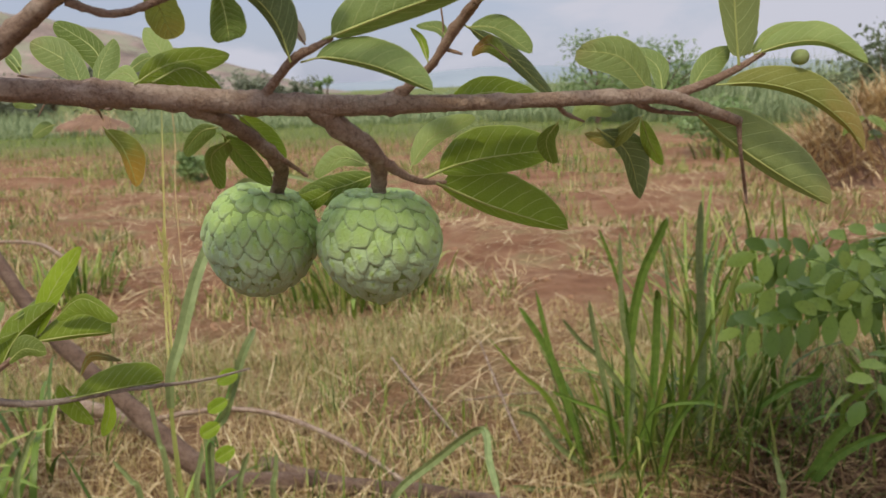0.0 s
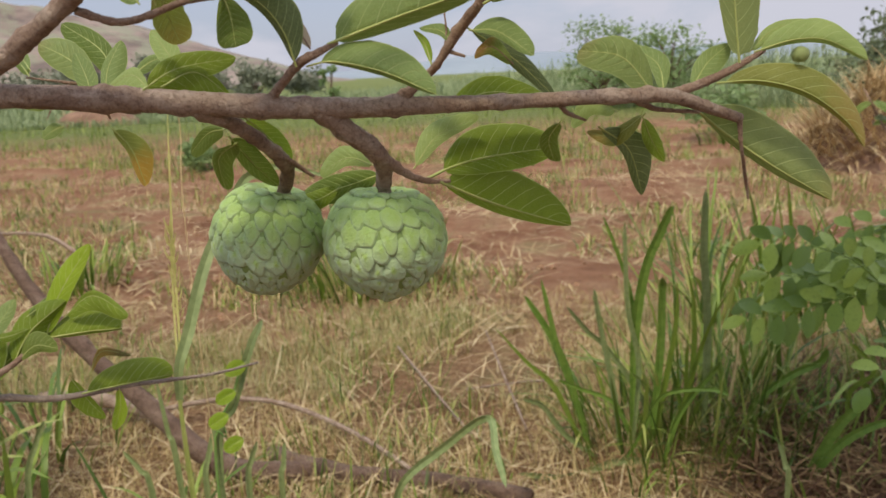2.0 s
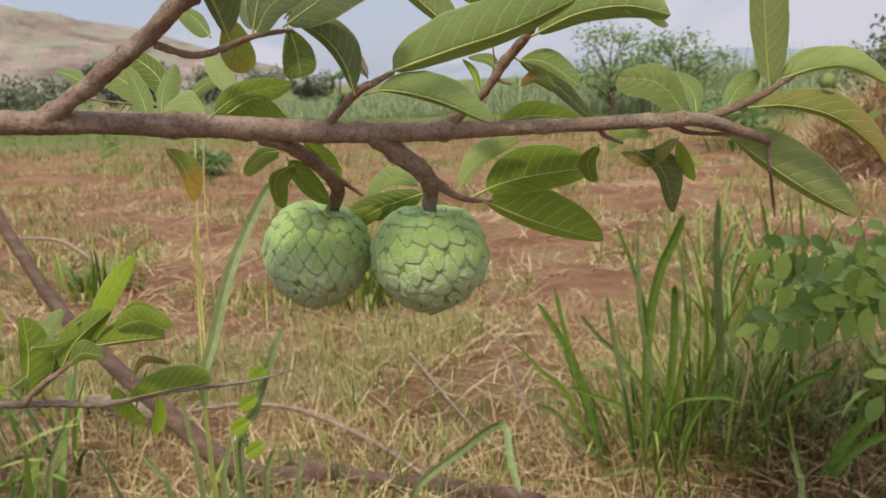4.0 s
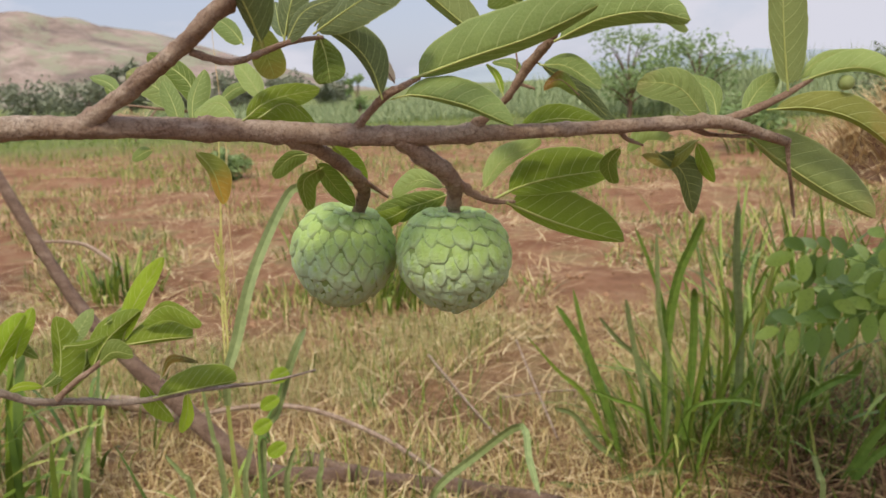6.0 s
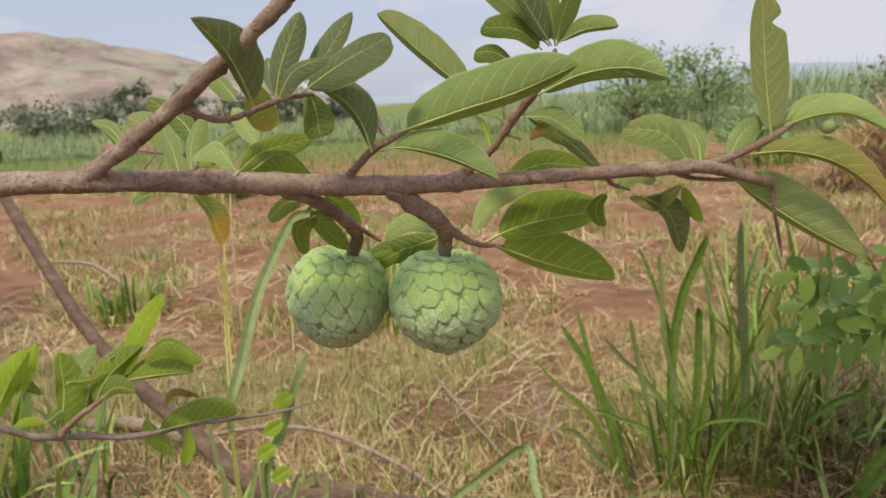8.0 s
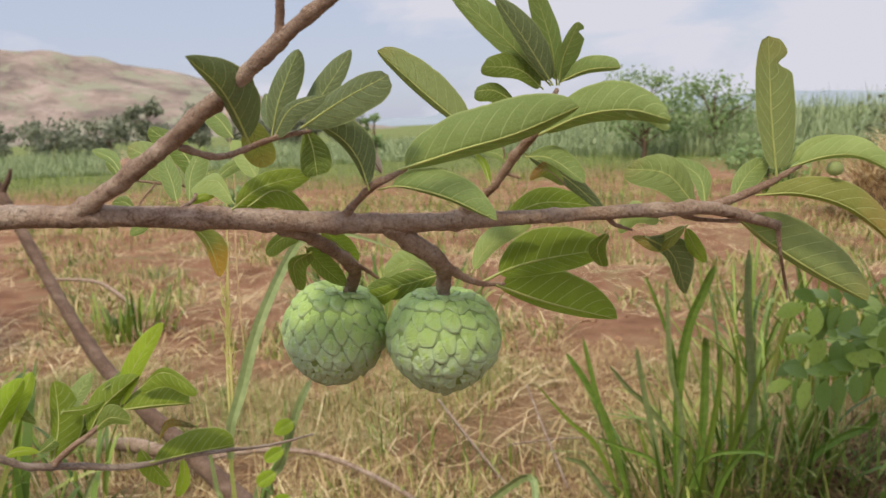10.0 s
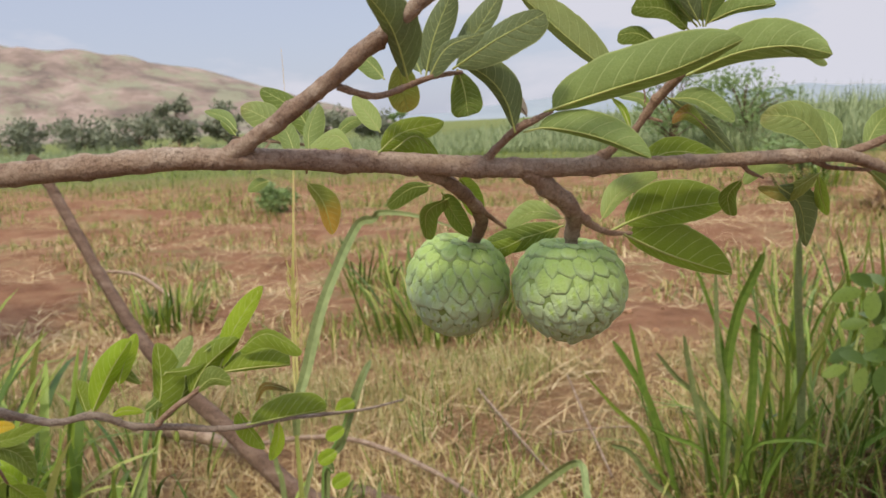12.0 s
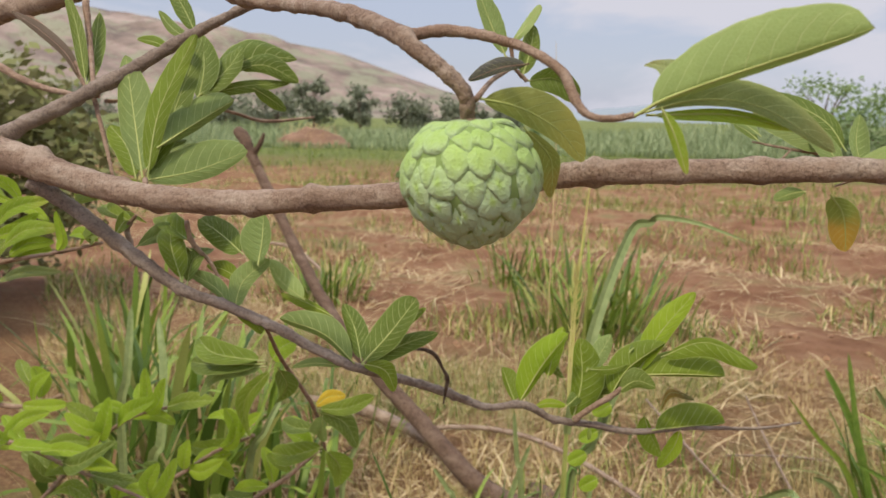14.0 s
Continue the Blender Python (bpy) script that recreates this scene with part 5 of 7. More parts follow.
limb("twig", [(-0.247, 0.670, 1.542, 0.0010), (-0.260, 0.665, 1.526, 0.0008), (-0.265, 0.660, 1.515, 0.0005)])
limb("twig", [(-0.210, 0.655, 1.513, 0.0010), (-0.201, 0.630, 1.520, 0.0010)])
limb("twig", [(-1.114, 0.730, 1.679, 0.0027), (-1.054, 0.700, 1.655, 0.0023), (-0.978, 0.650, 1.617, 0.0018), (-0.941, 0.620, 1.587, 0.0015)])
limb("twig", [(-0.126, 0.470, 1.527, 0.0011), (-0.127, 0.490, 1.522, 0.0010), (-0.130, 0.520, 1.520, 0.0008)])
limb("twig", [(-0.418, 0.772, 1.228, 0.0010), (-0.417, 0.772, 1.220, 0.0010)])
limb("twig", [(-1.677, 1.150, 0.910, 0.0051), (-1.550, 1.160, 0.898, 0.0044), (-1.450, 1.180, 0.855, 0.0037), (-1.286, 1.200, 0.798, 0.0030)])
limb("twig", [(-1.615, 1.250, 0.712, 0.0055), (-1.503, 1.280, 0.843, 0.0047), (-1.403, 1.300, 0.924, 0.0039), (-1.321, 1.320, 0.951, 0.0032)])
limb("twig", [(-1.484, 1.300, 0.708, 0.0055), (-1.327, 1.320, 0.787, 0.0047), (-1.229, 1.340, 0.855, 0.0039), (-1.147, 1.360, 0.895, 0.0032)])
limb("twig", [(-1.927, 1.400, 0.881, 0.0061), (-1.783, 1.400, 0.870, 0.0052), (-1.672, 1.420, 0.903, 0.0044)])
limb("twig", [(-1.156, 1.300, 0.758, 0.0052), (-1.054, 1.300, 0.834, 0.0044), (-0.980, 1.300, 0.904, 0.0037)])
limb("twig", [(-1.467, 0.950, 1.296, 0.0042), (-1.335, 0.930, 1.327, 0.0035), (-1.215, 0.900, 1.353, 0.0028), (-1.107, 0.850, 1.380, 0.0021)])
limb("twig", [(-1.488, 1.000, 1.364, 0.0043), (-1.394, 1.000, 1.398, 0.0037), (-1.319, 0.980, 1.426, 0.0030)])
# dark cluster on its twig
leaf([(-0.077, 0.425, 1.578), (-0.079, 0.407, 1.598), (-0.083, 0.394, 1.612), (-0.092, 0.375, 1.626)], (-0.0065, 0.0090, -0.0015), (0.0127, 0.0090, 0.0105), "dark", 0.42, 1.30, 0.05)
leaf([(-0.087, 0.460, 1.593), (-0.089, 0.474, 1.578), (-0.088, 0.490, 1.561)], (0.0100, 0.0033, 0.0029), (-0.0105, 0.0029, -0.0026), "olive", 0.60, 0.90, 0.05)
leaf([(-0.069, 0.445, 1.582), (-0.063, 0.447, 1.605), (-0.050, 0.450, 1.634)], (-0.0079, 0.0023, 0.0025), (0.0091, 0.0031, -0.0032), "dark", 0.50, 1.15, 0.05)
leaf([(-0.067, 0.440, 1.580), (-0.054, 0.438, 1.598), (-0.031, 0.435, 1.605)], (-0.0025, 0.0017, 0.0027), (0.0056, -0.0013, -0.0069), "dark", 0.45, 1.20, 0.05)
leaf([(-0.053, 0.460, 1.591), (-0.037, 0.460, 1.609), (-0.019, 0.460, 1.633)], (-0.0077, 0.0042, 0.0054), (0.0058, -0.0011, -0.0043), "dark", 0.45, 1.30, 0.05)
leaf([(-0.053, 0.455, 1.586), (-0.024, 0.448, 1.602), (0.006, 0.440, 1.615)], (-0.0049, 0.0041, 0.0072), (0.0075, -0.0022, -0.0124), "dark", 0.60, 0.95, 0.05)
leaf([(-0.015, 0.472, 1.544), (-0.020, 0.468, 1.564), (-0.030, 0.464, 1.579), (-0.048, 0.460, 1.591)], (-0.0045, 0.0075, -0.0022), (0.0109, 0.0075, 0.0090), "dark", 0.50, 1.20, 0.05)
leaf([(-0.050, 0.455, 1.586), (-0.046, 0.454, 1.573), (-0.044, 0.452, 1.556)], (0.0099, 0.0032, 0.0018), (-0.0107, 0.0030, -0.0019), "deep", 0.72, 0.90, 0.05)
leaf([(-0.075, 0.470, 1.585), (-0.080, 0.479, 1.596), (-0.084, 0.490, 1.610)], (-0.0057, 0.0016, -0.0008), (0.0055, 0.0018, 0.0010), "dark", 0.48, 1.20, 0.05)
# long leaves over the branch
leaf([(0.004, 0.474, 1.556), (0.046, 0.456, 1.568), (0.081, 0.439, 1.577), (0.117, 0.420, 1.591)], (-0.0070, 0.0114, 0.0218), (0.0018, 0.0114, -0.0054), "green", 0.47, 0.95, 0.05)
leaf([(-0.010, 0.476, 1.544), (0.007, 0.469, 1.546), (0.037, 0.455, 1.539), (0.068, 0.440, 1.525)], (0.0042, 0.0081, 0.0150), (-0.0012, 0.0081, -0.0025), "green", 0.50, 1.10, 0.12)
leaf([(0.053, 0.500, 1.577), (0.022, 0.500, 1.605), (-0.009, 0.500, 1.635)], (-0.0035, 0.0083, -0.0024), (0.0109, 0.0083, 0.0121), "olivegreen", 0.50, 1.00, 0.05)
leaf([(-0.007, 0.478, 1.554), (-0.012, 0.479, 1.563), (-0.016, 0.480, 1.573)], (-0.0024, -0.0004, -0.0010), (0.0035, 0.0020, 0.0015), "pale", 0.48, 1.20, 0.05)
leaf([(0.077, 0.500, 1.553), (0.070, 0.507, 1.562), (0.056, 0.515, 1.565)], (-0.0017, -0.0005, -0.0025), (0.0025, 0.0023, 0.0037), "green", 0.48, 1.20, 0.05)
leaf([(0.063, 0.505, 1.542), (0.059, 0.513, 1.555), (0.052, 0.520, 1.564)], (-0.0017, -0.0003, -0.0008), (0.0028, 0.0016, 0.0013), "lightyellow", 0.48, 1.20, 0.05)
# rosette at the top of the second twig
leaf([(0.105, 0.490, 1.606), (0.076, 0.481, 1.636), (0.041, 0.470, 1.669)], (-0.0056, -0.0012, -0.0054), (0.0092, 0.0064, 0.0093), "green", 0.48, 1.20, 0.05)
leaf([(0.106, 0.485, 1.606), (0.090, 0.473, 1.632), (0.071, 0.460, 1.659)], (-0.0042, -0.0007, -0.0025), (0.0098, 0.0056, 0.0060), "dark", 0.48, 1.20, 0.05)
leaf([(0.109, 0.492, 1.606), (0.105, 0.483, 1.634), (0.093, 0.470, 1.671)], (-0.0076, 0.0024, -0.0012), (0.0071, 0.0021, 0.0015), "green", 0.48, 1.20, 0.05)
leaf([(0.110, 0.490, 1.606), (0.113, 0.482, 1.623), (0.122, 0.470, 1.643)], (-0.0039, 0.0013, 0.0016), (0.0082, 0.0026, -0.0029), "green", 0.55, 1.00, 0.05, nick=(1, 0.86))
leaf([(0.111, 0.490, 1.608), (0.127, 0.476, 1.614), (0.146, 0.460, 1.614)], (-0.0017, 0.0043, 0.0084), (0.0010, 0.0043, -0.0021), "green", 0.60, 0.80, 0.05)
leaf([(0.100, 0.490, 1.604), (0.084, 0.481, 1.617), (0.061, 0.470, 1.619)], (-0.0027, -0.0011, -0.0065), (0.0038, 0.0050, 0.0094), "deep", 0.60, 0.80, 0.05)
leaf([(0.082, 0.500, 1.596), (0.068, 0.500, 1.605), (0.055, 0.500, 1.605)], (-0.0025, -0.0012, -0.0077), (0.0016, 0.0026, 0.0050), "deep", 0.60, 0.80, 0.05)
leaf([(0.096, 0.480, 1.575), (0.123, 0.464, 1.586), (0.149, 0.449, 1.588), (0.171, 0.435, 1.581)], (-0.0009, 0.0091, 0.0181), (0.0014, 0.0091, -0.0063), "green", 0.55, 0.90, 0.05)
leaf([(0.146, 0.452, 1.588), (0.161, 0.451, 1.586), (0.173, 0.450, 1.576)], (0.0009, 0.0010, 0.0018), (-0.0021, -0.0008, -0.0049), "light", 0.50, 0.90, 0.05)
leaf([(0.087, 0.490, 1.561), (0.104, 0.482, 1.559), (0.124, 0.470, 1.544)], (0.0041, 0.0048, 0.0084), (-0.0015, -0.0005, -0.0033), "green", 0.55, 1.00, 0.05)
leaf([(0.086, 0.500, 1.563), (0.116, 0.524, 1.543), (0.146, 0.550, 1.515)], (0.0040, 0.0032, 0.0048), (-0.0029, -0.0007, -0.0037), "dark", 0.48, 1.20, 0.05)
leaf([(0.114, 0.505, 1.540), (0.101, 0.502, 1.551), (0.090, 0.500, 1.547)], (-0.0015, -0.0008, -0.0050), (0.0018, 0.0030, 0.0056), "rust", 0.60, 0.80, 0.05)
# leaves about the fruit stalks and below the branch
leaf([(0.063, 0.560, 1.461), (0.105, 0.604, 1.436), (0.167, 0.660, 1.407)], (0.0091, 0.0143, 0.0252), (-0.0011, 0.0143, -0.0088), "vivid", 0.45, 1.15, 0.03)
leaf([(0.054, 0.560, 1.464), (0.074, 0.573, 1.471), (0.101, 0.590, 1.475), (0.154, 0.620, 1.477)], (-0.0053, 0.0201, 0.0220), (0.0029, -0.0019, -0.0121), "vivid", 0.50, 1.05, 0.12)
leaf([(0.045, 0.555, 1.472), (0.062, 0.567, 1.493), (0.092, 0.580, 1.505)], (-0.0065, 0.0052, 0.0076), (0.0037, -0.0009, -0.0047), "light", 0.50, 1.10, 0.05)
leaf([(0.069, 0.540, 1.513), (0.101, 0.568, 1.522), (0.144, 0.600, 1.515)], (-0.0014, 0.0060, 0.0114), (0.0015, -0.0017, -0.0109), "vivid", 0.48, 1.20, 0.05)
leaf([(0.147, 0.545, 1.501), (0.140, 0.557, 1.488), (0.145, 0.570, 1.471)], (0.0068, 0.0020, -0.0016), (-0.0064, 0.0020, 0.0009), "deep", 0.60, 0.85, 0.05)
leaf([(0.206, 0.555, 1.503), (0.189, 0.580, 1.487), (0.172, 0.600, 1.489)], (0.0013, -0.0012, -0.0076), (-0.0005, 0.0026, 0.0048), "olive", 0.48, 1.20, 0.05)
leaf([(0.175, 0.560, 1.495), (0.202, 0.591, 1.475), (0.220, 0.630, 1.435)], (0.0136, 0.0076, 0.0074), (-0.0051, -0.0009, -0.0034), "dark", 0.50, 1.20, 0.05)
leaf([(0.205, 0.560, 1.501), (0.220, 0.596, 1.480), (0.237, 0.630, 1.461)], (0.0059, 0.0031, 0.0026), (-0.0054, -0.0009, -0.0030), "vivid", 0.48, 1.20, 0.05)
leaf([(0.189, 0.565, 1.505), (0.172, 0.583, 1.512), (0.161, 0.600, 1.494)], (0.0017, -0.0016, -0.0102), (-0.0009, 0.0039, 0.0074), "light", 0.48, 1.20, 0.05)
leaf([(-0.081, 0.540, 1.506), (-0.102, 0.567, 1.502), (-0.127, 0.600, 1.486)], (0.0034, -0.0013, -0.0081), (-0.0026, 0.0026, 0.0046), "deep", 0.55, 0.90, 0.05)
leaf([(-0.065, 0.510, 1.499), (-0.084, 0.529, 1.487), (-0.088, 0.550, 1.464)], (0.0085, 0.0030, -0.0042), (-0.0051, 0.0015, 0.0016), "deep", 0.50, 0.90, 0.05)
leaf([(-0.056, 0.500, 1.515), (-0.051, 0.542, 1.498), (-0.047, 0.580, 1.478)], (0.0052, 0.0042, 0.0057), (-0.0069, -0.0015, -0.0073), "vivid", 0.55, 1.00, 0.05)
leaf([(-0.070, 0.510, 1.503), (-0.064, 0.542, 1.481), (-0.055, 0.570, 1.462)], (0.0059, 0.0047, 0.0060), (-0.0048, -0.0010, -0.0047), "deep", 0.48, 1.20, 0.05)
leaf([(0.018, 0.550, 1.476), (-0.004, 0.570, 1.480), (-0.028, 0.590, 1.467)], (0.0003, -0.0009, -0.0061), (-0.0009, 0.0048, 0.0090), "light", 0.60, 0.90, 0.05)
leaf([(0.019, 0.585, 1.466), (-0.013, 0.602, 1.455), (-0.051, 0.620, 1.446)], (0.0021, -0.0017, -0.0108), (-0.0027, 0.0056, 0.0101), "deep", 0.48, 1.20, 0.05)
leaf([(-0.014, 0.590, 1.456), (-0.034, 0.601, 1.446), (-0.054, 0.610, 1.443)], (0.0018, -0.0011, -0.0072), (-0.0022, 0.0037, 0.0066), "vivid", 0.48, 1.20, 0.05)
# leaves at the branch end
leaf([(0.213, 0.560, 1.515), (0.190, 0.550, 1.541), (0.159, 0.540, 1.547)], (-0.0079, -0.0070, -0.0113), (0.0080, 0.0070, 0.0115), "pleat", 0.55, 0.95, 0.05)
leaf([(0.221, 0.565, 1.516), (0.220, 0.581, 1.536), (0.204, 0.600, 1.550)], (-0.0053, -0.0010, -0.0035), (0.0078, 0.0043, 0.0045), "green", 0.48, 1.20, 0.05)
leaf([(0.241, 0.570, 1.517), (0.256, 0.585, 1.535), (0.276, 0.600, 1.548)], (-0.0050, 0.0039, 0.0048), (0.0076, -0.0016, -0.0066), "green", 0.48, 1.20, 0.05)
leaf([(0.277, 0.580, 1.534), (0.271, 0.576, 1.581), (0.266, 0.570, 1.637)], (-0.0096, 0.0033, -0.0002), (0.0197, 0.0055, 0.0002), "olivegreen", 0.52, 0.70, 0.05, nick=(1, 0.80))
leaf([(0.287, 0.580, 1.541), (0.313, 0.580, 1.548), (0.337, 0.580, 1.547), (0.366, 0.580, 1.532)], (0.0034, 0.0072, 0.0139), (0.0029, 0.0072, -0.0030), "light", 0.50, 0.95, 0.05)
leaf([(0.285, 0.585, 1.541), (0.304, 0.592, 1.556), (0.333, 0.600, 1.562)], (-0.0013, 0.0022, 0.0038), (0.0024, -0.0008, -0.0050), "light", 0.48, 1.20, 0.05)
leaf([(0.282, 0.585, 1.539), (0.287, 0.597, 1.549), (0.299, 0.610, 1.559)], (-0.0059, 0.0039, 0.0030), (0.0037, -0.0007, -0.0018), "light", 0.48, 1.20, 0.05)
leaf([(0.260, 0.575, 1.521), (0.292, 0.578, 1.521), (0.326, 0.580, 1.511), (0.355, 0.583, 1.490), (0.370, 0.585, 1.470)], (0.0093, 0.0085, 0.0147), (0.0023, 0.0085, -0.0037), "olive", 0.50, 0.95, 0.05)
leaf([(0.252, 0.600, 1.502), (0.280, 0.605, 1.480), (0.318, 0.612, 1.454), (0.363, 0.620, 1.427)], (0.0208, 0.0150, 0.0226), (0.0033, 0.0150, -0.0064), "olivegreen", 0.45, 1.10, 0.05)
# leaves behind the fork
leaf([(-0.107, 0.470, 1.535), (-0.095, 0.500, 1.547), (-0.069, 0.540, 1.553)], (-0.0047, 0.0047, 0.0084), (0.0042, -0.0016, -0.0096), "vivid", 0.45, 1.20, 0.05)
leaf([(-0.098, 0.475, 1.536), (-0.085, 0.505, 1.544), (-0.071, 0.540, 1.523)], (0.0001, 0.0020, 0.0038), (-0.0016, -0.0019, -0.0123), "vivid", 0.50, 1.20, 0.05)
leaf([(-0.150, 0.600, 1.527), (-0.171, 0.616, 1.546), (-0.201, 0.630, 1.535)], (-0.0034, -0.0018, -0.0117), (0.0010, 0.0033, 0.0062), "light", 0.50, 1.20, 0.05)
leaf([(-0.196, 0.620, 1.527), (-0.200, 0.639, 1.551), (-0.195, 0.660, 1.575)], (-0.0054, 0.0015, 0.0013), (0.0114, 0.0040, -0.0038), "green", 0.48, 1.20, 0.05)
leaf([(-0.211, 0.630, 1.527), (-0.220, 0.644, 1.546), (-0.234, 0.660, 1.567)], (-0.0101, 0.0027, -0.0027), (0.0078, 0.0027, 0.0024), "green", 0.48, 1.20, 0.05)
leaf([(-0.172, 0.620, 1.546), (-0.163, 0.635, 1.556), (-0.151, 0.650, 1.561)], (-0.0029, 0.0024, 0.0042), (0.0030, -0.0009, -0.0055), "green", 0.48, 1.20, 0.05)
leaf([(-0.129, 0.600, 1.547), (-0.140, 0.609, 1.562), (-0.154, 0.620, 1.579)], (-0.0072, -0.0013, -0.0041), (0.0069, 0.0047, 0.0045), "light", 0.48, 1.20, 0.05)
leaf([(-0.273, 0.660, 1.554), (-0.291, 0.679, 1.567), (-0.319, 0.700, 1.575)], (-0.0030, -0.0007, -0.0035), (0.0032, 0.0034, 0.0051), "green", 0.48, 1.20, 0.05)
leaf([(-0.275, 0.660, 1.550), (-0.284, 0.669, 1.558), (-0.296, 0.680, 1.565)], (-0.0033, -0.0006, -0.0024), (0.0029, 0.0023, 0.0026), "deep", 0.48, 1.20, 0.05)
leaf([(-0.220, 0.660, 1.543), (-0.248, 0.675, 1.563), (-0.279, 0.690, 1.577)], (-0.0062, -0.0020, -0.0114), (0.0059, 0.0067, 0.0116), "pleat", 0.50, 1.00, 0.05)
leaf([(-0.097, 0.455, 1.582), (-0.108, 0.463, 1.594), (-0.120, 0.470, 1.601)], (-0.0057, -0.0012, -0.0054), (0.0028, 0.0023, 0.0032), "green", 0.48, 1.20, 0.05)
leaf([(-0.203, 0.660, 1.543), (-0.220, 0.676, 1.569), (-0.261, 0.700, 1.593)], (-0.0083, -0.0020, -0.0097), (0.0057, 0.0046, 0.0069), "deep", 0.50, 1.00, 0.05)
leaf([(-0.212, 0.660, 1.505), (-0.199, 0.664, 1.486), (-0.193, 0.670, 1.454)], (0.0125, 0.0029, 0.0061), (-0.0109, 0.0154, -0.0045), "yellow", 0.50, 1.15, 0.05)
leaf([(-0.237, 0.630, 1.509), (-0.246, 0.634, 1.507), (-0.261, 0.640, 1.500)], (0.0022, -0.0007, -0.0044), (-0.0036, 0.0030, 0.0051), "green", 0.48, 1.20, 0.05)
leaf([(-0.189, 0.600, 1.529), (-0.181, 0.611, 1.533), (-0.172, 0.620, 1.534)], (-0.0012, 0.0014, 0.0026), (0.0012, -0.0006, -0.0040), "lightyellow", 0.48, 1.20, 0.05)
leaf([(-0.244, 0.620, 1.524), (-0.264, 0.641, 1.529), (-0.284, 0.660, 1.527)], (-0.0021, -0.0010, -0.0066), (0.0008, 0.0030, 0.0055), "deep", 0.48, 1.20, 0.05)
# spray above the single fruit
limb("twig", [(-0.462, 0.339, 1.575, 0.0017), (-0.459, 0.364, 1.586, 0.0015), (-0.455, 0.387, 1.593, 0.0013), (-0.452, 0.407, 1.598, 0.0012)])
limb("twig", [(-0.453, 0.406, 1.597, 0.0012), (-0.455, 0.404, 1.600, 0.0012), (-0.457, 0.401, 1.603, 0.0012)])
limb("twig", [(-0.453, 0.406, 1.597, 0.0012), (-0.454, 0.406, 1.604, 0.0012), (-0.455, 0.405, 1.612, 0.0012)])
limb("twig", [(-0.453, 0.406, 1.597, 0.0012), (-0.450, 0.408, 1.594, 0.0012), (-0.448, 0.411, 1.591, 0.0012)])
limb("twig", [(-0.453, 0.406, 1.597, 0.0012), (-0.449, 0.409, 1.593, 0.0012), (-0.445, 0.412, 1.589, 0.0012)])
leaf([(-0.462, 0.342, 1.576), (-0.439, 0.357, 1.571), (-0.418, 0.374, 1.558), (-0.404, 0.386, 1.540)], (0.0062, 0.0075, 0.0131), (-0.0037, -0.0012, -0.0068), "turning", 0.50, 1.10, 0.05)
leaf([(-0.437, 0.357, 1.560), (-0.423, 0.377, 1.541), (-0.424, 0.397, 1.516)], (0.0046, 0.0028, 0.0022), (-0.0073, -0.0012, -0.0034), "olive", 0.48, 1.20, 0.05)
leaf([(-0.435, 0.355, 1.596), (-0.455, 0.366, 1.594), (-0.475, 0.375, 1.587)], (0.0011, -0.0004, -0.0029), (-0.0027, 0.0032, 0.0062), "plum", 0.48, 1.20, 0.05)
leaf([(-0.457, 0.401, 1.603), (-0.467, 0.406, 1.621), (-0.480, 0.413, 1.648)], (-0.0046, -0.0008, -0.0019), (0.0065, 0.0040, 0.0034), "green", 0.48, 1.20, 0.05)
leaf([(-0.455, 0.405, 1.611), (-0.449, 0.423, 1.624), (-0.442, 0.440, 1.640)], (-0.0027, 0.0016, 0.0018), (0.0031, -0.0006, -0.0022), "light", 0.60, 0.90, 0.05)
leaf([(-0.448, 0.411, 1.591), (-0.445, 0.422, 1.609), (-0.445, 0.435, 1.626)], (-0.0072, 0.0022, 0.0020), (0.0054, 0.0019, -0.0014), "deep", 0.48, 1.20, 0.05)
leaf([(-0.445, 0.412, 1.589), (-0.428, 0.422, 1.591), (-0.412, 0.432, 1.581)], (0.0020, -0.0040, 0.0074), (-0.0016, -0.0040, -0.0097), "deep", 0.55, 0.90, 0.05)
leaf([(-0.373, 0.301, 1.567), (-0.358, 0.296, 1.576), (-0.327, 0.287, 1.588), (-0.295, 0.276, 1.599), (-0.275, 0.268, 1.606)], (-0.0081, 0.0110, 0.0214), (0.0019, 0.0080, -0.0024), "light", 0.55, 0.95, 0.10)
leaf([(-0.372, 0.301, 1.568), (-0.343, 0.306, 1.576), (-0.312, 0.314, 1.573), (-0.275, 0.323, 1.552)], (0.0015, 0.0053, 0.0106), (-0.0004, -0.0005, -0.0038), "olivegreen", 0.55, 1.00, 0.08)
leaf([(-0.367, 0.301, 1.568), (-0.326, 0.315, 1.569), (-0.291, 0.327, 1.562)], (0.0002, 0.0015, 0.0028), (-0.0002, -0.0005, -0.0039), "lightyellow", 0.48, 1.20, 0.05)
leaf([(-0.360, 0.290, 1.572), (-0.353, 0.290, 1.559), (-0.346, 0.290, 1.540)], (0.0035, 0.0013, 0.0014), (-0.0026, 0.0008, -0.0011), "lightyellow", 0.48, 1.20, 0.05)
leaf([(-0.373, 0.301, 1.567), (-0.358, 0.307, 1.577), (-0.356, 0.317, 1.590), (-0.368, 0.327, 1.595)], (-0.0059, 0.0000, -0.0009), (0.0068, 0.0000, 0.0042), "olivegreen", 0.62, 0.80, 0.05)
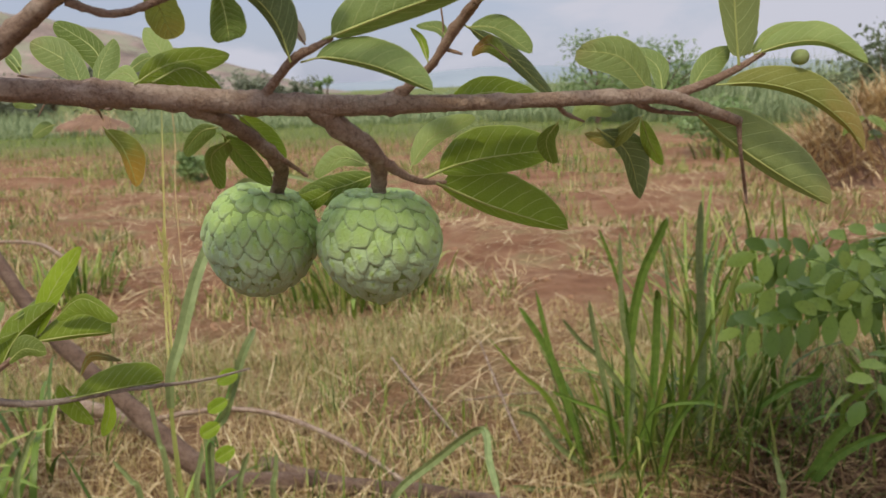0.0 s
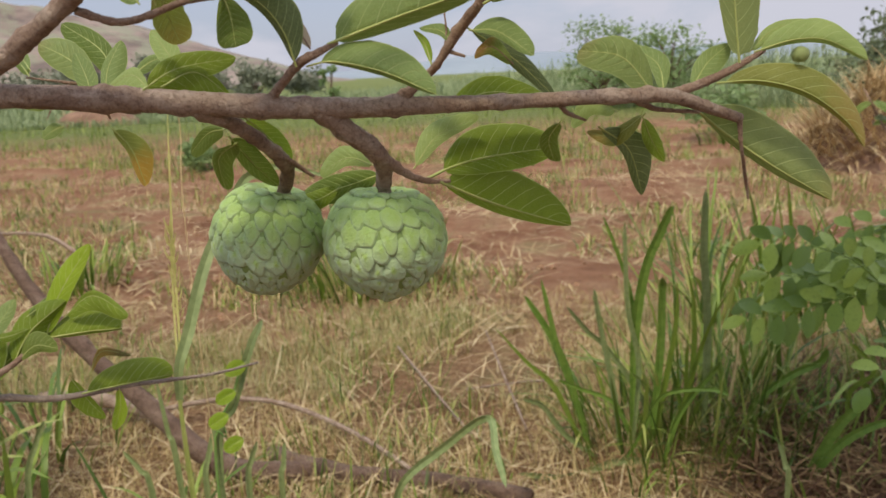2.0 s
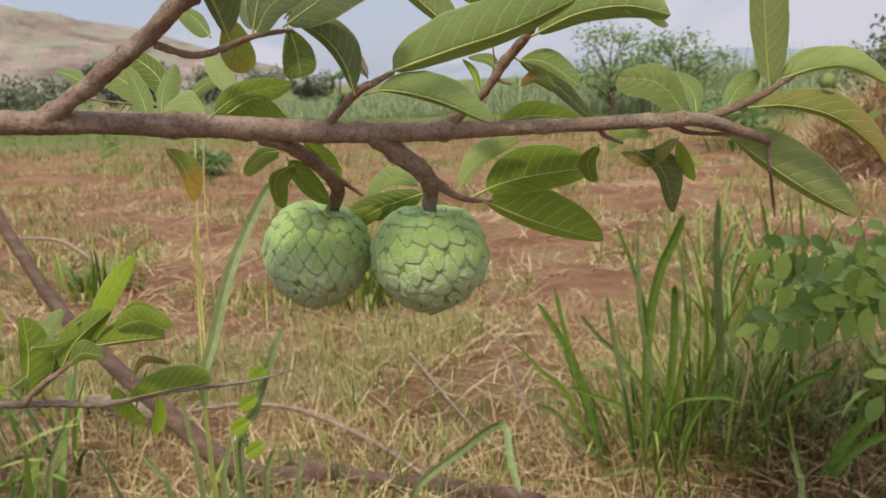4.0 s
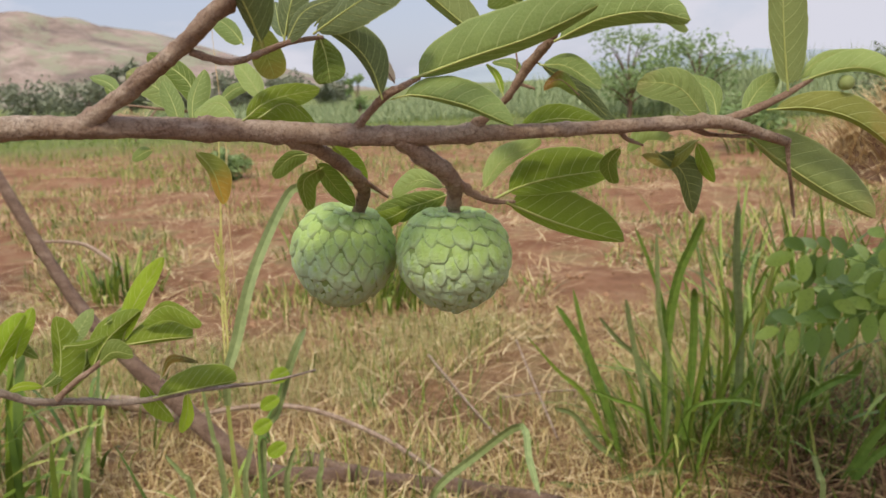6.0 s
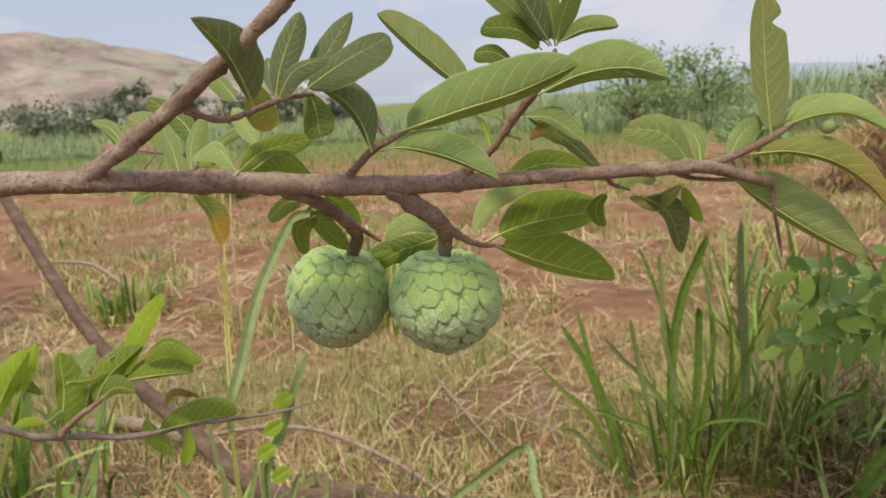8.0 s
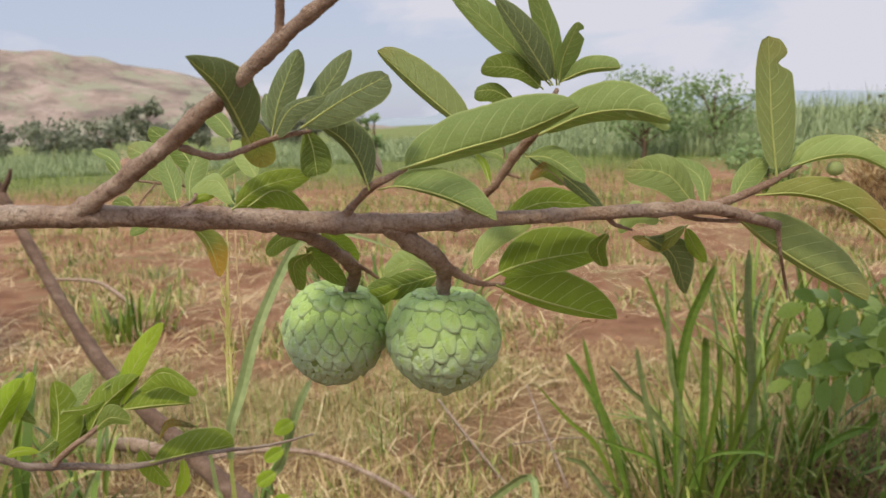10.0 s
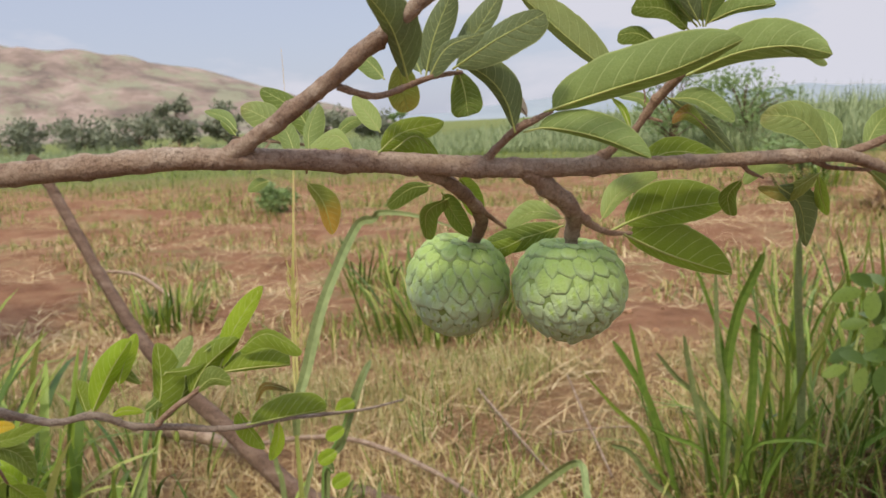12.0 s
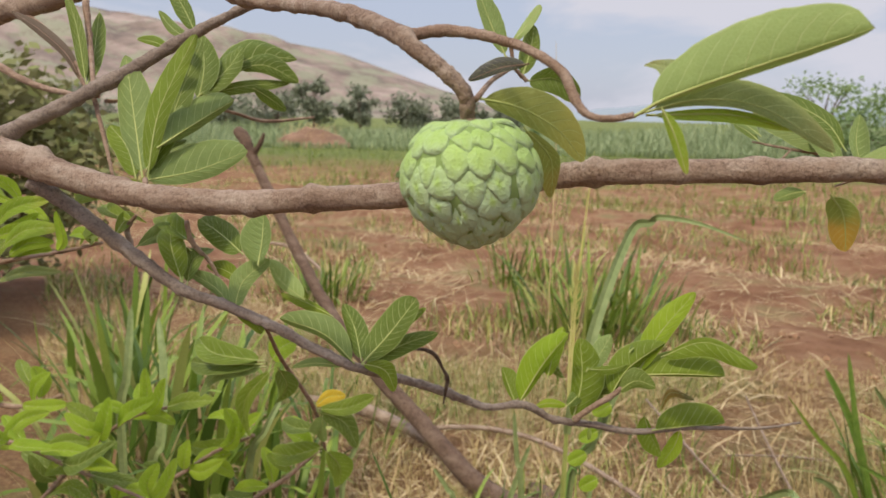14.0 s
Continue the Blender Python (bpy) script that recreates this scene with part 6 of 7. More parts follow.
# spray behind the thick limb
leaf([(-0.828, 0.550, 1.502), (-0.854, 0.577, 1.562), (-0.877, 0.600, 1.618)], (-0.0210, 0.0046, -0.0025), (0.0193, 0.0062, 0.0033), "green", 0.45, 1.15, 0.05)
leaf([(-0.823, 0.550, 1.501), (-0.824, 0.569, 1.555), (-0.815, 0.581, 1.590), (-0.797, 0.600, 1.640)], (-0.0165, 0.0039, 0.0037), (0.0093, 0.0032, -0.0032), "vivid", 0.48, 1.20, 0.05)
leaf([(-0.825, 0.555, 1.500), (-0.829, 0.624, 1.588), (-0.828, 0.660, 1.638)], (-0.0109, 0.0040, 0.0029), (0.0155, -0.0021, -0.0047), "deep", 0.48, 1.20, 0.05)
leaf([(-0.835, 0.550, 1.501), (-0.854, 0.565, 1.529), (-0.884, 0.580, 1.550)], (-0.0124, -0.0020, -0.0059), (0.0084, 0.0060, 0.0052), "vivid", 0.48, 1.20, 0.05)
leaf([(-0.828, 0.550, 1.499), (-0.793, 0.584, 1.508), (-0.756, 0.620, 1.527)], (-0.0148, 0.0126, 0.0233), (0.0040, -0.0016, -0.0103), "green", 0.50, 1.05, 0.05)
leaf([(-0.818, 0.560, 1.530), (-0.800, 0.603, 1.555), (-0.781, 0.640, 1.577)], (-0.0196, 0.0111, 0.0185), (-0.0030, 0.0111, -0.0058), "green", 0.50, 1.00, 0.05)
leaf([(-0.824, 0.550, 1.510), (-0.831, 0.590, 1.532), (-0.824, 0.620, 1.536)], (-0.0048, 0.0025, 0.0038), (0.0061, -0.0012, -0.0065), "deep", 0.48, 1.20, 0.05)
# dark sprays high behind
leaf([(-0.867, 0.720, 1.581), (-0.833, 0.770, 1.627), (-0.790, 0.810, 1.630)], (-0.0150, 0.0113, 0.0215), (0.0044, -0.0014, -0.0085), "deep", 0.48, 1.20, 0.05)
leaf([(-0.843, 0.760, 1.615), (-0.815, 0.777, 1.620), (-0.783, 0.800, 1.602)], (-0.0001, 0.0073, 0.0145), (-0.0017, -0.0015, -0.0097), "deep", 0.48, 1.20, 0.05)
leaf([(-0.870, 0.720, 1.581), (-0.835, 0.759, 1.595), (-0.794, 0.800, 1.601)], (-0.0028, 0.0033, 0.0065), (0.0020, -0.0013, -0.0084), "deep", 0.48, 1.20, 0.05)
leaf([(-0.823, 0.760, 1.593), (-0.812, 0.778, 1.583), (-0.800, 0.800, 1.568)], (0.0028, 0.0037, 0.0061), (-0.0049, -0.0013, -0.0072), "deep", 0.48, 1.20, 0.05)
leaf([(-0.859, 0.700, 1.574), (-0.862, 0.720, 1.614), (-0.878, 0.740, 1.653)], (-0.0133, 0.0031, 0.0004), (0.0162, 0.0052, -0.0001), "deep", 0.48, 1.20, 0.05)
leaf([(-0.860, 0.700, 1.580), (-0.843, 0.736, 1.612), (-0.836, 0.760, 1.639)], (-0.0142, 0.0064, 0.0088), (0.0126, -0.0021, -0.0093), "deep", 0.48, 1.20, 0.05)
leaf([(-0.803, 0.600, 1.632), (-0.843, 0.630, 1.647), (-0.878, 0.660, 1.668)], (-0.0035, -0.0008, -0.0038), (0.0029, 0.0031, 0.0049), "deep", 0.48, 1.20, 0.05)
leaf([(-0.799, 0.600, 1.640), (-0.817, 0.610, 1.664), (-0.838, 0.620, 1.687)], (-0.0085, -0.0014, -0.0045), (0.0049, 0.0036, 0.0038), "deep", 0.48, 1.20, 0.05)
leaf([(-0.795, 0.600, 1.640), (-0.799, 0.618, 1.647), (-0.802, 0.640, 1.654)], (-0.0046, 0.0025, 0.0043), (0.0035, -0.0007, -0.0041), "deep", 0.48, 1.20, 0.05)
leaf([(-0.826, 0.600, 1.622), (-0.862, 0.629, 1.633), (-0.906, 0.660, 1.640)], (-0.0014, -0.0006, -0.0037), (0.0008, 0.0032, 0.0060), "vivid", 0.48, 1.20, 0.05)
leaf([(-0.939, 0.620, 1.589), (-0.954, 0.652, 1.621), (-0.981, 0.700, 1.673)], (-0.0100, 0.0022, 0.0013), (0.0105, 0.0035, -0.0016), "deep", 0.48, 1.20, 0.05)
leaf([(-0.940, 0.620, 1.590), (-0.967, 0.644, 1.649), (-0.992, 0.660, 1.690)], (-0.0101, 0.0022, -0.0012), (0.0066, 0.0022, 0.0017), "deep", 0.48, 1.20, 0.05)
leaf([(-0.960, 0.640, 1.589), (-0.982, 0.646, 1.621), (-1.023, 0.654, 1.649), (-1.064, 0.660, 1.670)], (-0.0042, -0.0008, -0.0038), (0.0035, 0.0037, 0.0052), "brown", 0.48, 1.20, 0.05)
# leaves along the lower branch
leaf([(-0.747, 0.570, 1.374), (-0.772, 0.583, 1.393), (-0.817, 0.600, 1.406)], (-0.0037, -0.0008, -0.0044), (0.0047, 0.0050, 0.0070), "green", 0.48, 1.20, 0.05)
leaf([(-0.746, 0.570, 1.377), (-0.744, 0.584, 1.402), (-0.724, 0.600, 1.423)], (-0.0156, 0.0066, 0.0054), (0.0091, -0.0014, -0.0045), "green", 0.50, 1.00, 0.05)
leaf([(-0.723, 0.575, 1.421), (-0.725, 0.588, 1.444), (-0.729, 0.600, 1.467)], (-0.0261, 0.0062, -0.0001), (0.0076, 0.0025, -0.0008), "green", 0.50, 1.00, 0.05)
leaf([(-0.744, 0.570, 1.374), (-0.730, 0.575, 1.366), (-0.721, 0.580, 1.354)], (0.0033, 0.0041, 0.0061), (-0.0035, -0.0009, -0.0051), "vivid", 0.50, 0.90, 0.05)
leaf([(-0.686, 0.600, 1.385), (-0.715, 0.610, 1.399), (-0.735, 0.620, 1.418)], (-0.0037, -0.0008, -0.0036), (0.0077, 0.0068, 0.0086), "light", 0.48, 1.20, 0.05)
leaf([(-0.752, 0.600, 1.426), (-0.793, 0.631, 1.439), (-0.836, 0.660, 1.450)], (-0.0089, -0.0021, -0.0113), (0.0066, 0.0076, 0.0114), "deep", 0.50, 1.00, 0.05)
leaf([(-0.748, 0.590, 1.399), (-0.780, 0.615, 1.405), (-0.817, 0.640, 1.404)], (-0.0028, -0.0010, -0.0058), (0.0024, 0.0049, 0.0082), "vivid", 0.48, 1.20, 0.05)
leaf([(-0.809, 0.600, 1.426), (-0.828, 0.616, 1.425), (-0.867, 0.660, 1.391)], (0.0078, -0.0012, -0.0045), (-0.0111, 0.0047, 0.0046), "deep", 0.48, 1.20, 0.05)
leaf([(-0.630, 0.590, 1.329), (-0.664, 0.595, 1.354), (-0.713, 0.600, 1.365)], (-0.0069, 0.0093, -0.0074), (0.0067, 0.0093, 0.0146), "green", 0.50, 1.10, 0.05)
leaf([(-0.623, 0.590, 1.332), (-0.639, 0.613, 1.358), (-0.657, 0.630, 1.377)], (-0.0101, 0.0027, -0.0042), (0.0110, 0.0037, 0.0037), "deep", 0.48, 1.20, 0.05)
leaf([(-0.623, 0.590, 1.329), (-0.600, 0.605, 1.358), (-0.578, 0.620, 1.391)], (-0.0173, 0.0087, 0.0079), (0.0112, -0.0020, -0.0071), "deep", 0.55, 1.00, 0.05)
leaf([(-0.600, 0.605, 1.354), (-0.584, 0.619, 1.370), (-0.571, 0.630, 1.380)], (-0.0041, 0.0025, 0.0030), (0.0035, -0.0007, -0.0035), "vivid", 0.48, 1.20, 0.05)
leaf([(-0.621, 0.590, 1.328), (-0.591, 0.617, 1.344), (-0.561, 0.640, 1.353)], (-0.0053, 0.0044, 0.0067), (0.0048, -0.0015, -0.0085), "deep", 0.48, 1.20, 0.05)
leaf([(-0.622, 0.590, 1.330), (-0.601, 0.595, 1.324), (-0.592, 0.600, 1.303)], (0.0049, 0.0049, 0.0068), (-0.0047, -0.0011, -0.0062), "vivid", 0.50, 1.00, 0.05)
leaf([(-0.639, 0.590, 1.325), (-0.672, 0.595, 1.324), (-0.701, 0.600, 1.315)], (0.0002, -0.0005, -0.0033), (-0.0013, 0.0028, 0.0048), "green", 0.48, 1.20, 0.05)
leaf([(-0.656, 0.600, 1.371), (-0.701, 0.633, 1.375), (-0.741, 0.660, 1.375)], (-0.0025, -0.0010, -0.0065), (0.0007, 0.0017, 0.0030), "vivid", 0.48, 1.20, 0.05)
# shoot at the end of the lower branch
leaf([(-0.492, 0.730, 1.256), (-0.468, 0.735, 1.302), (-0.442, 0.740, 1.338)], (-0.0204, 0.0110, 0.0080), (0.0033, 0.0110, -0.0062), "vividlight", 0.50, 1.05, 0.05)
leaf([(-0.496, 0.730, 1.258), (-0.505, 0.737, 1.274), (-0.514, 0.745, 1.291)], (-0.0043, 0.0013, -0.0025), (0.0132, 0.0045, 0.0054), "vivid", 0.48, 1.20, 0.05)
leaf([(-0.435, 0.760, 1.233), (-0.428, 0.770, 1.278), (-0.433, 0.780, 1.323)], (-0.0116, 0.0034, -0.0012), (0.0244, 0.0076, -0.0021), "vivid", 0.50, 1.00, 0.05)
leaf([(-0.431, 0.760, 1.235), (-0.413, 0.781, 1.259), (-0.406, 0.800, 1.285)], (-0.0053, 0.0029, 0.0013), (0.0086, -0.0014, -0.0033), "deep", 0.48, 1.20, 0.05)
leaf([(-0.397, 0.770, 1.260), (-0.378, 0.779, 1.294), (-0.341, 0.790, 1.324)], (-0.0169, 0.0113, 0.0118), (0.0048, 0.0113, -0.0080), "vivid", 0.45, 1.05, 0.05)
leaf([(-0.388, 0.770, 1.268), (-0.370, 0.772, 1.282), (-0.348, 0.775, 1.277)], (-0.0032, 0.0075, 0.0128), (0.0015, -0.0011, -0.0072), "deep", 0.50, 0.90, 0.05)
leaf([(-0.368, 0.790, 1.285), (-0.348, 0.794, 1.331), (-0.312, 0.800, 1.381)], (-0.0140, 0.0085, 0.0068), (0.0097, -0.0018, -0.0058), "vividlight", 0.48, 1.20, 0.05)
leaf([(-0.368, 0.790, 1.284), (-0.319, 0.779, 1.293), (-0.277, 0.770, 1.298)], (-0.0005, 0.0256, 0.0223), (0.0008, 0.0142, -0.0069), "vivid", 0.50, 1.05, 0.05)
leaf([(-0.344, 0.790, 1.307), (-0.299, 0.763, 1.335), (-0.250, 0.730, 1.323)], (0.0003, 0.0027, 0.0049), (-0.0005, -0.0023, -0.0154), "vivid", 0.50, 1.10, 0.05)
leaf([(-0.379, 0.780, 1.311), (-0.369, 0.800, 1.319), (-0.358, 0.820, 1.327)], (-0.0042, 0.0029, 0.0031), (0.0041, -0.0009, -0.0036), "deep", 0.48, 1.20, 0.05)
leaf([(-0.349, 0.810, 1.213), (-0.309, 0.834, 1.214), (-0.265, 0.860, 1.214)], (-0.0037, 0.0222, 0.0208), (0.0012, 0.0139, -0.0079), "vivid", 0.50, 1.00, 0.05)
leaf([(-0.359, 0.810, 1.232), (-0.350, 0.819, 1.205), (-0.336, 0.830, 1.175)], (0.0040, 0.0023, 0.0015), (-0.0137, -0.0024, -0.0073), "vivid", 0.48, 1.20, 0.05)
leaf([(-0.316, 0.830, 1.211), (-0.322, 0.839, 1.184), (-0.338, 0.850, 1.152)], (0.0085, -0.0015, -0.0037), (-0.0084, 0.0050, 0.0024), "vividlight", 0.48, 1.20, 0.05)
leaf([(-0.342, 0.820, 1.232), (-0.330, 0.829, 1.254), (-0.302, 0.840, 1.245)], (-0.0017, 0.0023, 0.0036), (0.0022, -0.0009, -0.0053), "tan", 0.48, 1.20, 0.05)
leaf([(-0.476, 0.740, 1.251), (-0.461, 0.744, 1.256), (-0.442, 0.750, 1.253)], (-0.0007, 0.0025, 0.0043), (0.0005, -0.0007, -0.0049), "vividlight", 0.48, 1.20, 0.05)
leaf([(-0.424, 0.770, 1.288), (-0.412, 0.783, 1.303), (-0.400, 0.800, 1.325)], (-0.0106, 0.0050, 0.0047), (0.0080, -0.0014, -0.0055), "green", 0.48, 1.20, 0.05)
leaf([(-0.418, 0.760, 1.294), (-0.397, 0.771, 1.293), (-0.379, 0.780, 1.298)], (-0.0018, 0.0022, 0.0036), (0.0012, -0.0008, -0.0054), "vivid", 0.48, 1.20, 0.05)
leaf([(-0.411, 0.780, 1.260), (-0.388, 0.791, 1.279), (-0.367, 0.800, 1.288)], (-0.0075, 0.0048, 0.0065), (0.0064, -0.0016, -0.0086), "deep", 0.50, 1.00, 0.05)
leaf([(-0.463, 0.740, 1.285), (-0.459, 0.753, 1.309), (-0.451, 0.770, 1.337)], (-0.0104, 0.0027, 0.0026), (0.0076, 0.0031, -0.0050), "vividlight", 0.48, 1.20, 0.05)
leaf([(-0.482, 0.740, 1.286), (-0.464, 0.750, 1.296), (-0.447, 0.760, 1.282)], (-0.0035, 0.0061, 0.0106), (0.0003, -0.0009, -0.0060), "deep", 0.48, 1.20, 0.05)
leaf([(-0.442, 0.750, 1.252), (-0.433, 0.764, 1.259), (-0.423, 0.780, 1.271)], (-0.0057, 0.0031, 0.0037), (0.0052, -0.0011, -0.0054), "deep", 0.48, 1.20, 0.05)
# hanging twig with its own leaves
plain_leaf((-0.883, 0.900, 1.216), (-1.040, 0.980, 1.215), (-0.28, -0.55, 0.79), 0.0410, 0.12, 0.08, "vivid")
plain_leaf((-0.883, 0.900, 1.212), (-1.053, 0.980, 1.175), (-0.44, -0.65, 0.61), 0.0374, 0.06, 0.08, "deep")
plain_leaf((-0.881, 0.900, 1.208), (-1.040, 0.980, 1.121), (-0.55, -0.79, 0.27), 0.0337, -0.08, 0.08, "green")
plain_leaf((-0.874, 0.900, 1.217), (-0.846, 0.920, 1.245), (0.07, -0.84, 0.53), 0.0391, 0.10, 0.08, "vividlight")
plain_leaf((-0.870, 0.900, 1.209), (-0.955, 0.980, 1.064), (-0.28, -0.90, -0.33), 0.0279, -0.10, 0.08, "vivid")
plain_leaf((-0.865, 0.900, 1.209), (-0.884, 0.940, 1.141), (0.72, -0.49, -0.49), 0.0344, 0.14, 0.08, "deep")
plain_leaf((-0.866, 1.040, 1.097), (-0.783, 1.080, 1.114), (0.23, -0.74, 0.64), 0.0291, -0.12, 0.08, "vivid")
plain_leaf((-0.871, 1.040, 1.099), (-0.828, 1.070, 1.115), (0.26, -0.72, 0.65), 0.0233, 0.12, 0.08, "golden")
plain_leaf((-0.866, 1.040, 1.094), (-0.811, 1.080, 1.024), (0.78, -0.54, 0.31), 0.0372, 0.14, 0.08, "deep")
plain_leaf((-0.856, 1.040, 1.089), (-0.884, 1.080, 1.036), (-0.26, -0.83, -0.49), 0.0374, 0.10, 0.08, "green")
plain_leaf((-0.877, 1.100, 1.009), (-1.002, 1.150, 0.962), (-0.48, -0.71, 0.51), 0.0420, 0.10, 0.08, "vivid")
plain_leaf((-0.877, 1.100, 1.004), (-0.871, 1.150, 0.916), (0.83, -0.50, -0.23), 0.0479, 0.10, 0.08, "vivid")
plain_leaf((-0.879, 1.080, 1.047), (-0.965, 1.120, 1.037), (-0.36, -0.61, 0.71), 0.0307, 0.10, 0.08, "deep")
# low leafy shoots
plain_leaf((-1.598, 1.156, 0.903), (-1.542, 1.228, 0.947), (0.53, -0.70, 0.47), 0.0350, 0.13, 0.08, "vividlight")
plain_leaf((-1.579, 1.158, 0.901), (-1.611, 1.120, 0.952), (0.89, -0.21, 0.41), 0.0320, 0.11, 0.08, "vividlight")
plain_leaf((-1.662, 1.151, 0.909), (-1.771, 1.148, 0.959), (0.39, -0.40, 0.83), 0.0290, 0.11, 0.08, "vividlight")
plain_leaf((-1.581, 1.158, 0.901), (-1.720, 1.160, 0.883), (-0.08, -0.85, 0.52), 0.0267, 0.14, 0.08, "vivid")
plain_leaf((-1.579, 1.158, 0.901), (-1.448, 1.121, 0.922), (-0.26, -0.44, 0.86), 0.0337, -0.09, 0.08, "vividlight")
plain_leaf((-1.652, 1.152, 0.908), (-1.622, 1.227, 0.869), (0.86, -0.08, 0.51), 0.0333, -0.14, 0.08, "vividlight")
plain_leaf((-1.457, 1.179, 0.858), (-1.588, 1.233, 0.873), (0.05, -0.16, 0.99), 0.0409, 0.03, 0.08, "vivid")
plain_leaf((-1.544, 1.161, 0.896), (-1.631, 1.199, 0.939), (0.23, -0.45, 0.86), 0.0279, -0.01, 0.08, "vividlight")
plain_leaf((-1.524, 1.165, 0.887), (-1.366, 1.155, 0.904), (-0.12, -0.65, 0.75), 0.0318, 0.01, 0.08, "vividlight")
plain_leaf((-1.514, 1.168, 0.882), (-1.429, 1.207, 0.902), (0.27, -0.84, 0.47), 0.0333, 0.14, 0.08, "vivid")
plain_leaf((-1.458, 1.179, 0.858), (-1.340, 1.168, 0.873), (-0.15, -0.81, 0.57), 0.0316, 0.08, 0.08, "vividlight")
plain_leaf((-1.476, 1.175, 0.867), (-1.301, 1.120, 0.956), (-0.45, -0.81, 0.37), 0.0396, -0.12, 0.08, "deep")
plain_leaf((-1.350, 1.192, 0.821), (-1.290, 1.262, 0.798), (0.64, -0.31, 0.71), 0.0352, -0.06, 0.08, "vividlight")
plain_leaf((-1.422, 1.184, 0.846), (-1.554, 1.220, 0.814), (-0.34, -0.79, 0.51), 0.0397, -0.10, 0.08, "vivid")
plain_leaf((-1.289, 1.200, 0.799), (-1.251, 1.173, 0.898), (-0.00, -0.97, -0.26), 0.0352, 0.10, 0.08, "vividlight")
plain_leaf((-1.427, 1.183, 0.848), (-1.339, 1.235, 0.815), (0.49, -0.30, 0.82), 0.0361, -0.09, 0.08, "deep")
plain_leaf((-1.295, 1.199, 0.802), (-1.197, 1.154, 0.923), (-0.31, -0.95, -0.10), 0.0312, -0.11, 0.08, "vividlight")
plain_leaf((-1.600, 1.254, 0.732), (-1.443, 1.218, 0.771), (-0.31, -0.47, 0.83), 0.0377, 0.14, 0.08, "vivid")
plain_leaf((-1.561, 1.264, 0.776), (-1.599, 1.225, 0.846), (0.87, -0.45, 0.22), 0.0304, 0.15, 0.08, "deep")
plain_leaf((-1.518, 1.276, 0.826), (-1.636, 1.288, 0.839), (0.00, -0.72, 0.70), 0.0322, 0.00, 0.08, "vividlight")
plain_leaf((-1.538, 1.271, 0.804), (-1.448, 1.262, 0.896), (-0.19, -0.98, 0.09), 0.0368, -0.07, 0.08, "vividlight")
plain_leaf((-1.529, 1.273, 0.813), (-1.515, 1.345, 0.843), (0.59, -0.40, 0.69), 0.0337, 0.02, 0.08, "vividlight")
plain_leaf((-1.553, 1.266, 0.785), (-1.659, 1.271, 0.826), (0.31, -0.41, 0.86), 0.0403, 0.04, 0.08, "deep")
plain_leaf((-1.477, 1.285, 0.866), (-1.546, 1.283, 0.947), (0.75, -0.21, 0.63), 0.0440, -0.10, 0.08, "vivid")
plain_leaf((-1.406, 1.300, 0.922), (-1.304, 1.314, 0.918), (0.12, -0.65, 0.75), 0.0288, 0.10, 0.08, "vividlight")
plain_leaf((-1.435, 1.294, 0.900), (-1.313, 1.258, 0.988), (-0.46, -0.84, 0.29), 0.0413, 0.02, 0.08, "vividlight")
plain_leaf((-1.473, 1.286, 0.869), (-1.422, 1.264, 0.980), (-0.13, -0.98, -0.13), 0.0447, -0.09, 0.08, "vividlight")
plain_leaf((-1.442, 1.292, 0.894), (-1.533, 1.258, 0.933), (0.49, -0.69, 0.54), 0.0338, 0.15, 0.08, "vividlight")
plain_leaf((-1.400, 1.301, 0.926), (-1.471, 1.266, 0.946), (0.46, -0.53, 0.71), 0.0287, -0.14, 0.08, "vividlight")
plain_leaf((-1.373, 1.308, 0.934), (-1.302, 1.281, 1.028), (-0.20, -0.97, -0.13), 0.0387, -0.15, 0.08, "vividlight")
plain_leaf((-1.334, 1.317, 0.948), (-1.224, 1.334, 0.972), (-0.02, -0.77, 0.64), 0.0404, 0.01, 0.08, "vivid")
plain_leaf((-1.380, 1.306, 0.932), (-1.353, 1.287, 1.043), (0.11, -0.98, -0.19), 0.0311, -0.11, 0.08, "vividlight")
plain_leaf((-1.352, 1.313, 0.941), (-1.406, 1.336, 0.988), (0.37, -0.59, 0.72), 0.0316, 0.14, 0.08, "vividlight")
plain_leaf((-1.470, 1.302, 0.716), (-1.352, 1.295, 0.768), (-0.34, -0.66, 0.67), 0.0355, 0.12, 0.08, "vividlight")
plain_leaf((-1.432, 1.307, 0.735), (-1.322, 1.307, 0.764), (-0.18, -0.70, 0.69), 0.0414, -0.00, 0.08, "vividlight")
plain_leaf((-1.423, 1.308, 0.739), (-1.353, 1.331, 0.755), (0.06, -0.69, 0.72), 0.0390, -0.06, 0.08, "deep")
plain_leaf((-1.481, 1.300, 0.710), (-1.435, 1.371, 0.676), (0.66, -0.07, 0.75), 0.0335, -0.14, 0.08, "vivid")
plain_leaf((-1.333, 1.319, 0.785), (-1.366, 1.278, 0.834), (0.86, -0.10, 0.50), 0.0364, -0.01, 0.08, "deep")
plain_leaf((-1.445, 1.305, 0.728), (-1.456, 1.313, 0.783), (0.87, -0.43, 0.24), 0.0405, 0.07, 0.08, "vividlight")
plain_leaf((-1.279, 1.330, 0.821), (-1.213, 1.391, 0.782), (0.74, -0.52, 0.44), 0.0371, 0.12, 0.08, "vividlight")
plain_leaf((-1.297, 1.326, 0.809), (-1.270, 1.308, 0.890), (-0.01, -0.98, -0.21), 0.0341, -0.01, 0.08, "vividlight")
